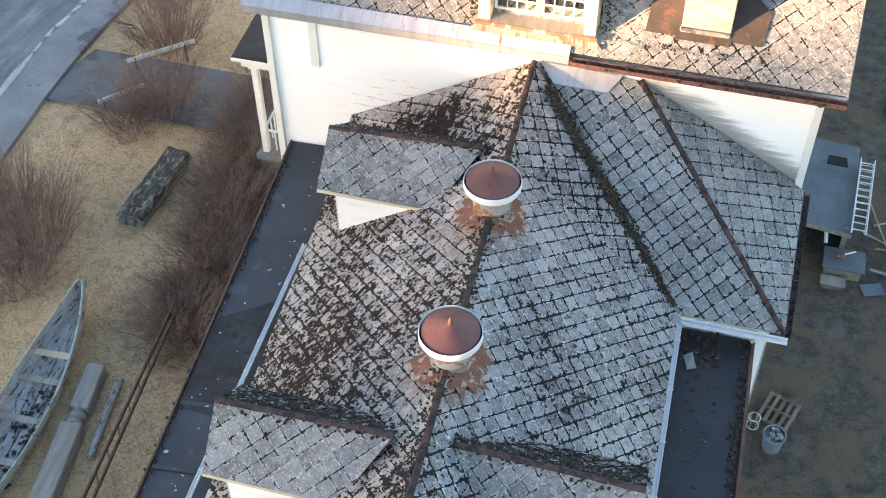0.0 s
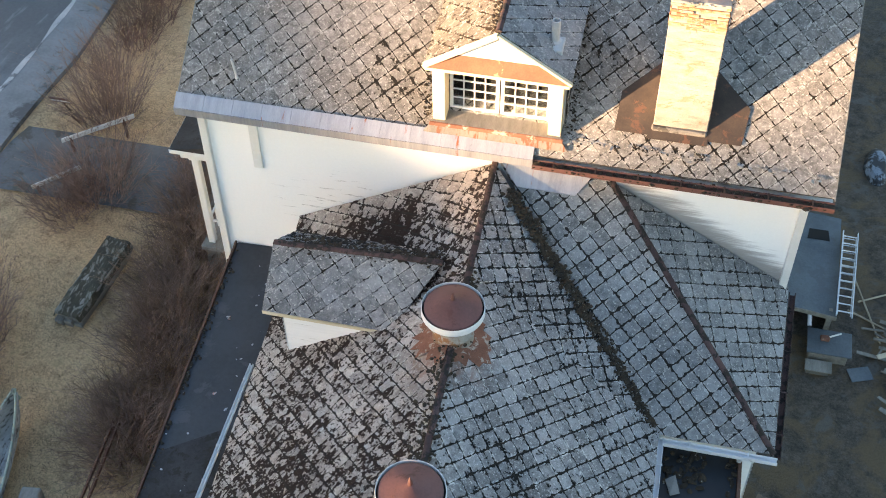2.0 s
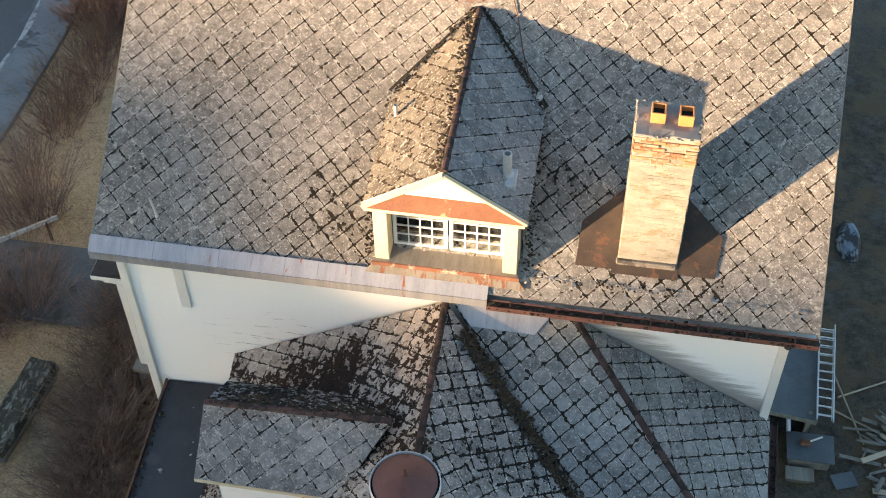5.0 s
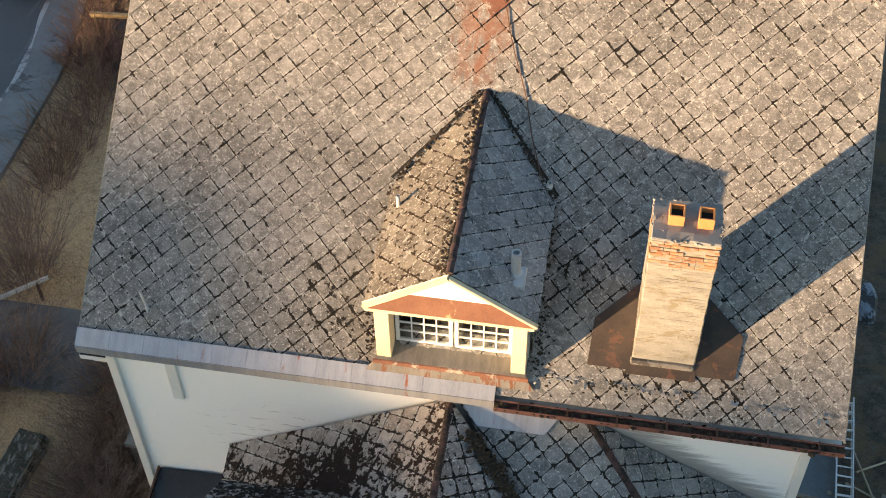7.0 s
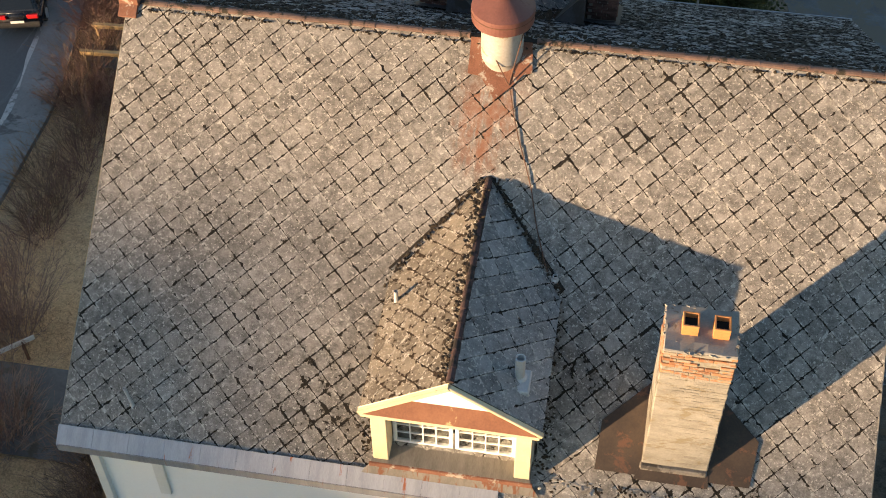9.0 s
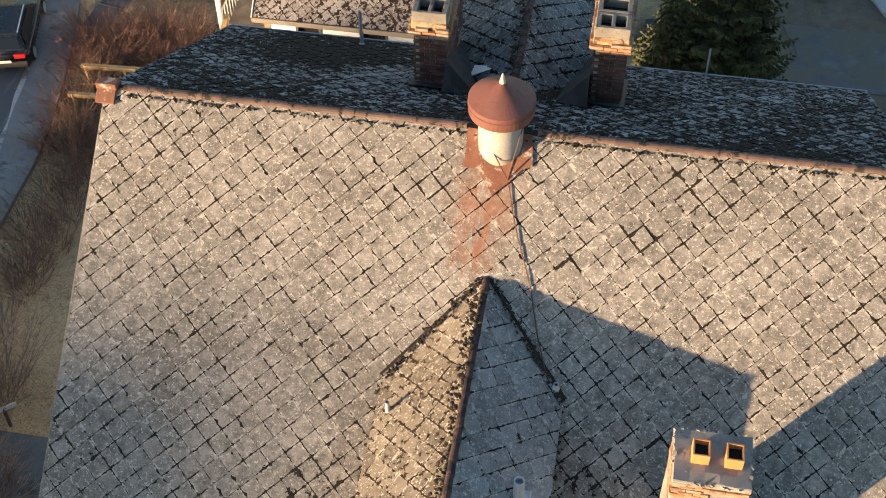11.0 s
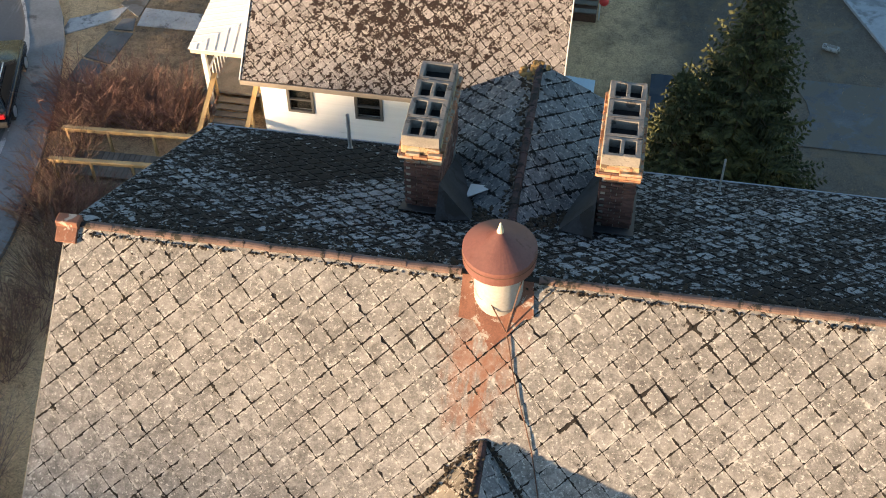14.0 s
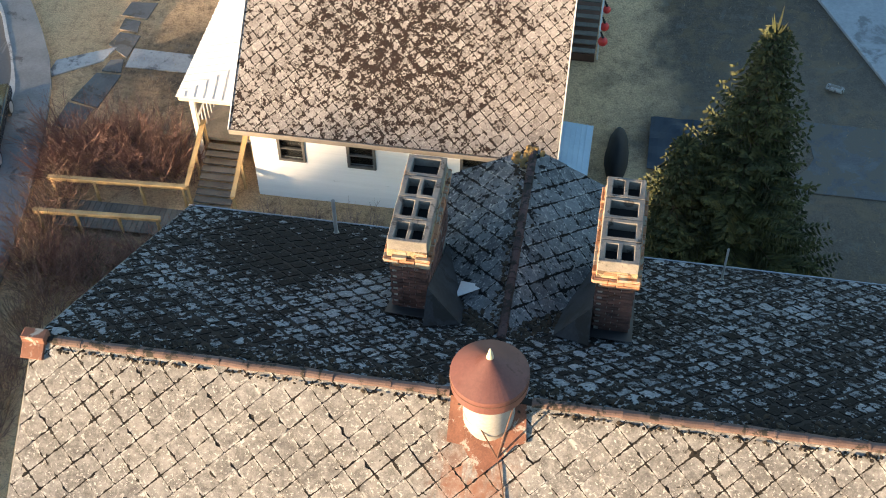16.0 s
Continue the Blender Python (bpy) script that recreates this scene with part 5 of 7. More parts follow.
def front_chimney():
    x0, x1, y0, y1, top = 3.34, 4.48, 0.47, 1.40, 13.62
    ob = thing("chimney", "tall plastered brick chimney with two orange clay flues", "chimney")
    shaft = bmesh.new()
    box(shaft, x0, x1, y0, y1, 9.9, 13.25, 0.02)
    bmesh.ops.subdivide_edges(shaft, edges=shaft.edges[:], cuts=5, use_grid_fill=True)
    for v in shaft.verts:
        v.co += 0.012 * noise.noise_vector(v.co * 2.3)
    shaft = part("shaft", shaft, M_LIME, ob, "cream limewash over brick, stained and flaking")
    rnd, course = random.Random(14), 0.077
    verts, faces = [], []
    for k in range(41):
        z = 10.05 + k * course
        for a, b, fix, flat in ((x0, x1, y0, True), (y0, y1, x0, False), (y0, y1, x1, False)):
            n = 5 if flat else 4
            cuts = [a + (b - a) * (q + (0.5 if k % 2 else 0)) / n for q in range(n + 1)]
            for c, d in zip([a, *cuts] if k % 2 else cuts, cuts if k % 2 else cuts[1:]):
                if d > b:
                    d = b
                if d - c < 0.03 or rnd.random() < 0.35:
                    continue
                out = rnd.uniform(0.0006, 0.0036) * (1 if fix == x1 and not flat else -1)
                q = len(verts)
                for u in (c + rnd.uniform(0.003, 0.02), d - rnd.uniform(0.003, 0.02)):
                    for w in (z + rnd.uniform(0.004, 0.018), z + course - rnd.uniform(0.004, 0.018)):
                        for e in (0, out):
                            verts.append((u, fix + e, w) if flat else (fix + e, u, w))
                faces += [(q + 1, q + 3, q + 7, q + 5), (q, q + 1, q + 5, q + 4), (q + 2, q + 6, q + 7, q + 3), (q, q + 2, q + 3, q + 1), (q + 4, q + 5, q + 7, q + 6)]
    me = bpy.data.meshes.new("brickwork")
    me.from_pydata(verts, [], faces)
    part("brickwork", me, M_LIME, shaft)["kind"] = "stuff"
    core = part("head", box(bmesh.new(), x0 + 0.02, x1 - 0.02, y0 + 0.02, y1 - 0.02, 13.2, top - 0.05), M_LIME, ob)
    brick_ring(core, x0, x1, y0, y1, 12.95, 8, M_BRICKLIME, skip=0.25, seed=3, proud=0.001)
    crown, rnd = bmesh.new(), random.Random(8)
    box(crown, x0 - 0.01, x1 + 0.01, y0 - 0.01, y1 + 0.01, top - 0.07, top, 0.02)
    bmesh.ops.subdivide_edges(crown, edges=crown.edges[:], cuts=4, use_grid_fill=True)
    for v in crown.verts:
        v.co += 0.03 * noise.noise_vector(v.co * 6) + V(0, 0, 0.05 * max(0, noise.noise(v.co * 5)))
    for k in range(44):
        side = rnd.randrange(4)
        f = rnd.random()
        c = [(x0 + f * (x1 - x0), y0), (x0 + f * (x1 - x0), y1), (x0, y0 + f * (y1 - y0)), (x1, y0 + f * (y1 - y0))][side]
        if k > 28:
            c = (x0 + f * (x1 - x0), y0 + rnd.random() * 0.28)
        m = Matrix.Translation((c[0] + rnd.gauss(0, 0.012), c[1] + rnd.gauss(0, 0.012), top + rnd.uniform(-0.035, 0.0))) @ Euler((rnd.uniform(-0.4, 0.4), rnd.uniform(-0.4, 0.4), rnd.uniform(0, 3))).to_matrix().to_4x4() @ Matrix.Diagonal((rnd.uniform(0.03, 0.09), rnd.uniform(0.03, 0.06), rnd.uniform(0.015, 0.03), 1))
        bmesh.ops.create_cube(crown, size=1, matrix=m)
    part("crown", crown, M_CONCRETE, ob, "cracked grey mortar crown")
    for fx in (3.72, 4.21):
        bm = bmesh.new()
        for a in ((fx - 0.13, fx + 0.13, 0.80, 0.83), (fx - 0.13, fx + 0.13, 1.07, 1.10), (fx - 0.13, fx - 0.10, 0.83, 1.07), (fx + 0.10, fx + 0.13, 0.83, 1.07)):
            box(bm, *a, top - 0.05, top + 0.23, 0.004)
        flue = part("flue", bm, M_FLUE, ob, "square orange clay flue")
        part("soot_bed", box(bmesh.new(), fx - 0.1, fx + 0.1, 0.83, 1.07, top - 0.05, top + 0.12), M_SOOT_DARK, flue)
    n = V(0, -0.585, 0.81)
    pl = lambda x, y: V(x, y, front_z(y)) + n * 0.045
    part("flashing", prism(bmesh.new(), [pl(2.54, 0.33), pl(3.36, 0.33), pl(3.36, 1.66), pl(2.58, 1.04)], n * 0.012), M_FLASH, ob, "brown sheet iron flashing with rust")
    part("flashing", prism(bmesh.new(), [pl(4.46, 0.36), pl(5.22, 0.36), pl(5.30, 1.02), pl(4.46, 1.66)], n * 0.012), M_FLASH, ob, "brown sheet iron flashing with rust")
    part("flashing", prism(bmesh.new(), [pl(3.22, 0.27), pl(4.52, 0.27), pl(4.5, 0.52), pl(3.34, 0.52)], n * 0.02), M_FLASH, ob)
    part("foot", box(bmesh.new(), x0 - 0.03, x1 + 0.0, y0 - 0.09, y1, 10.0, 10.36, 0.03), M_BLOCK, ob, "dark stained mortar foot")


def flue_block(xs, ys, z0, z1):
    """A concrete block pierced by one or two square flues, with chipped edges."""
    bm = bmesh.new()
    solid = {(i, j) for i in range(len(xs) - 1) for j in range(3) if not (j == 1 and i % 2)}
    for i, j in solid:
        vs = [bm.verts.new((xs[i + p], ys[j + q], z1)) for p, q in ((0, 0), (1, 0), (1, 1), (0, 1))]
        bm.faces.new(vs)
    bmesh.ops.remove_doubles(bm, verts=bm.verts[:], dist=1e-4)
    made = bmesh.ops.extrude_face_region(bm, geom=bm.faces[:])["geom"]
    for v in made:
        if isinstance(v, bmesh.types.BMVert):
            v.co.z = z0
    bmesh.ops.recalc_face_normals(bm, faces=bm.faces)
    sharp = [e for e in bm.edges if len(e.link_faces) == 2 and e.calc_face_angle() > 1]
    bmesh.ops.bevel(bm, geom=sharp, offset=0.010, segments=1, affect="EDGES")
    bmesh.ops.subdivide_edges(bm, edges=[e for e in bm.edges if e.calc_length() > 0.12], cuts=1, use_grid_fill=True)
    return bm


def block_chimney(x0, x1, y0, y1, top, rows, seed):
    """A long brick chimney with a corbel and a concrete-block head; rows: flues from front to back, 1 or 2 side by side."""
    ob = thing("chimney", "sooty red brick chimney with a grey concrete block head", "chimney", group="rear chimneys")
    base = rear_z(y1) - 0.15
    zc = top - 0.52
    core = part("shaft", box(bmesh.new(), x0 + 0.05, x1 - 0.05, y0 + 0.05, y1 - 0.05, base, top - 0.2), M_MORTAR, ob)
    brick_ring(core, x0 + 0.02, x1 - 0.02, y0 + 0.02, y1 - 0.02, zc - 1.25, 15, M_BRICKDARK, seed=seed)
    corbel = part("corbel", box(bmesh.new(), x0 - 0.03, x1 + 0.03, y0 - 0.03, y1 + 0.03, zc, zc + 0.12, 0.01), M_BRICKDARK, ob)
    brick_ring(corbel, x0 - 0.06, x1 + 0.06, y0 - 0.06, y1 + 0.06, zc - 0.04, 3, M_BRICKLIME, seed=seed + 1, skip=0.12)
    brick_ring(corbel, x0 - 0.01, x1 + 0.01, y0 - 0.01, y1 + 0.01, zc + 0.195, 1, M_BRICKLIME, seed=seed + 2, skip=0.3)
    part("collar", box(bmesh.new(), x0 - 0.01, x1 + 0.01, y0 - 0.01, y1 + 0.01, zc + 0.12, zc + 0.30, 0.015), M_COLLAR, ob, "crumbling yellowed mortar collar")
    step_y = (y1 - y0) / len(rows)
    for k, flues in enumerate(rows):
        a, b = y0 + k * step_y + 0.002, y0 + (k + 1) * step_y - 0.002
        cuts = [(x0 + 0.10, x1 - 0.10)] if flues == 1 else [(x0 + 0.10, (x0 + x1) / 2 - 0.035), ((x0 + x1) / 2 + 0.035, x1 - 0.10)]
        xs = [x0, *[v for c in cuts for v in c], x1]
        bm = flue_block(xs, [a, a + 0.075, b - 0.075, b], top - 0.24, top)
        for v in bm.verts:
            v.co += 0.012 * noise.noise_vector(v.co * 7 + V(k, seed, 0))
        block = part("block", bm, M_BLOCK, ob, "grey concrete flue block")
        part("soot_bed", box(bmesh.new(), x0 + 0.05, x1 - 0.05, a + 0.05, b - 0.05, top - 0.22, top - 0.19), M_SOOT_DARK, block)
    n = V(0, 0.497, 0.868)
    pl = lambda x, y: V(x, y, rear_z(y)) + n * 0.05
    part("felt_skirt", prism(bmesh.new(), [pl(x0 - 0.06, y0 - 0.3), pl(x1 + 0.05, y0 - 0.35), pl(x1 + 0.09, y1 + 0.2), pl(x0 - 0.07, y1 + 0.2)], n * 0.012), M_TAR, ob)
    s = 1 if x0 < 0 else -1
    xe = x1 if s > 0 else x0
    pts = [(xe, y, rear_z(y) + e) for y in (y0 - 0.1, y1) for e in (-0.05, 0.72)] + [(xe + s * 0.60, y, rear_z(y) + 0.03) for y in (y0 - 0.35, y1 - 0.2)] + [(xe, y0 - 0.6, rear_z(y0 - 0.6) + 0.04)]
    part("felt_skirt", hull(pts), M_TAR2, ob, "black felt skirt against the shaft")


front_chimney()
block_chimney(-2.13, -1.46, 9.08, 11.12, 14.85, (2, 2, 2, 1), 5)
block_chimney(1.32, 1.98, 9.11, 11.05, 14.90, (2, 1, 1, 2), 9)


def ventilator(x, y, rim_z, r_cap, r_neck, low_z, white_band, seed, apex):
    ob = thing("roof_ventilator", "round metal roof ventilator with a rust-brown conical cap", "roof vent", group="roof ventilators")
    c, band = (x, y, 0), 0.15 if white_band else 0.27
    neck = part("neck", lathe(bmesh.new(), [(r_neck * 1.06, low_z), (r_neck, low_z + 0.12), (r_neck, low_z + 0.40), (r_neck * 1.02, low_z + 0.41), (r_neck * 1.02, low_z + 0.44), (r_neck, low_z + 0.45), (r_neck, rim_z - 0.1)], 36, c), M_NECK if white_band else M_NECKPALE, ob, "pale painted sheet metal neck stained by rust", True)
    lip = [(r_cap * 0.975, rim_z + 0.03), (r_cap * 0.965, rim_z - 0.07), (r_cap * 0.85, rim_z - 0.07)] if white_band else [(r_cap * 0.9, rim_z)]
    part("band", lathe(bmesh.new(), [(r_neck * 0.9, rim_z - band), (r_cap * 0.985, rim_z - band), (r_cap, rim_z - band + 0.02), (r_cap, rim_z - 0.02), (r_cap * 0.985, rim_z + (0.03 if white_band else 0)), *lip], 48, c), M_WGUTTER if white_band else M_RUSTCAP, ob, "white rolled band" if white_band else "rust-brown rolled band")
    inner = 0.91 if white_band else 1.01
    # black ring paints the shade between cap and band
    if white_band:
        part("gap_shade", lathe(bmesh.new(), [(r_cap * 0.85, rim_z - 0.062), (r_cap * 0.965, rim_z - 0.062)], 48, c), M_SOOT_DARK, ob)
    cap = bmesh.new()
    lathe(cap, [(r_cap * inner, rim_z - 0.03), (r_cap * inner, rim_z + 0.012), (0.05, apex), (0, apex)], 48, c)
    part("cap", cap, M_RUSTCAP, ob, "smooth rust-brown cone", not white_band and False)
    part("finial", lathe(bmesh.new(), [(0.058, apex - 0.03), (0.05, apex + 0.03), (0.012, apex + 0.19), (0, apex + 0.20)], 14, c), M_RUSTCAP if white_band else M_CREAM, ob, "rust-brown pointed finial" if white_band else "pale pointed finial", True)
    if not white_band:
        part("wire", lathe(bmesh.new(), [(r_cap + 0.004, rim_z - 0.10), (r_cap + 0.012, rim_z - 0.09), (r_cap + 0.004, rim_z - 0.08)], 48, c), M_STEEL, ob)
    return ob


def wing_skirt(ob, x, y):
    for s in (-1, 1):
        rnd, out = random.Random(int(40 + y * 10 + s)), [(0, 0.45)]
        for k in range(15):
            a = -1.57 + 2.5 * k / 14
            reach = 0.62 + 0.20 * rnd.random() + (0.14 if k % 2 else 0)
            out.append((reach * math.cos(a) * 0.95, reach * math.sin(a)))
        pts = [V(x + s * a, y + b, 8.64 - 0.69 * a) for a, b in out]
        n = V(s * 0.565, 0, 0.825)
        pts = [p + n * 0.03 for p in pts]
        part("skirt", prism(bmesh.new(), pts, n * 0.01), M_RUST, ob, "rusted iron skirt over the ridge")


for x, y in VENTS:
    wing_skirt(ventilator(x, y, 9.35, 0.64, 0.42, 8.25, True, 3, 9.60), x, y)
vent = ventilator(-0.03, 6.28, 15.44, 0.57, 0.39, 13.95, False, 4, 15.79)
nf = V(0, -0.585, 0.81)
on_front = lambda x, y, up=0.045: V(x, y, front_z(y)) + nf * up
part("skirt", prism(bmesh.new(), [on_front(-0.62, 6.42), on_front(-0.60, 5.86), on_front(-0.36, 5.84), on_front(-0.05, 5.50), on_front(0.22, 5.72), on_front(0.42, 5.92), on_front(0.58, 5.96), on_front(0.52, 6.42)], nf * 0.012), M_RUST, vent, "rusted iron skirt on the roof slope")
for s in (-1, 1):
    part("stay_wire", tube(bmesh.new(), (-0.03 + s * 0.40, 6.15, 15.0), on_front(0.18, 5.74, 0.06), 0.011, seg=6), M_STEEL, vent)


def cable(name, pts, r, material, label):
    bm = pipe(bmesh.new(), pts, r)
    return tagged(part(name, bm, material), label, "cable")


cable("earth_cable", [on_front(0.18, 5.74), on_front(0.24, 5.6), on_front(0.34, 5.3), on_front(0.48, 4.96), on_front(0.66, 4.6), on_front(0.82, 4.25), on_front(1.0, 3.7), on_front(1.22, 3.2), on_front(1.3, 3.05)], 0.011, M_STEEL, "thin dark cable lying on the roof tiles")


def vent_pipe(x, y, base, height, r, lean=(0, 0), hood=False):
    ob = thing("vent_pipe", "thin grey metal vent pipe on the roof", "vent pipe", (x, y, base), group="vent pipes")
    bm = bmesh.new()
    lathe(bm, [(r * 1.5, -0.15), (r * 1.5, 0.03), (r, 0.06), (r, height), (r * 0.75, height), (r * 0.75, height - 0.12), (0, height - 0.12)], 16)
    for v in bm.verts:
        v.co += V(lean[0], lean[1], 0) * max(v.co.z, 0)
    part("pipe", bm, M_PIPE, ob)
    if hood:
        part("collar", box(bmesh.new(), -r * 2.2, r * 2.2, -r * 3.5, r * 2, -0.25, 0.02, 0.02), M_PIPE, ob)


vent_pipe(1.10, 0.72, 12.03, 0.55, 0.088, hood=True)
vent_pipe(-1.28, 2.05, 11.85, 0.42, 0.038)
vent_pipe(-5.95, 0.32, front_z(0.32), 0.52, 0.03, (-0.12, 0))
vent_pipe(-3.95, 12.2, rear_z(12.2), 0.95, 0.04)
vent_pipe(3.72, 12.1, rear_z(12.1), 0.9, 0.022)
vent_pipe(1.45, 2.95, front_z(2.95), 0.12, 0.05)

# ---- porch, yard and street in front ----
def porch():
    ob = thing("porch", "white wooden entrance porch with a turned-out cornice", "porch")
    x0, y0, y1 = -8.95, 2.45, 7.6
    part("floor", box(bmesh.new(), x0, -6.83, y0, y1, 1.35, 1.5, 0.01), M_WOOD, ob)
    part("plinth", box(bmesh.new(), x0 + 0.08, -6.83, y0 + 0.08, y1, -0.6, 1.35), M_DECKWOOD, ob)
    for y in (y0 + 0.28, (y0 + y1) / 2, y1 - 0.28):
        post = part("post", box(bmesh.new(), x0 + 0.17, x0 + 0.37, y - 0.10, y + 0.10, 1.5, 4.85, 0.02), M_TRIM, ob)
        part("capital", box(box(bmesh.new(), x0 + 0.12, x0 + 0.42, y - 0.15, y + 0.15, 4.85, 4.95, 0.015), x0 + 0.07, x0 + 0.47, y - 0.20, y + 0.20, 4.95, 5.05, 0.015), M_TRIM, post)
    part("cornice", box(box(bmesh.new(), x0 - 0.02, -6.83, y0 - 0.02, y1, 5.05, 5.35, 0.02), x0 - 0.22, -6.83, y0 - 0.22, y1, 5.35, 5.5, 0.03), M_TRIM, ob)
    part("porch_roof", prism(bmesh.new(), [(x0 - 0.2, y0 - 0.2, 5.5), (-6.83, y0 - 0.2, 5.5), (-6.83, y0 - 0.2, 5.95)], (0, y1 - y0, 0)), M_TAR2, ob, "grey felt porch roof")
    rail = part("railing", box(bmesh.new(), x0 + 0.25, x0 + 0.31, y0 + 0.3, y1 - 0.3, 2.35, 2.42, 0.01), M_TRIM, ob)
    for k in range(16):
        y = y0 + 0.5 + 0.28 * k
        part("baluster", box(bmesh.new(), x0 + 0.26, x0 + 0.30, y - 0.02, y + 0.02, 1.6, 2.35), M_TRIM, rail)
    rail = part("railing", box(bmesh.new(), x0 + 0.4, -6.9, y0 + 0.25, y0 + 0.31, 2.35, 2.42, 0.01), M_TRIM, ob)
    for k in range(7):
        x = x0 + 0.6 + 0.2 * k
        part("baluster", box(bmesh.new(), x - 0.02, x + 0.02, y0 + 0.26, y0 + 0.30, 1.6, 2.35), M_TRIM, rail)
    stair = part("stair", box(bmesh.new(), x0 - 1.5, x0, y0 + 2.0, y1 - 1.2, -0.3, 0.1), M_CONCRETE, ob)
    for k in range(5):
        part("step", box(bmesh.new(), x0 - 1.35 + 0.27 * k, x0, y0 + 2.0, y1 - 1.2, 0.1 + 0.24 * k, 0.34 + 0.24 * k, 0.01), M_WOOD, stair)


porch()


def plank_stack():
    ob = thing("plank_stack", "long stack of boards under torn mossy felt", "lumber stack", (-12.1, 1.43, gz(-12.1, 1.4)))
    ob.rotation_euler.z = radians(-7)
    rnd = random.Random(3)
    for k in range(4):
        for q in range(3):
            a = -0.40 + 0.27 * q
            part("plank", box(bmesh.new(), a, a + 0.25, -1.5 + rnd.uniform(-0.12, 0.1), 1.5 + rnd.uniform(-0.1, 0.12), 0.02 + 0.13 * k, 0.14 + 0.13 * k, 0.01), M_WOOD, ob)
    bm = bmesh.new()
    bmesh.ops.create_grid(bm, x_segments=10, y_segments=26, size=1)
    for v in bm.verts:
        x, y = v.co.x * 0.46, v.co.y * 1.55
        v.co = V(x + 0.05 * noise.noise(V(y * 3, x, 1)), y, 0.57 + 0.09 * noise.noise(V(x * 3, y * 2.2, 0)) - (0.18 if abs(v.co.x) > 0.95 else 0))
    bmesh.ops.solidify(bm, geom=bm.faces[:], thickness=0.02)
    part("felt_cover", bm, surface("torn_mossy_felt", (0.03, 0.026, 0.018), (0.08, 0.07, 0.045), 6, 0.95, bump=0.8, spot=(0.20, 0.185, 0.15), spot_scale=4, spot_at=0.57, stretch=(2.2, 0.8, 1)), ob, "black felt grown with moss and torn pale")


plank_stack()


def boat():
    ob = thing("rowing_boat", "old open wooden boat with grey bare planks", "boat", (-12.22, -3.2, gz(-12.2, -5.5) + 0.02))
    ob.rotation_euler.z = radians(2.5)
    L, n, m = 8.6, 30, 9
    half = lambda f: 0.74 * (math.sin(math.pi * min(f * 1.02 + 0.0, 1.0)) ** 0.85 if f > 0 else 0) * (1 - 0.1 * f) + 0.02
    gun = lambda f: 0.62 + 0.55 * (1 - f) ** 6 + 0.12 * f ** 4
    keel = lambda f: 0.02 + 0.75 * max(0, (0.10 - f) / 0.10) ** 2
    grid = []
    for k in range(n + 1):
        f = k / n
        row = []
        for q in range(-m, m + 1):
            t = q / m
            w = half(f) * (math.sin(abs(t) * math.pi / 2) ** 0.8) * (1 if t > 0 else -1)
            row.append(V(w, -f * L, keel(f) + (gun(f) - keel(f)) * abs(t) ** 2.1))
        grid.append(row)
    bm = bmesh.new()
    vs = [[bm.verts.new(p) for p in row] for row in grid]
    for a, b in zip(vs, vs[1:]):
        for q in range(2 * m):
            bm.faces.new([a[q], a[q + 1], b[q + 1], b[q]])
    bmesh.ops.recalc_face_normals(bm, faces=bm.faces)
    bmesh.ops.solidify(bm, geom=bm.faces[:], thickness=0.035)
    part("hull", bm, M_BOATIN, ob, "grey weathered hull planking")
    for s in (0, 2 * m):
        part("gunwale", pipe(bmesh.new(), [row[s] + V(0, 0, 0.02) for row in grid], 0.034), M_BOATOUT, ob, "pale green painted gunwale")
        part("stringer", pipe(bmesh.new(), [row[2 if s == 0 else 2 * m - 2] * 1 + V(0, 0, 0.03) for row in grid], 0.028), M_BOATIN, ob)
    for y in (2.35, 3.25, 4.55, 5.9, 7.2):
        w = half(y / L) * 0.97
        part("thwart", box(bmesh.new(), -w, w, -y - 0.10, -y + 0.10, 0.46, 0.50, 0.006), M_WOODPALE if y < 3 else M_WOOD, ob, "grey plank seat")
    for k in range(13):
        y = 1.0 + 0.55 * k
        bm, f = bmesh.new(), y / L
        prev = None
        for q in range(-m + 1, m):
            t = q / m
            p = V(half(f) * 0.96 * (math.sin(abs(t) * math.pi / 2) ** 0.8) * (1 if t > 0 else -1), -y, keel(f) + (gun(f) - keel(f)) * abs(t) ** 2.1 + 0.035)
            if prev:
                beam(bm, prev, p, 0.04, 0.03)
            prev = p
        part("rib", bm, M_BOATIN, ob)
    part("floor_board", box(bmesh.new(), -0.28, -0.02, -6.6, -2.4, 0.13, 0.16, 0.004), M_BOATIN, ob)
    part("floor_board", box(bmesh.new(), 0.02, 0.28, -6.5, -2.5, 0.13, 0.16, 0.004), M_BOATIN, ob)
    part("stem", beam(bmesh.new(), (0, 0.02, 0.7), (0, -0.12, 1.25), 0.07, 0.10, 0.01), M_BOATOUT, ob)
    b = litter(ob, (0.15, -3, 0.2), (0.2, -6.5, 0.2), 0.5, 15, 0.06, 70, 0.3)
    b.name = "leaf_litter"


boat()


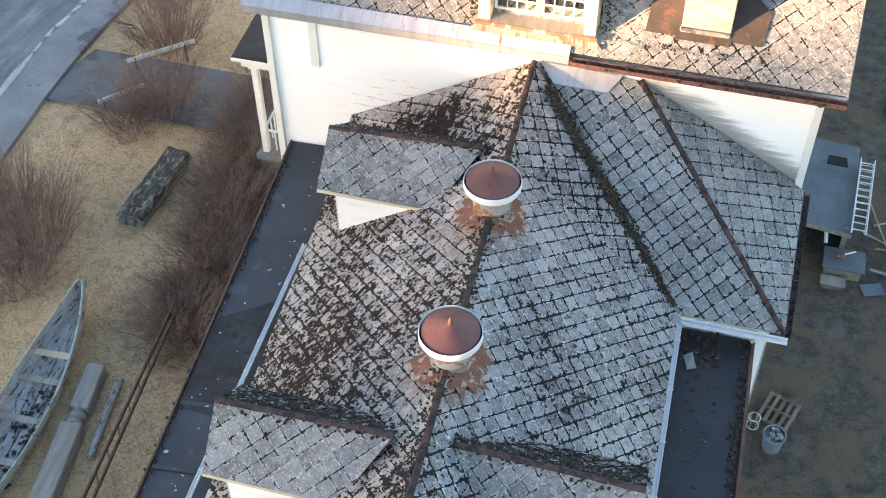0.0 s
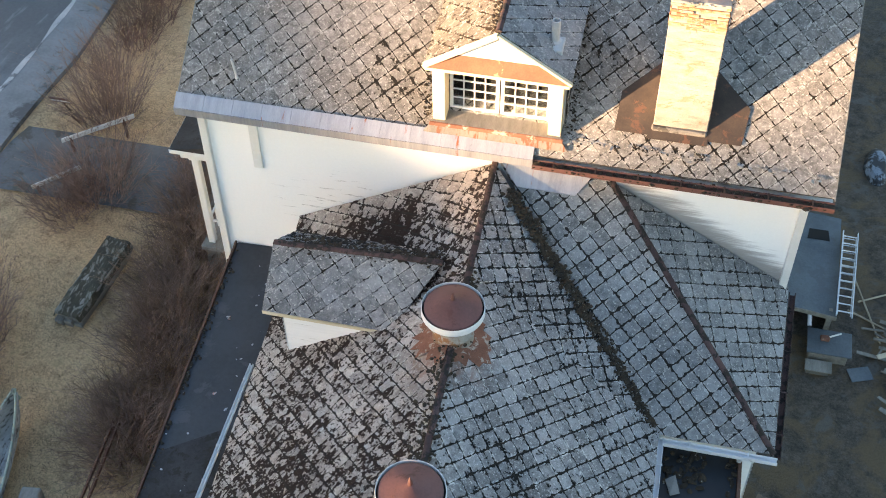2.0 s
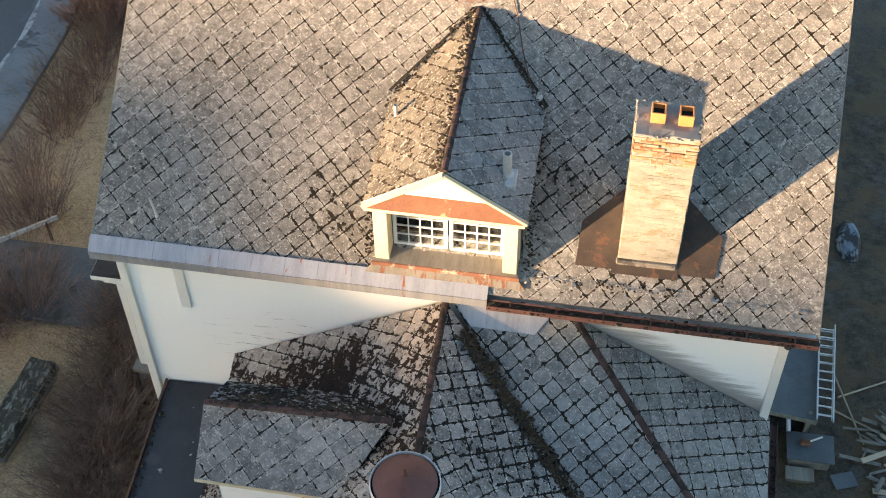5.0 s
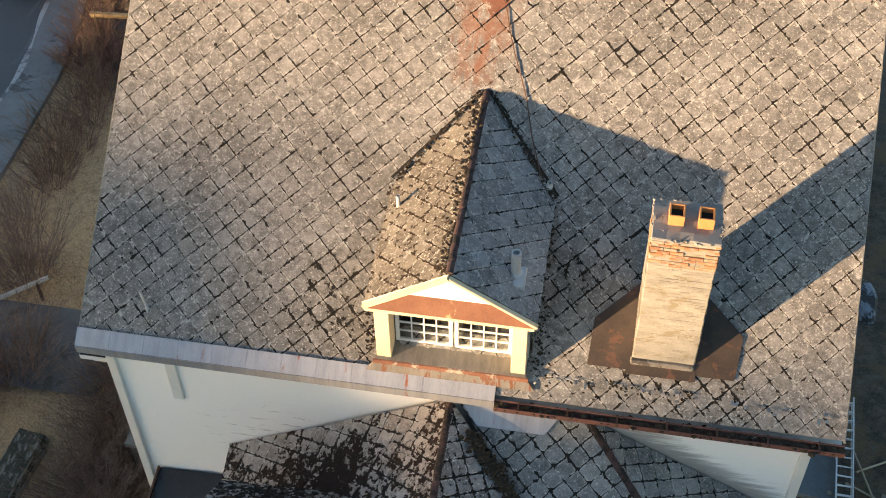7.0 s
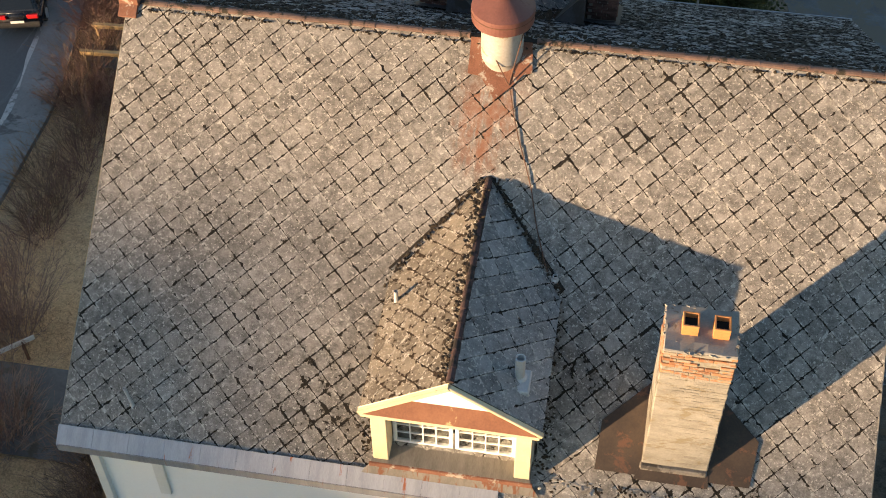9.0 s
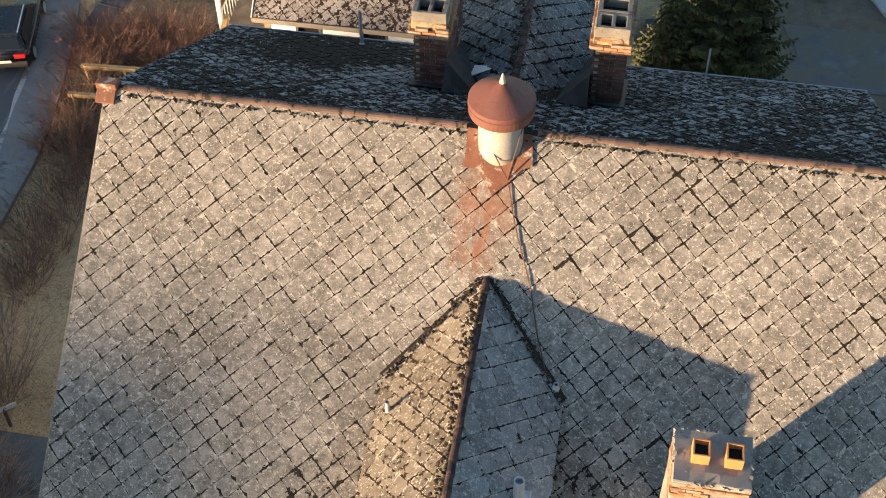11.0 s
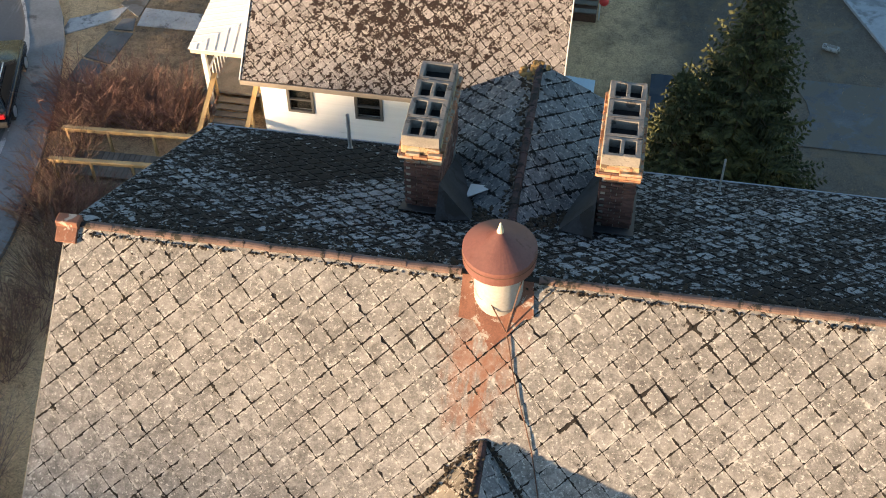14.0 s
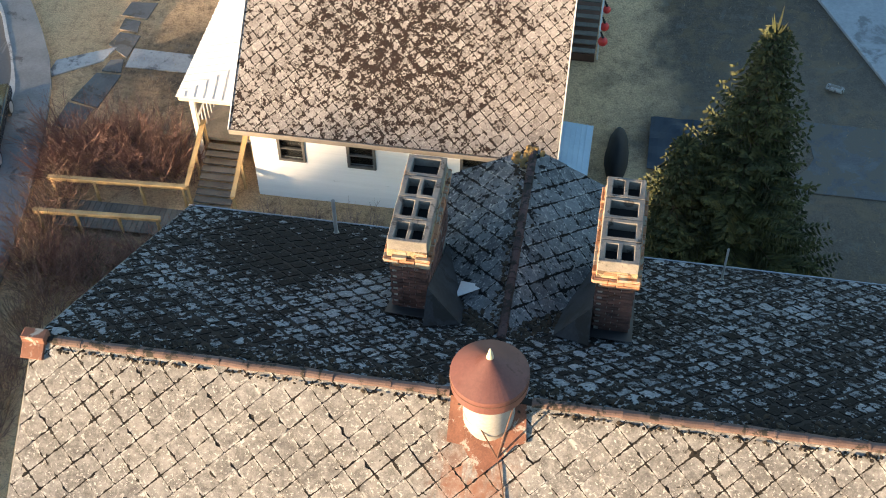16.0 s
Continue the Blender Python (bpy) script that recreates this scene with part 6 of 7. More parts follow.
def timbers():
    ob = thing("carved_timber", "thick squared grey timber with a carved middle", "timber", (-10.62, -7.6, gz(-10.6, -7.6)))
    ob.rotation_euler.z = radians(6.5)
    for a, b, w in ((-2.35, 0.1, 0.30), (0.62, 2.1, 0.26)):
        part("squared_length", box(bmesh.new(), -w, w, a, b, 0.03, 0.03 + 1.7 * w, 0.03), M_WOOD, ob)
    part("carved_length", lathe(bmesh.new(), [(0.16, 0), (0.24, 0.04), (0.25, 0.14), (0.17, 0.2), (0.22, 0.28), (0.24, 0.38), (0.16, 0.46), (0.2, 0.53)], 20), M_WOOD, ob, "turned and notched middle").matrix_basis = pose(0, 0.09, 0.26, -90, 0, 0)
    ob = thing("log", "thin pale barkless log lying in the grass", "log", (-10.02, -6.9, gz(-10, -6.9)))
    bm = bmesh.new()
    pts = [V(-0.14, 1.25, 0.13), V(-0.05, 0.5, 0.12), V(0.04, -0.4, 0.11), V(0.16, -1.3, 0.1)]
    for a, b in zip(pts, pts[1:]):
        tube(bm, a, b, 0.115, 0.105, 12)
    part("trunk", bm, surface("pale_log", (0.20, 0.18, 0.155), (0.38, 0.36, 0.33), 5, 0.9, bump=0.4, spot=(0.08, 0.05, 0.03), spot_scale=5, spot_at=0.58, stretch=(3, 1, 3)), ob)


timbers()


def steel_frame():
    ob = thing("steel_boom", "long rusty steel boom propped on an A-frame", "steel frame", (-9.2, -6.5, 0))
    part("boom", beam(beam(bmesh.new(), (-0.12, 3.0, 0.98), (-0.18, -3.3, 0.30), 0.05, 0.12), (0.02, 3.0, 0.98), (0.08, -3.3, 0.30), 0.05, 0.12), M_STEEL, ob)
    for k in range(9):
        f = (k + 0.5) / 9
        part("lacing", beam(bmesh.new(), (-0.13, 3 - 6.3 * f, 0.98 - 0.68 * f), (0.05, 3 - 6.3 * (f + 0.05), 0.98 - 0.68 * (f + 0.05)), 0.03, 0.03), M_STEEL, ob)
    for x, y in ((0.74, 2.45), (-0.3, 1.5), (0.15, 2.3)):
        part("leg", beam(bmesh.new(), (-0.05, 2.95, 1.0), (x, y, gz(-9.2 + x, -6.5 + y) - 0.03), 0.05, 0.05), M_STEEL, ob)
    part("boom_foot", box(bmesh.new(), -0.28, 0.18, -3.6, -3.2, 0.0, 0.35, 0.03), M_RUST, ob)


steel_frame()


def rail_barrier(x0, y0, x1, y1, z, label, broken=False):
    ob = thing("low_barrier", label, "barrier", (x0, y0, gz(x0, y0)))
    part("board", beam(bmesh.new(), (0, 0, z), (x1 - x0, y1 - y0, z + (0.25 if broken else 0)), 0.05, 0.17, 0.008), M_TRIM, ob)
    for f in (0.12, 0.85):
        part("post", beam(bmesh.new(), ((x1 - x0) * f, (y1 - y0) * f, -0.1), ((x1 - x0) * f, (y1 - y0) * f, z + 0.02), 0.07, 0.07), M_STEEL, ob)


rail_barrier(-15.35, 6.58, -13.5, 8.2, 0.72, "peeling white board barrier on two posts")
rail_barrier(-15.5, 4.55, -14.2, 5.5, 0.45, "low white board rail among the shrubs", True)
sign = thing("street_sign", "small red and white tilted sign on a post", "sign", (-16.3, 9.0, gz(-16.3, 9)))
part("plate", box(bmesh.new(), -0.35, 0.35, -0.02, 0.02, 0.75, 1.15, 0.01, Matrix.Rotation(0.5, 4, "X")), M_RUSTCAP, sign)
part("stripe", box(bmesh.new(), -0.33, 0.33, -0.026, -0.021, 0.88, 1.0, 0, Matrix.Rotation(0.5, 4, "X")), M_TRIM, sign)
part("post", tube(bmesh.new(), (0, 0.0, -0.1), (0, -0.42, 0.8), 0.03), M_STEEL, sign)

# ---- yard on the east side ----
def shed():
    ob = thing("shed", "low shed with a sagging blue-grey felt roof", "shed")
    bm = prism(bmesh.new(), [(6.9, 3.95, 1.42), (9.06, 3.85, 1.22), (9.12, 7.6, 1.28), (6.9, 7.6, 1.48)], (0, 0, -0.09))
    part("felt_roof", bm, M_TARP, ob)
    for x in (7.55, 8.35):
        part("felt_seam", beam(bmesh.new(), (x, 3.9, 1.385 - (x - 6.9) * 0.092), (x + 0.02, 7.6, 1.445 - (x - 6.9) * 0.09), 0.07, 0.02), M_TAR2, ob)
    # no opening: the hole's dark inside is a black patch on the felt
    part("hole", prism(bmesh.new(), [(8.15, 6.55, 1.36), (8.8, 6.6, 1.30), (8.75, 7.0, 1.31), (8.2, 6.95, 1.365)], (0, 0, 0.006)), M_SOOT_DARK, ob, "black patch standing in for a rotten hole in the felt")
    for a in ((8.98, 4.2, 9.04, 7.5), (6.95, 7.45, 8.98, 7.5)):
        part("wall", box(bmesh.new(), a[0], a[2], a[1], a[3], -0.4, 1.2), M_WOOD, ob)
    for x in (7.0, 8.9):
        part("post", box(bmesh.new(), x - 0.05, x + 0.05, 4.0, 4.1, -0.2, 1.25), M_WOOD, ob)
    part("fascia", beam(bmesh.new(), (6.9, 3.93, 1.34), (9.06, 3.83, 1.14), 0.03, 0.14), M_WOOD, ob)
    part("gutter_end", tube(bmesh.new(), (8.35, 3.95, 1.12), (8.38, 3.6, 0.95), 0.06), M_ALU, ob, "bright metal pipe end")


shed()


def ladder():
    ob = thing("ladder", "aluminium extension ladder lying on the shed roof edge", "ladder", (9.22, 3.75, 1.36))
    ob.rotation_euler = Euler((radians(1.0), 0, radians(-2.5)))
    for x in (-0.21, 0.21):
        part("rail", box(bmesh.new(), x - 0.015, x + 0.015, 0, 3.2, 0, 0.07, 0.004), M_ALU, ob)
        part("rail", box(bmesh.new(), x * 0.86 - 0.012, x * 0.86 + 0.012, 0.1, 3.1, -0.07, -0.01, 0.004), M_ALU, ob)
    for k in range(11):
        part("rung", tube(bmesh.new(), (-0.21, 0.16 + 0.285 * k, 0.035), (0.21, 0.16 + 0.285 * k, 0.035), 0.018, seg=8), M_ALU, ob)
        part("rung", tube(bmesh.new(), (-0.18, 0.24 + 0.275 * k, -0.04), (0.18, 0.24 + 0.275 * k, -0.04), 0.016, seg=8), M_ALU, ob)


ladder()
crate = thing("bench_box", "low box with a blue-grey board lid", "box")
part("lid", box(bmesh.new(), 8.42, 9.64, 3.08, 3.96, 0.42, 0.47, 0.01), M_TARP, crate)
part("body", box(bmesh.new(), 8.5, 9.55, 3.15, 3.9, gz(9, 3.5), 0.42, 0.01), M_WOOD, crate)
stool = thing("low_shelf", "small low wooden step beside the box", "step")
part("top", box(bmesh.new(), 8.42, 9.15, 2.62, 3.02, 0.20, 0.24, 0.01), M_WOOD, stool)
part("side", box(bmesh.new(), 8.48, 9.08, 2.68, 2.98, gz(8.8, 2.8), 0.20), M_DECKWOOD, stool)
tool = thing("hand_grinder", "rusty tool with a pale handle on the box lid", "tool", (8.9, 3.6, 0.49))
part("head", box(bmesh.new(), -0.14, 0.12, -0.09, 0.09, -0.02, 0.10, 0.03), M_RUST, tool)
part("handle", tube(bmesh.new(), (0.08, 0.03, 0.06), (0.42, 0.2, 0.10), 0.025), M_TRIM, tool)
sheet = thing("loose_board", "blue-grey board lying in the yard", "board", (9.95, 2.9, gz(10, 2.9) + 0.03))
part("sheet", box(bmesh.new(), -0.32, 0.32, -0.22, 0.22, 0, 0.025, 0.004), M_TARP, sheet)
sheet.rotation_euler = Euler((0.05, 0.06, 0.4))


def scrap_wood():
    rnd = random.Random(21)
    for k in range(64):
        f = rnd.random()
        x, y = 10.3 + 2.1 * rnd.random() ** 0.8, 1.6 + 3.4 * rnd.random()
        ob = thing("scrap_board", "broken board in a heap of scrap wood", "board", (x, y, gz(x, y) + 0.05 + 0.22 * rnd.random()), group="scrap wood heap")
        length, w = rnd.uniform(0.25, 1.2), rnd.uniform(0.05, 0.15)
        part("plank", box(bmesh.new(), -length / 2, length / 2, -w / 2, w / 2, -0.014, 0.014, 0.003), M_WOODPALE if rnd.random() < 0.12 else (M_WOOD if rnd.random() < 0.6 else M_DECKWOOD), ob)
        ob.rotation_euler = Euler((rnd.uniform(-0.2, 0.2), rnd.uniform(-0.2, 0.2), rnd.uniform(-0.9, 0.5) if rnd.random() < 0.7 else rnd.uniform(0, 3.1)))
    for a, b in (((9.75, 6.4), (10.5, 4.1)), ((9.9, 5.6), (11.6, 6.6)), ((10.8, 0.8), (11.6, -0.3)), ((9.6, 5.2), (10.8, 4.6))):
        ob = thing("pole", "thin pale pole lying on the ground", "pole", group="scrap wood heap")
        part("shaft", tube(bmesh.new(), (*a, gz(*a) + 0.25 if a[1] > 6 else gz(*a) + 0.05), (*b, gz(*b) + 0.05), 0.03, 0.025, 8), M_WOODPALE, ob)


scrap_wood()


def pallet():
    ob = thing("pallet", "brown weathered wooden pallet tilted on the ground", "pallet", (7.66, -2.2, gz(7.6, -2.2) + 0.07))
    ob.rotation_euler = Euler((0.02, -0.05, radians(-20)))
    for k in range(5):
        x = -0.40 + 0.2 * k
        part("slat", box(bmesh.new(), x - 0.05, x + 0.05, -0.5, 0.5, 0.09, 0.112, 0.003), M_PALLET, ob)
    for k in range(3):
        y = -0.45 + 0.45 * k
        part("bearer", box(bmesh.new(), -0.46, 0.46, y - 0.04, y + 0.04, -0.03, 0.088, 0.004), M_PALLET, ob)


pallet()


def drum():
    ob = thing("metal_bucket", "blue-grey metal tub filled with stones", "tub", (7.56, -3.32, gz(7.56, -3.3)))
    part("shell", lathe(bmesh.new(), [(0.22, 0), (0.24, 0.02), (0.29, 0.58), (0.31, 0.6), (0.31, 0.63), (0.28, 0.63), (0.275, 0.5), (0, 0.5)], 28), M_DRUM, ob)
    rnd = random.Random(5)
    for k in range(16):
        a, r = rnd.random() * 6.3, 0.22 * rnd.random() ** 0.5
        bm = bmesh.new()
        bmesh.ops.create_icosphere(bm, subdivisions=1, radius=0.065)
        for v in bm.verts:
            v.co *= 1 + 0.25 * noise.noise(v.co * 20 + V(k, 0, 0))
        st = tagged(part("stone", bm, M_STONE), "fist-sized grey stone in the tub", "stone", group="stones in the tub")
        st.location = (7.56 + r * math.cos(a), -3.32 + r * math.sin(a), gz(7.56, -3.3) + 0.55 + 0.03 * rnd.random())


drum()
reel = thing("cable_reel", "white wire reel standing by the annex wall", "reel", (7.02, -2.75, gz(7, -2.7)))
for z in (0.05, 0.42):
    part("wheel", lathe(bmesh.new(), [(0.16, z), (0.17, z + 0.02), (0.15, z + 0.04), (0.14, z + 0.02), (0.16, z)], 20), M_PIPE, reel)
for k in range(6):
    a = k * math.pi / 3
    part("spoke", tube(bmesh.new(), (0.15 * math.cos(a), 0.15 * math.sin(a), 0.05), (0.15 * math.cos(a), 0.15 * math.sin(a), 0.45), 0.012, seg=6), M_PIPE, reel)
skiff = thing("upturned_dinghy", "small upturned dinghy with flaking blue-grey paint", "boat", (10.62, 12.2, gz(10.6, 12.2)))
bm = bmesh.new()
bmesh.ops.create_uvsphere(bm, u_segments=20, v_segments=10, radius=1)
bmesh.ops.delete(bm, geom=[v for v in bm.verts if v.co.z < -0.05], context="VERTS")
for v in bm.verts:
    v.co = V(v.co.x * 0.40, v.co.y * 0.98, min(v.co.z, 0.75) * 0.45)
bmesh.ops.solidify(bm, geom=bm.faces[:], thickness=0.02)
part("hull", bm, surface("flaking_blue_paint", (0.10, 0.12, 0.15), (0.22, 0.26, 0.31), 4, 0.6, bump=0.3, spot=(0.015, 0.015, 0.017), spot_scale=1.6, spot_at=0.50), skiff)
kayak = thing("leaning_board", "red and teal painted board leaning against the wall", "board", (7.12, -1.6, gz(7, -1.6)))
bm = bmesh.new()
prism(bm, [(0.18 * math.cos(a) * (1 if abs(math.cos(a)) < 0.99 else 1), 0.28 + 0.0 * a, 1.2 + (1.0 if math.sin(a) > 0 else 0.9) * math.sin(a)) for a in (2 * math.pi * k / 18 for k in range(18))], (0, 0.05, 0))
part("blade", bm, surface("red_teal_paint", (0.30, 0.09, 0.07), (0.38, 0.13, 0.10), 3, 0.6, bump=0.1, spot=(0.08, 0.20, 0.20), spot_scale=0.7, spot_at=0.55), kayak).matrix_basis = pose(-0.05, 0, 0, 0, -14, 90)

# ---- the neighbour's house and the back yard ----
NB_Y, NB_Z, NB_X0, NB_X1, NB_RY = 25.25, 1.12, -11.42, -0.35, 31.6
NB_RZ = NB_Z + 0.79 * (NB_RY - NB_Y)


def neighbour():
    ob = thing("neighbour_house", "single-storey white house under a mossy tiled roof", "house")
    slope(ob, "front_roof", [(NB_X0, NB_Y, NB_Z), (NB_X1, NB_Y, NB_Z), (NB_X1, NB_RY, NB_RZ), (NB_X0, NB_RY, NB_RZ)], M_TILE_FAR, "worn", 280, (-5.5, 27, 2.5), label="pinkish grey tiles with patches of brown moss", seed=81)
    slope(ob, "rear_roof", [(NB_X0, NB_RY, NB_RZ), (NB_X1, NB_RY, NB_RZ), (NB_X1, NB_RY + 6.3, NB_Z), (NB_X0, NB_RY + 6.3, NB_Z)], M_TILE_FAR, "worn", 0, seed=82)
    part("fascia", box(bmesh.new(), NB_X0, NB_X1, NB_Y - 0.05, NB_Y, NB_Z - 0.22, NB_Z - 0.02, 0.006), surface("tan_eave_board", (0.19, 0.165, 0.135), (0.28, 0.245, 0.20), 4, 0.8, bump=0.3), ob)
    part("soffit", box(bmesh.new(), NB_X0, NB_X1, NB_Y, 25.62, NB_Z - 0.24, NB_Z - 0.2), M_TRIM, ob)
    x0, x1, y0, y1 = -10.85, -0.85, 25.6, 37.4
    wins = [(-9.86, -9.02), (-7.44, -6.56), (-3.55, -2.7)]
    cut = sorted([x0, x1, *[v for w in wins for v in w]])
    for a, b in zip(cut, cut[1:]):
        if (a, b) not in wins:
            clad(ob, "front_wall", [(a, y0, -2.6), (b, y0, -2.6), (b, y0, 0.95), (a, y0, 0.95)], (0, -1, 0), board=0.13)
    for a, b in wins:
        clad(ob, "front_wall", [(a, y0, -2.6), (b, y0, -2.6), (b, y0, -0.36), (a, y0, -0.36)], (0, -1, 0), board=0.13)
        clad(ob, "front_wall", [(a, y0, 0.66), (b, y0, 0.66), (b, y0, 0.95), (a, y0, 0.95)], (0, -1, 0), board=0.13)
        bm = bmesh.new()
        for q in ((a - 0.06, b + 0.06, -0.44, -0.34), (a - 0.06, b + 0.06, 0.62, 0.72), (a - 0.06, a + 0.04, -0.34, 0.62), (b - 0.04, b + 0.06, -0.34, 0.62), (a + 0.04, b - 0.04, 0.12, 0.17)):
            box(bm, q[0], q[1], y0 - 0.05, y0 + 0.06, q[2], q[3], 0.006)
        win = part("window", bm, surface("taupe_window_frame", (0.095, 0.088, 0.080), (0.14, 0.13, 0.12), 4, 0.7, bump=0.1), ob, "taupe sash window")
        part("pane", box(bmesh.new(), a + 0.03, b - 0.03, y0 + 0.02, y0 + 0.028, -0.36, 0.64), M_GLASS, win).visible_shadow = False
        # black panel painted as the unlit room behind the glass
        part("room_dark_back", box(bmesh.new(), a - 0.3, b + 0.3, y0 + 0.12, y0 + 0.14, -0.5, 0.8), M_SOOT_DARK, win)
    for x, o in ((x0, -1), (x1, 1)):
        clad(ob, "gable_wall", [(x, y0 + 0.1, -2.6), (x, y1, -2.6), (x, y1, 1.0), (x, NB_RY, NB_RZ - 0.25), (x, y0 + 0.1, 1.0)], (o, 0, 0), board=0.13)
    clad(ob, "rear_wall", [(x0, y1, -2.6), (x1, y1, -2.6), (x1, y1, 1.0), (x0, y1, 1.0)], (0, 1, 0), board=0.13)
    for x in (NB_X0, NB_X1):
        part("barge_board", beam(bmesh.new(), (x, NB_Y, NB_Z - 0.06), (x, NB_RY, NB_RZ - 0.06), 0.035, 0.2), M_TRIM, ob)


neighbour()


def side_porch():
    ob = thing("side_porch", "open side porch with a white sheet metal roof", "porch")
    a, b, y0, y1, z = -13.68, -11.2, 26.55, 38, 1.08
    roof = part("metal_roof", prism(bmesh.new(), [(a, y0, z), (-11.2, y0 + 1.7, 1.75), (-11.2, y1, 1.75), (a, y1, z)], (0, 0, 0.03)), M_WHITEMETAL, ob, "white standing-seam sheet roof")
    end = part("metal_roof", prism(bmesh.new(), [(a, y0, z), (-11.25, y0, z), (-11.2, y0 + 1.7, 1.75)], (0, 0, 0.03)), M_WHITEMETAL, ob)
    for k in range(30):
        y = y0 + 0.3 + 0.38 * k
        f = min(1, (y - y0) / 1.7)
        part("seam", beam(bmesh.new(), (a, y, z + 0.04), (a + (b - a) * f, y, z + 0.67 * f + 0.04), 0.025, 0.03), M_WHITEMETAL, roof)
    for k in range(7):
        x = a + 0.3 + 0.33 * k
        f = (x - a) / (b - a)
        part("seam", beam(bmesh.new(), (x, y0, z + 0.04), (x, y0 + 1.7 * f, z + 0.67 * f + 0.04), 0.025, 0.03), M_WHITEMETAL, end)
    part("beam", box(box(bmesh.new(), a + 0.05, b, y0 + 0.05, y0 + 0.17, z - 0.2, z - 0.01), a + 0.05, a + 0.17, y0 + 0.17, y1, z - 0.2, z - 0.01), M_CREAM, ob)
    part("deck", box(bmesh.new(), a + 0.1, -10.9, y0 + 0.55, y1, -1.35, -1.22), M_DECKWOOD, ob, "grey plank deck")
    part("deck_skirt", box(bmesh.new(), a + 0.14, a + 0.2, y0 + 0.6, y1, -2.5, -1.35), M_DECKWOOD, ob)
    for y in (y0 + 0.35, y0 + 3.6, y0 + 7):
        part("post", box(bmesh.new(), a + 0.32, a + 0.48, y - 0.08, y + 0.08, -2.4, z - 0.2, 0.01), M_TRIM, ob)
    rail = part("railing", box(bmesh.new(), a + 0.37, a + 0.43, y0 + 0.5, y1, -0.30, -0.24), M_TRIM, ob)
    for k in range(34):
        y = y0 + 0.6 + 0.3 * k
        part("baluster", box(bmesh.new(), a + 0.385, a + 0.415, y - 0.02, y + 0.02, -1.2, -0.3), M_TRIM, rail)


side_porch()


def ramp():
    ob = thing("boardwalk", "grey plank boardwalk with yellowed wooden handrails", "boardwalk")
    for k in range(26):
        x = -18.2 + 0.2 * k
        part("plank", box(bmesh.new(), x, x + 0.185, 22.95, 24.2, gz(x, 23.5) + 0.15, gz(x, 23.5) + 0.19, 0.004), M_DECKWOOD, ob)
    for k in range(9):
        y = 24.3 + 0.29 * k
        part("stair_tread", box(bmesh.new(), -12.95, -11.6, y, y + 0.27, -2.1 + 0.095 * k, -2.05 + 0.095 * k, 0.005), M_DECKWOOD, ob)
    for k in range(8):
        part("plank", box(bmesh.new(), -13.0, -11.4, 22.6 + 0.2 * k, 22.785 + 0.2 * k, -2.12, -2.08, 0.004), M_DECKWOOD, ob)


def handrail(pts, posts, label="yellowed wooden handrail on square posts"):
    ob = thing("handrail", label, "handrail", group="boardwalk handrails")
    for a, b in zip(pts, pts[1:]):
        part("top_rail", beam(bmesh.new(), a, b, 0.17, 0.045, 0.006), M_WOODY, ob)
        part("side_rail", beam(bmesh.new(), V(*a) - V(0, 0, 0.12), V(*b) - V(0, 0, 0.12), 0.04, 0.14, 0.005), M_WOODY, ob)
        n = max(1, round((V(*b) - V(*a)).length / posts))
        for k in range(n + 1):
            p = V(*a).lerp(V(*b), min(max(k / n, 0.03), 0.97))
            part("post", box(bmesh.new(), p.x - 0.045, p.x + 0.045, p.y - 0.045, p.y + 0.045, gz(p.x, p.y) - 0.05, p.z - 0.02, 0.005), M_WOODY, ob)


ramp()
handrail([(-18.05, 24.28, -1.2), (-13.07, 24.54, -1.2), (-13.1, 27.14, -0.45)], 1.6)
handrail([(-17.95, 22.7, -1.22), (-13.5, 22.97, -1.22)], 1.5)
handrail([(-11.33, 24.26, -1.2), (-11.5, 27.3, -0.45)], 1.5)


def slab(pts, label, material=M_SLAB, name="flagstone"):
    bm = prism(bmesh.new(), [(x, y, gz(x, y) + 0.05) for x, y in pts], (0, 0, -0.15))
    tagged(part(name, bm, material), label, "paving slab", group="garden path")


slab([(-20.8, 30.4), (-18.9, 31.7), (-18.6, 32.6), (-20.75, 31.5)], "pale concrete path slab", M_KERBSTONE)
slab([(-17.9, 31.5), (-13.5, 31.6), (-13.5, 32.6), (-17.9, 32.6)], "pale concrete path slab", M_KERBSTONE)
for pts in ([(-19.5, 27.9), (-18.5, 27.8), (-18.3, 29.0), (-19.4, 29.2)], [(-19.35, 29.35), (-18.2, 29.1), (-17.9, 31.0), (-18.9, 31.0)], [(-18.75, 31.15), (-17.95, 31.15), (-18.1, 31.9), (-18.6, 31.8)], [(-19.0, 32.7), (-18.0, 32.0), (-17.9, 33.4), (-18.8, 33.5)], [(-18.9, 33.7), (-18.1, 33.6), (-18.2, 34.3), (-18.9, 34.4)], [(-19.1, 34.6), (-18.0, 34.5), (-17.9, 35.6), (-19.0, 35.5)], [(-18.8, 35.8), (-17.9, 35.8), (-17.8, 38), (-18.7, 38)]):
    slab(pts, "dark irregular flagstone set in the grass")

lean = thing("metal_lean_to", "small lean-to with a pale blue ribbed metal roof", "lean-to")
sheet = part("sheet_roof", prism(bmesh.new(), [(-0.6, 26.0, -0.35), (0.62, 26.0, -0.45), (0.62, 28.9, -0.45), (-0.6, 28.9, -0.35)], (0, 0, 0.02)), M_BLUEMETAL, lean)
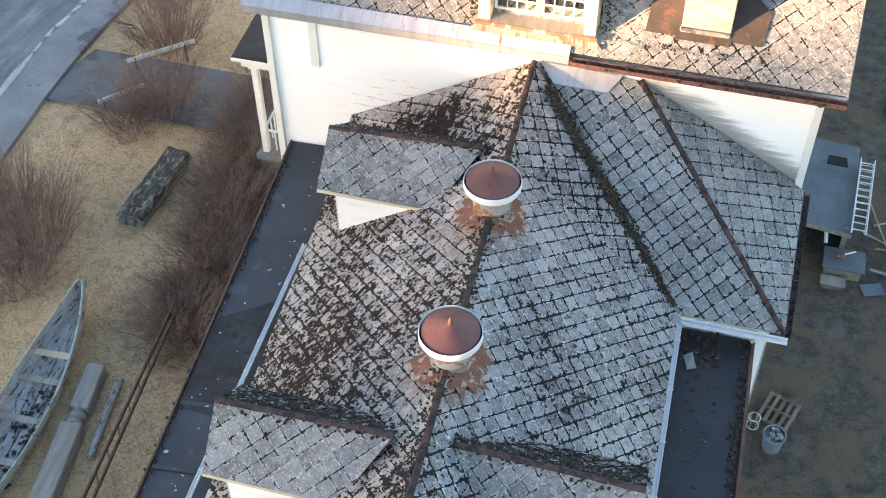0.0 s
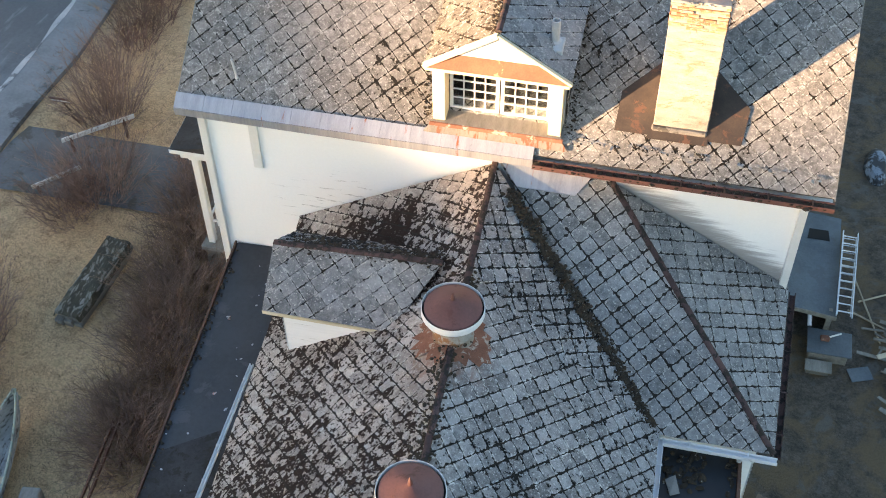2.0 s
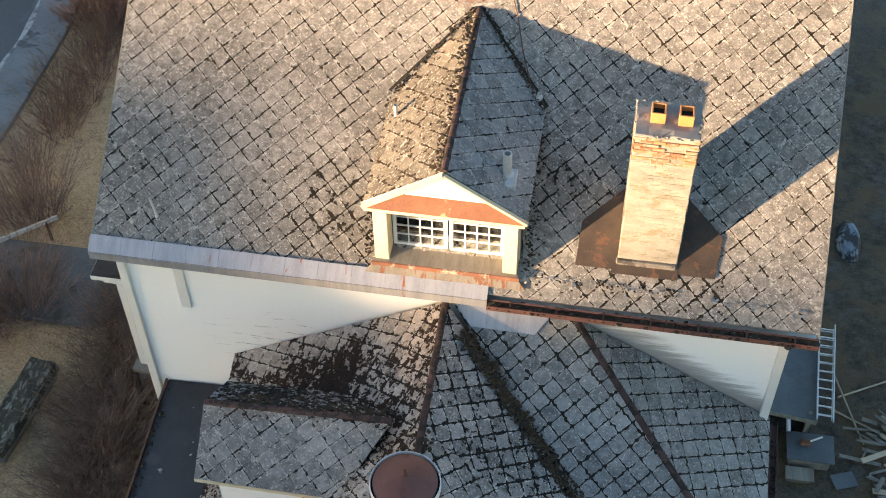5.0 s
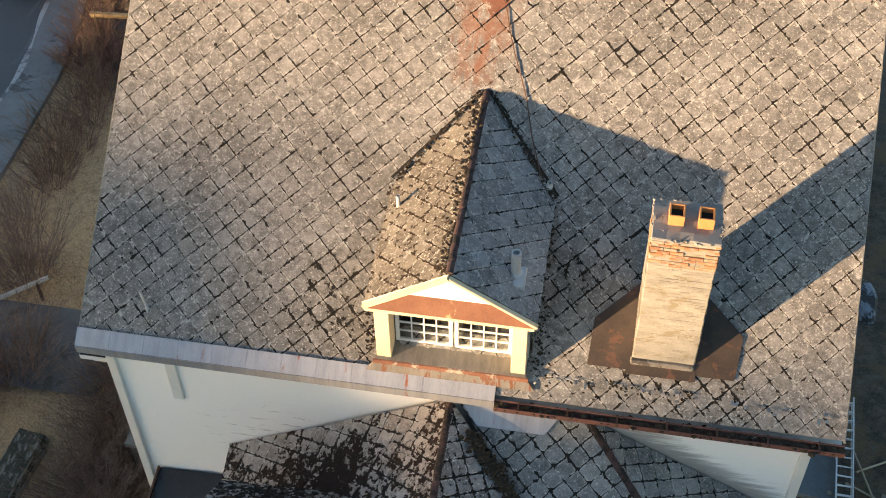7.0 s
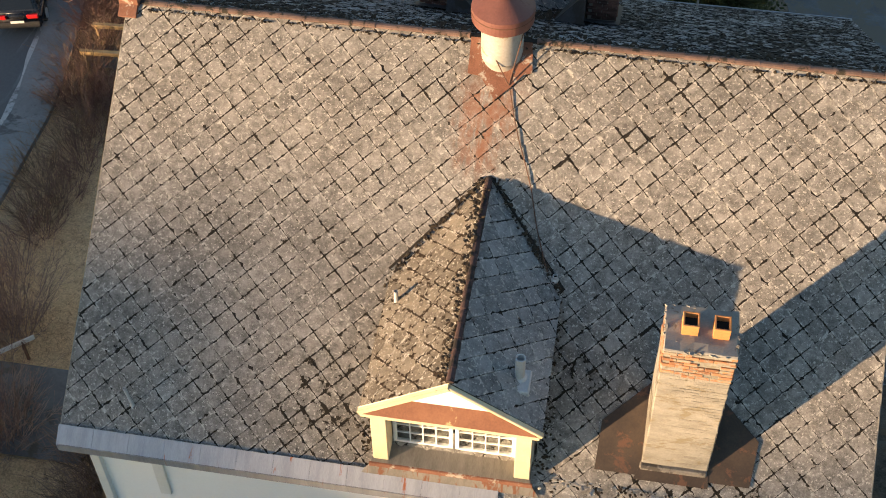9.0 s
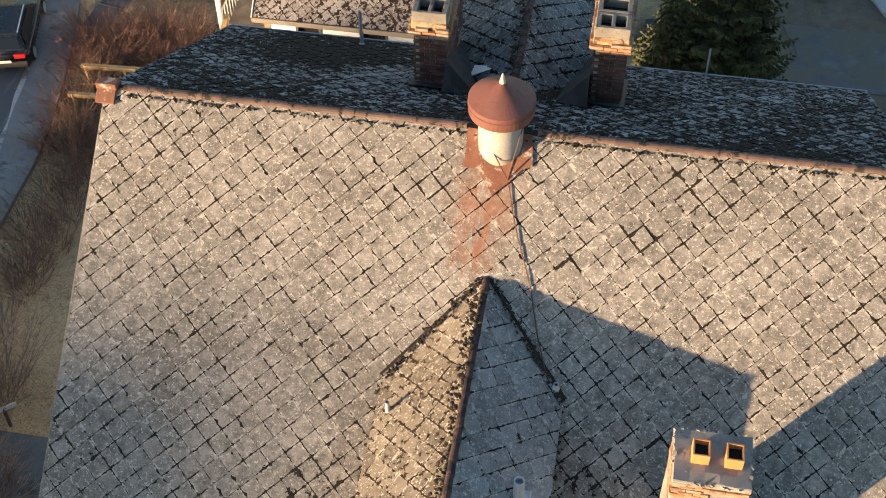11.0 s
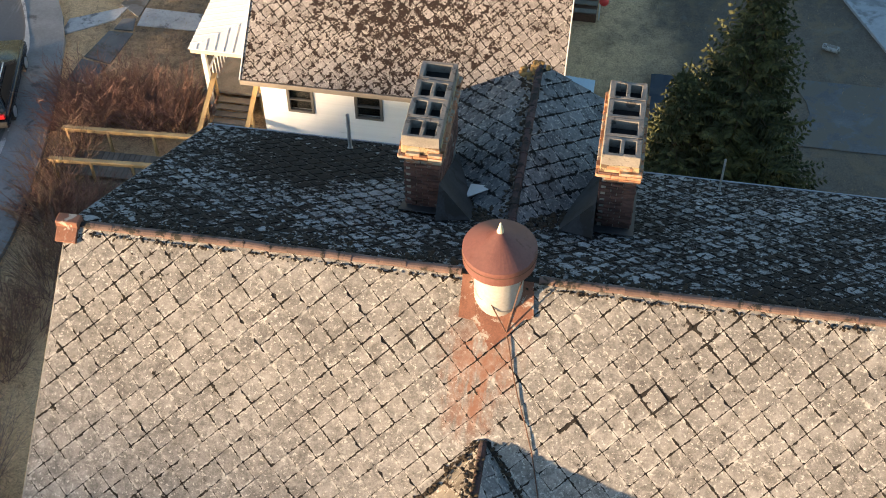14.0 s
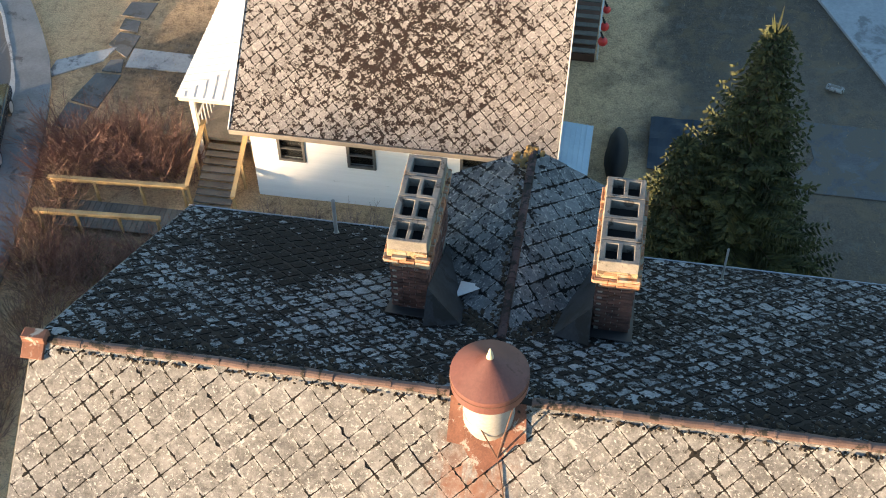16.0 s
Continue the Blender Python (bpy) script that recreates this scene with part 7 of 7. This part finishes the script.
for k in range(7):
    part("rib", beam(bmesh.new(), (-0.5 + 0.18 * k, 26.0, -0.33 - 0.015 * k), (-0.5 + 0.18 * k, 28.9, -0.33 - 0.015 * k), 0.03, 0.03), M_BLUEMETAL, sheet)
part("wall", box(bmesh.new(), -0.6, 0.55, 26.1, 28.8, -2.5, -0.5), M_WOOD, lean)
tank = thing("covered_heap", "long heap under a shiny black cover", "covered heap", (1.55, 29.3, gz(1.5, 29.3)))
bm = bmesh.new()
bmesh.ops.create_uvsphere(bm, u_segments=24, v_segments=14, radius=1)
for v in bm.verts:
    v.co = V(v.co.x * 0.42, v.co.y * 1.35, max(v.co.z, -0.1) * 0.95) + 0.05 * noise.noise_vector(v.co * 2)
part("cover", bm, surface("black_plastic_cover", (0.007, 0.007, 0.008), (0.014, 0.014, 0.015), 2, 0.8, bump=0.3), tank, smooth=True)
tarp = thing("tarpaulin", "dark blue tarpaulin lying on the grass", "tarpaulin", (3.6, 30.2, gz(3.6, 30.2) + 0.05))
bm = bmesh.new()
bmesh.ops.create_grid(bm, x_segments=12, y_segments=14, size=1)
for v in bm.verts:
    v.co = V(v.co.x * 0.95, v.co.y * 1.4, 0.10 + 0.08 * noise.noise(v.co * 2.2))
bmesh.ops.solidify(bm, geom=bm.faces[:], thickness=0.02)
part("sheet", bm, surface("dark_blue_tarpaulin", (0.012, 0.020, 0.034), (0.024, 0.036, 0.054), 2, 0.7, bump=0.2), tarp)


def back_deck():
    ob = thing("slatted_deck", "dark slatted wooden steps behind the house", "steps")
    for k in range(9):
        part("slat", box(bmesh.new(), -0.85, 0.25, 34.6 + 0.42 * k, 34.85 + 0.42 * k, -1.9 + 0.09 * k, -1.85 + 0.09 * k, 0.006), M_DECKWOOD, ob)
    part("base", box(bmesh.new(), -0.85, 0.25, 34.6, 38.4, -2.4, -1.95), M_STEEL, ob)
    part("rail", beam(bmesh.new(), (0.36, 34.6, -0.75), (0.36, 38.5, -0.6), 0.05, 0.10), M_TRIM, ob)
    for y in (34.8, 36.2, 37.6):
        part("post", box(bmesh.new(), 0.33, 0.39, y - 0.03, y + 0.03, -2.4, -0.7), M_TRIM, ob)
    for k, (y, r) in enumerate(((33.9, 0.19), (34.75, 0.18), (35.75, 0.16), (36.6, 0.13))):
        b = thing("buoy", "bright red round fishing buoy hung on the rail", "buoy", (0.52, y + 0.4, -1.0 + 0.05 * k), group="hanging buoys")
        bm = bmesh.new()
        bmesh.ops.create_uvsphere(bm, u_segments=20, v_segments=12, radius=r)
        part("ball", bm, M_RED, b, smooth=True)
        part("neck", tube(bmesh.new(), (0, 0, r * 0.9), (-0.1, 0.05, r + 0.22), 0.05, 0.03), M_RUBBER, b)


back_deck()
can = thing("white_dinghy", "small pale plastic dinghy on the gravel", "boat", (9.45, 34.2, gz(9.4, 34.2) + 0.05))
part("hull", box(bmesh.new(), -0.34, 0.34, -0.15, 0.15, 0, 0.2, 0.06), M_BOATIN, can)
part("well", box(bmesh.new(), -0.2, 0.24, -0.08, 0.08, 0.16, 0.206, 0.01), M_DECKWOOD, can)
can.rotation_euler.z = -0.3


def car():
    ob = thing("car", "black estate car parked on the road", "car", (-21.75, 26.6, gz(-21.75, 26.6) + 0.09))
    ob.rotation_euler.z = radians(14)
    bm = bmesh.new()
    prof = [(-2.25, 0.35), (-2.28, 0.75), (-2.2, 0.98), (2.1, 0.92), (2.25, 0.7), (2.2, 0.35)]
    for w0, pts in ((0.91, prof),):
        prism(bm, [(-w0, y, z) for y, z in pts], (2 * w0, 0, 0))
    bmesh.ops.bevel(bm, geom=[e for e in bm.edges], offset=0.07, segments=3, affect="EDGES")
    part("body", bm, M_CAR, ob, smooth=True)
    bm = bmesh.new()
    a = [bm.verts.new(p) for p in ((-0.86, -2.12, 0.95), (0.86, -2.12, 0.95), (0.86, 0.9, 0.93), (-0.86, 0.9, 0.93))]
    b = [bm.verts.new(p) for p in ((-0.66, -1.75, 1.5), (0.66, -1.75, 1.5), (0.64, 0.0, 1.5), (-0.64, 0.0, 1.5))]
    bm.faces.new(b)
    for k in range(4):
        bm.faces.new([a[k - 1], a[k], b[k], b[k - 1]])
    bmesh.ops.bevel(bm, geom=bm.edges[:], offset=0.05, segments=2, affect="EDGES")
    cabin = part("cabin", bm, M_CAR, ob)
    part("rear_window", prism(bmesh.new(), [(-0.68, -2.08, 1.05), (0.68, -2.08, 1.05), (0.58, -1.83, 1.43), (-0.58, -1.83, 1.43)], (0, -0.012, 0.006)), surface("dark_tinted_glass", (0.006, 0.007, 0.008), (0.008, 0.009, 0.01), 2, 0.12, bump=0), cabin)
    for s in (-1, 1):
        part("side_window", prism(bmesh.new(), [(s * 0.845, -1.85, 1.03), (s * 0.845, 0.55, 1.03), (s * 0.70, -0.05, 1.42), (s * 0.70, -1.6, 1.42)], (s * 0.01, 0, 0.003)), M_SOOT_DARK, cabin)
        part("tail_light", box(bmesh.new(), s * 0.62 - 0.22, s * 0.62 + 0.22, -2.33, -2.2, 0.76, 0.94, 0.03), M_TAIL, ob, "red tail light")
        part("roof_rail", box(bmesh.new(), s * 0.6 - 0.02, s * 0.6 + 0.02, -1.7, 0.0, 1.52, 1.55, 0.005), M_ALU, ob)
        for y in (-1.4, 1.4):
            bm = bmesh.new()
            tube(bm, (s * 0.72, y, 0.33), (s * 0.93, y, 0.33), 0.33, seg=24)
            wheel = part("wheel", bm, M_RUBBER, ob)
            part("rim", tube(bmesh.new(), (s * 0.92, y, 0.33), (s * 0.945, y, 0.33), 0.22, seg=20), M_ALU, wheel)
    part("bumper", box(bmesh.new(), -0.88, 0.88, -2.36, -2.2, 0.35, 0.62, 0.05), M_RUBBER, ob)
    part("number_plate", box(bmesh.new(), -0.26, 0.26, -2.375, -2.36, 0.62, 0.73), M_TRIM, ob)


car()

# ---- plants ----
def shrub(x, y, spread, height, stems, material, seed, name="shrub", label="leafless red-brown shrub of many thin stems", group="bare shrubs", flop=0.0):
    rnd = random.Random(seed)
    verts, faces = [], []

    def stick(p, q, r0, r1):
        d = (q - p).normalized()
        a = d.cross(V(0.3, 0.7, 0.2)).normalized()
        b = d.cross(a)
        s = len(verts)
        for c, r in ((p, r0), (q, r1)):
            for k in range(3):
                w = 2.094 * k
                verts.append(c + a * (r * math.cos(w)) + b * (r * math.sin(w)))
        faces.extend([(s + k, s + (k + 1) % 3, s + 3 + (k + 1) % 3, s + 3 + k) for k in range(3)])

    for _ in range(stems):
        a, rr = rnd.random() * 6.283, rnd.random() ** 0.6
        bx, by = rr * spread * 0.45 * math.cos(a), rr * spread * 0.45 * math.sin(a)
        p = V(bx, by, gz(x + bx, y + by) - 0.05)
        way = V(math.cos(a) * rr * 0.55 + rnd.gauss(0, 0.22), math.sin(a) * rr * 0.55 + rnd.gauss(0, 0.22), 1 - flop * rnd.random()).normalized()
        h, r = height * rnd.uniform(0.55, 1.08), rnd.uniform(0.010, 0.018)
        for k in range(3):
            q = p + way * (h / 3) + V(rnd.gauss(0, 0.05), rnd.gauss(0, 0.05), 0) * h * 0.6
            stick(p, q, r, r * 0.75)
            for _ in range(3 if k else 1):
                f = p.lerp(q, rnd.random())
                t = f + (way + V(rnd.gauss(0, 0.55), rnd.gauss(0, 0.55), rnd.gauss(0, 0.2))) * h * rnd.uniform(0.12, 0.30)
                stick(f, t, r * 0.55, 0.004)
                if rnd.random() < 0.6:
                    u = f.lerp(t, 0.5)
                    stick(u, u + (way + V(rnd.gauss(0, 0.7), rnd.gauss(0, 0.7), 0)) * h * 0.13, r * 0.4, 0.003)
            p, r = q, r * 0.75
    me = bpy.data.meshes.new(name)
    me.from_pydata(verts, [], faces)
    ob = part(name, me, material)
    ob.location = (x, y, 0)
    return tagged(ob, label, "shrub", group)


rnd = random.Random(77)
FRONT = [(-13.5, 5.2, 2.0, 2.1, 150), (-14.2, 4.2, 2.0, 1.5, 110), (-14.9, 8.9, 2.2, 2.5, 150), (-15.2, -1.4, 3.0, 2.4, 220), (-15.0, -2.9, 2.5, 1.7, 140), (-16.2, -0.5, 2.0, 1.9, 90), (-16.0, 11.5, 1.6, 1.8, 60)]
for k, (x, y, s, h, n) in enumerate(FRONT):
    shrub(x, y, s, h, n, M_TWIG, 100 + k)
for k in range(15):
    y = 6.2 - 0.72 * k
    shrub(-9.6 + 0.9 * rnd.random() - 0.02 * k + (0.5 if y < 0 else 0) + (-0.5 if y > 3.5 else 0), y, 2.1, 1.35 + 0.5 * rnd.random(), 120, M_TWIG if k % 3 else M_DRYTWIG, 130 + k, label="tangle of bare brushwood beside the lean-to", group="brushwood by the lean-to", flop=0.5)
for k in range(9):
    shrub(-9.2 - 1.3 * rnd.random(), 8.5 + 1.5 * k, 2.0, 1.5, 60, M_TWIG, 160 + k, label="bare brown brushwood along the house wall", group="brushwood by the house", flop=0.3)
for k in range(13):
    x, y = -18.9 + 5.2 * (k % 7) / 6.5 + 0.4 * rnd.random(), 25.6 + 1.25 * (k // 7) + 0.5 * rnd.random()
    shrub(x, y, 1.7, 1.5 + 0.35 * rnd.random(), 75, M_TWIGRED, 180 + k, flop=0.6, label="rust-red leafless thicket behind the handrail", group="red thicket")
for k in range(13):
    x, y = kerb_x(15 + k) + 1.0 + 1.3 * rnd.random(), 13.5 + 0.95 * k
    shrub(x, y, 1.7, 1.3 + 0.4 * rnd.random(), 65, M_DRYTWIG if k % 2 else M_TWIGRED, 200 + k, label="straw-coloured dry shrub beside the kerb", group="kerbside shrubs", flop=0.3)
for k in range(7):
    shrub(-10.6 + 0.75 * k, 22.9 + 0.9 * (k % 2), 1.5, 1.0, 45, M_TWIG, 220 + k, label="low bare shrub below the white wall", group="shrubs below the wall", flop=0.4)
for k in range(14):
    shrub(-18.2 + 0.9 * rnd.random() + 0.48 * k, 20.6 + 1.5 * rnd.random(), 1.7, 1.15, 55, M_TWIGRED, 230 + k, label="low red-brown shrub in front of the boardwalk", group="boardwalk shrubs", flop=0.4)


def spruce(x, y, height, reach):
    ob = thing("spruce", "dense dark green spruce tree with lit tips", "tree", (x, y, gz(x, y)))
    part("trunk", tube(bmesh.new(), (0, 0, -0.2), (0, 0, height * 0.97), 0.24, 0.02, 12), M_BARK, ob)
    rnd = random.Random(6)
    verts, faces, wood = [], [], bmesh.new()
    z = 0.7
    while z < height - 0.15:
        f = z / height
        limit = reach * (1 - f) ** 0.95 * (1 + 0.22 * noise.noise(V(z * 1.3, 0, 0))) + 0.12
        count = 13 if f < 0.75 else 7
        for k in range(count):
            a = 6.283 * (k + rnd.random() * 0.8) / count + z * 2.1
            length = limit * rnd.uniform(0.62, 1.18) * (1 + 0.28 * noise.noise(V(math.cos(a) * 1.4, math.sin(a) * 1.4, z * 0.7)))
            out = V(math.cos(a), math.sin(a), 0)
            side = V(-math.sin(a), math.cos(a), 0)
            tip_up = 0.34 * length if f > 0.55 else 0.16 * length
            curve = lambda s: out * (length * s) + UP * (-0.42 * length * s * (1 - 0.55 * s) + tip_up * s ** 3)
            root = V(0, 0, z)
            n = max(4, int(length / 0.13))
            for i in range(1, n + 1):
                s = i / n
                c = root + curve(s)
                w = min(0.16 + 0.34 * length * (1 - s), 0.52) * (0.5 + 0.5 * math.sin(min(1, s * 2.2) * 1.57))
                for t in (-1, 1):
                    for _ in range(5):
                        u = (side * t * rnd.uniform(0.6, 1.05) + out * rnd.uniform(0.35, 0.9) + UP * rnd.uniform(-0.35, 0.22)).normalized()
                        q = c + side * t * 0.015
                        e = q + u * w * rnd.uniform(0.55, 1.15)
                        nrm = u.cross(UP).normalized() * (0.015 + 0.014 * rnd.random())
                        lift = UP * rnd.uniform(-0.03, 0.045)
                        m = q.lerp(e, 0.45)
                        b = len(verts)
                        verts.extend([q, m + nrm + lift, e, m - nrm + lift * 0.3, m + UP * 0.05])
                        faces.extend([(b, b + 1, b + 4), (b + 1, b + 2, b + 4), (b + 2, b + 3, b + 4), (b + 3, b, b + 4)])
            if length > 0.5:
                tube(wood, root, root + curve(0.6), 0.022, 0.008, 4, False)
        z += 0.22 if f < 0.8 else 0.16
    for k in range(5):
        a = k * 1.256
        b = len(verts)
        p, e = V(0, 0, height - 0.5), V(0.22 * math.cos(a), 0.22 * math.sin(a), height + 0.1 + 0.3 * (k % 2))
        verts.extend([p, (p + e) / 2 + V(0.03, 0, 0), e, (p + e) / 2 - V(0.03, 0, 0)])
        faces.append((b, b + 1, b + 2, b + 3))
    me = bpy.data.meshes.new("crown")
    me.from_pydata(verts, [], faces)
    part("crown", me, M_NEEDLE, ob)
    part("branchwork", wood, M_BARK, ob)["kind"] = "stuff"


spruce(4.85, 20.2, 13.5, 4.1)
spruce(3.2, 19.5, 10.2, 3.3)


def grass_tufts():
    """Dry blades on the lawns nearest the flight, in one mesh."""
    rnd = np.random.RandomState(4)
    verts, faces = [], []
    for x0, x1, y0, y1, n in ((-17.3, -6.8, -11, 10, 26000), (-17.5, -8.5, 10, 22, 6000), (-20, -13.5, 25, 38, 5000), (1, 11, 24, 40, 1500)):
        for _ in range(n):
            x, y = rnd.uniform(x0, x1), rnd.uniform(y0, y1)
            if noise.noise(V(x * 0.5, y * 0.5, 9)) < rnd.uniform(-0.55, 0.35) or (4.4 < y < 7.9 and x < -10.2):
                continue
            a, l, h = rnd.uniform(0, 6.28), rnd.uniform(0.05, 0.16), rnd.uniform(0.03, 0.13)
            z, s = gz(x, y), len(verts)
            dx, dy = math.cos(a), math.sin(a)
            verts += [(x - dy * 0.012, y + dx * 0.012, z - 0.01), (x + dy * 0.012, y - dx * 0.012, z - 0.01), (x + dx * l, y + dy * l, z + h)]
            faces.append((s, s + 1, s + 2))
    me = bpy.data.meshes.new("grass")
    me.from_pydata(verts, [], faces)
    tagged(part("grass", me, M_STRAW), "dry straw-coloured grass blades", "grass", kind="stuff")


grass_tufts()
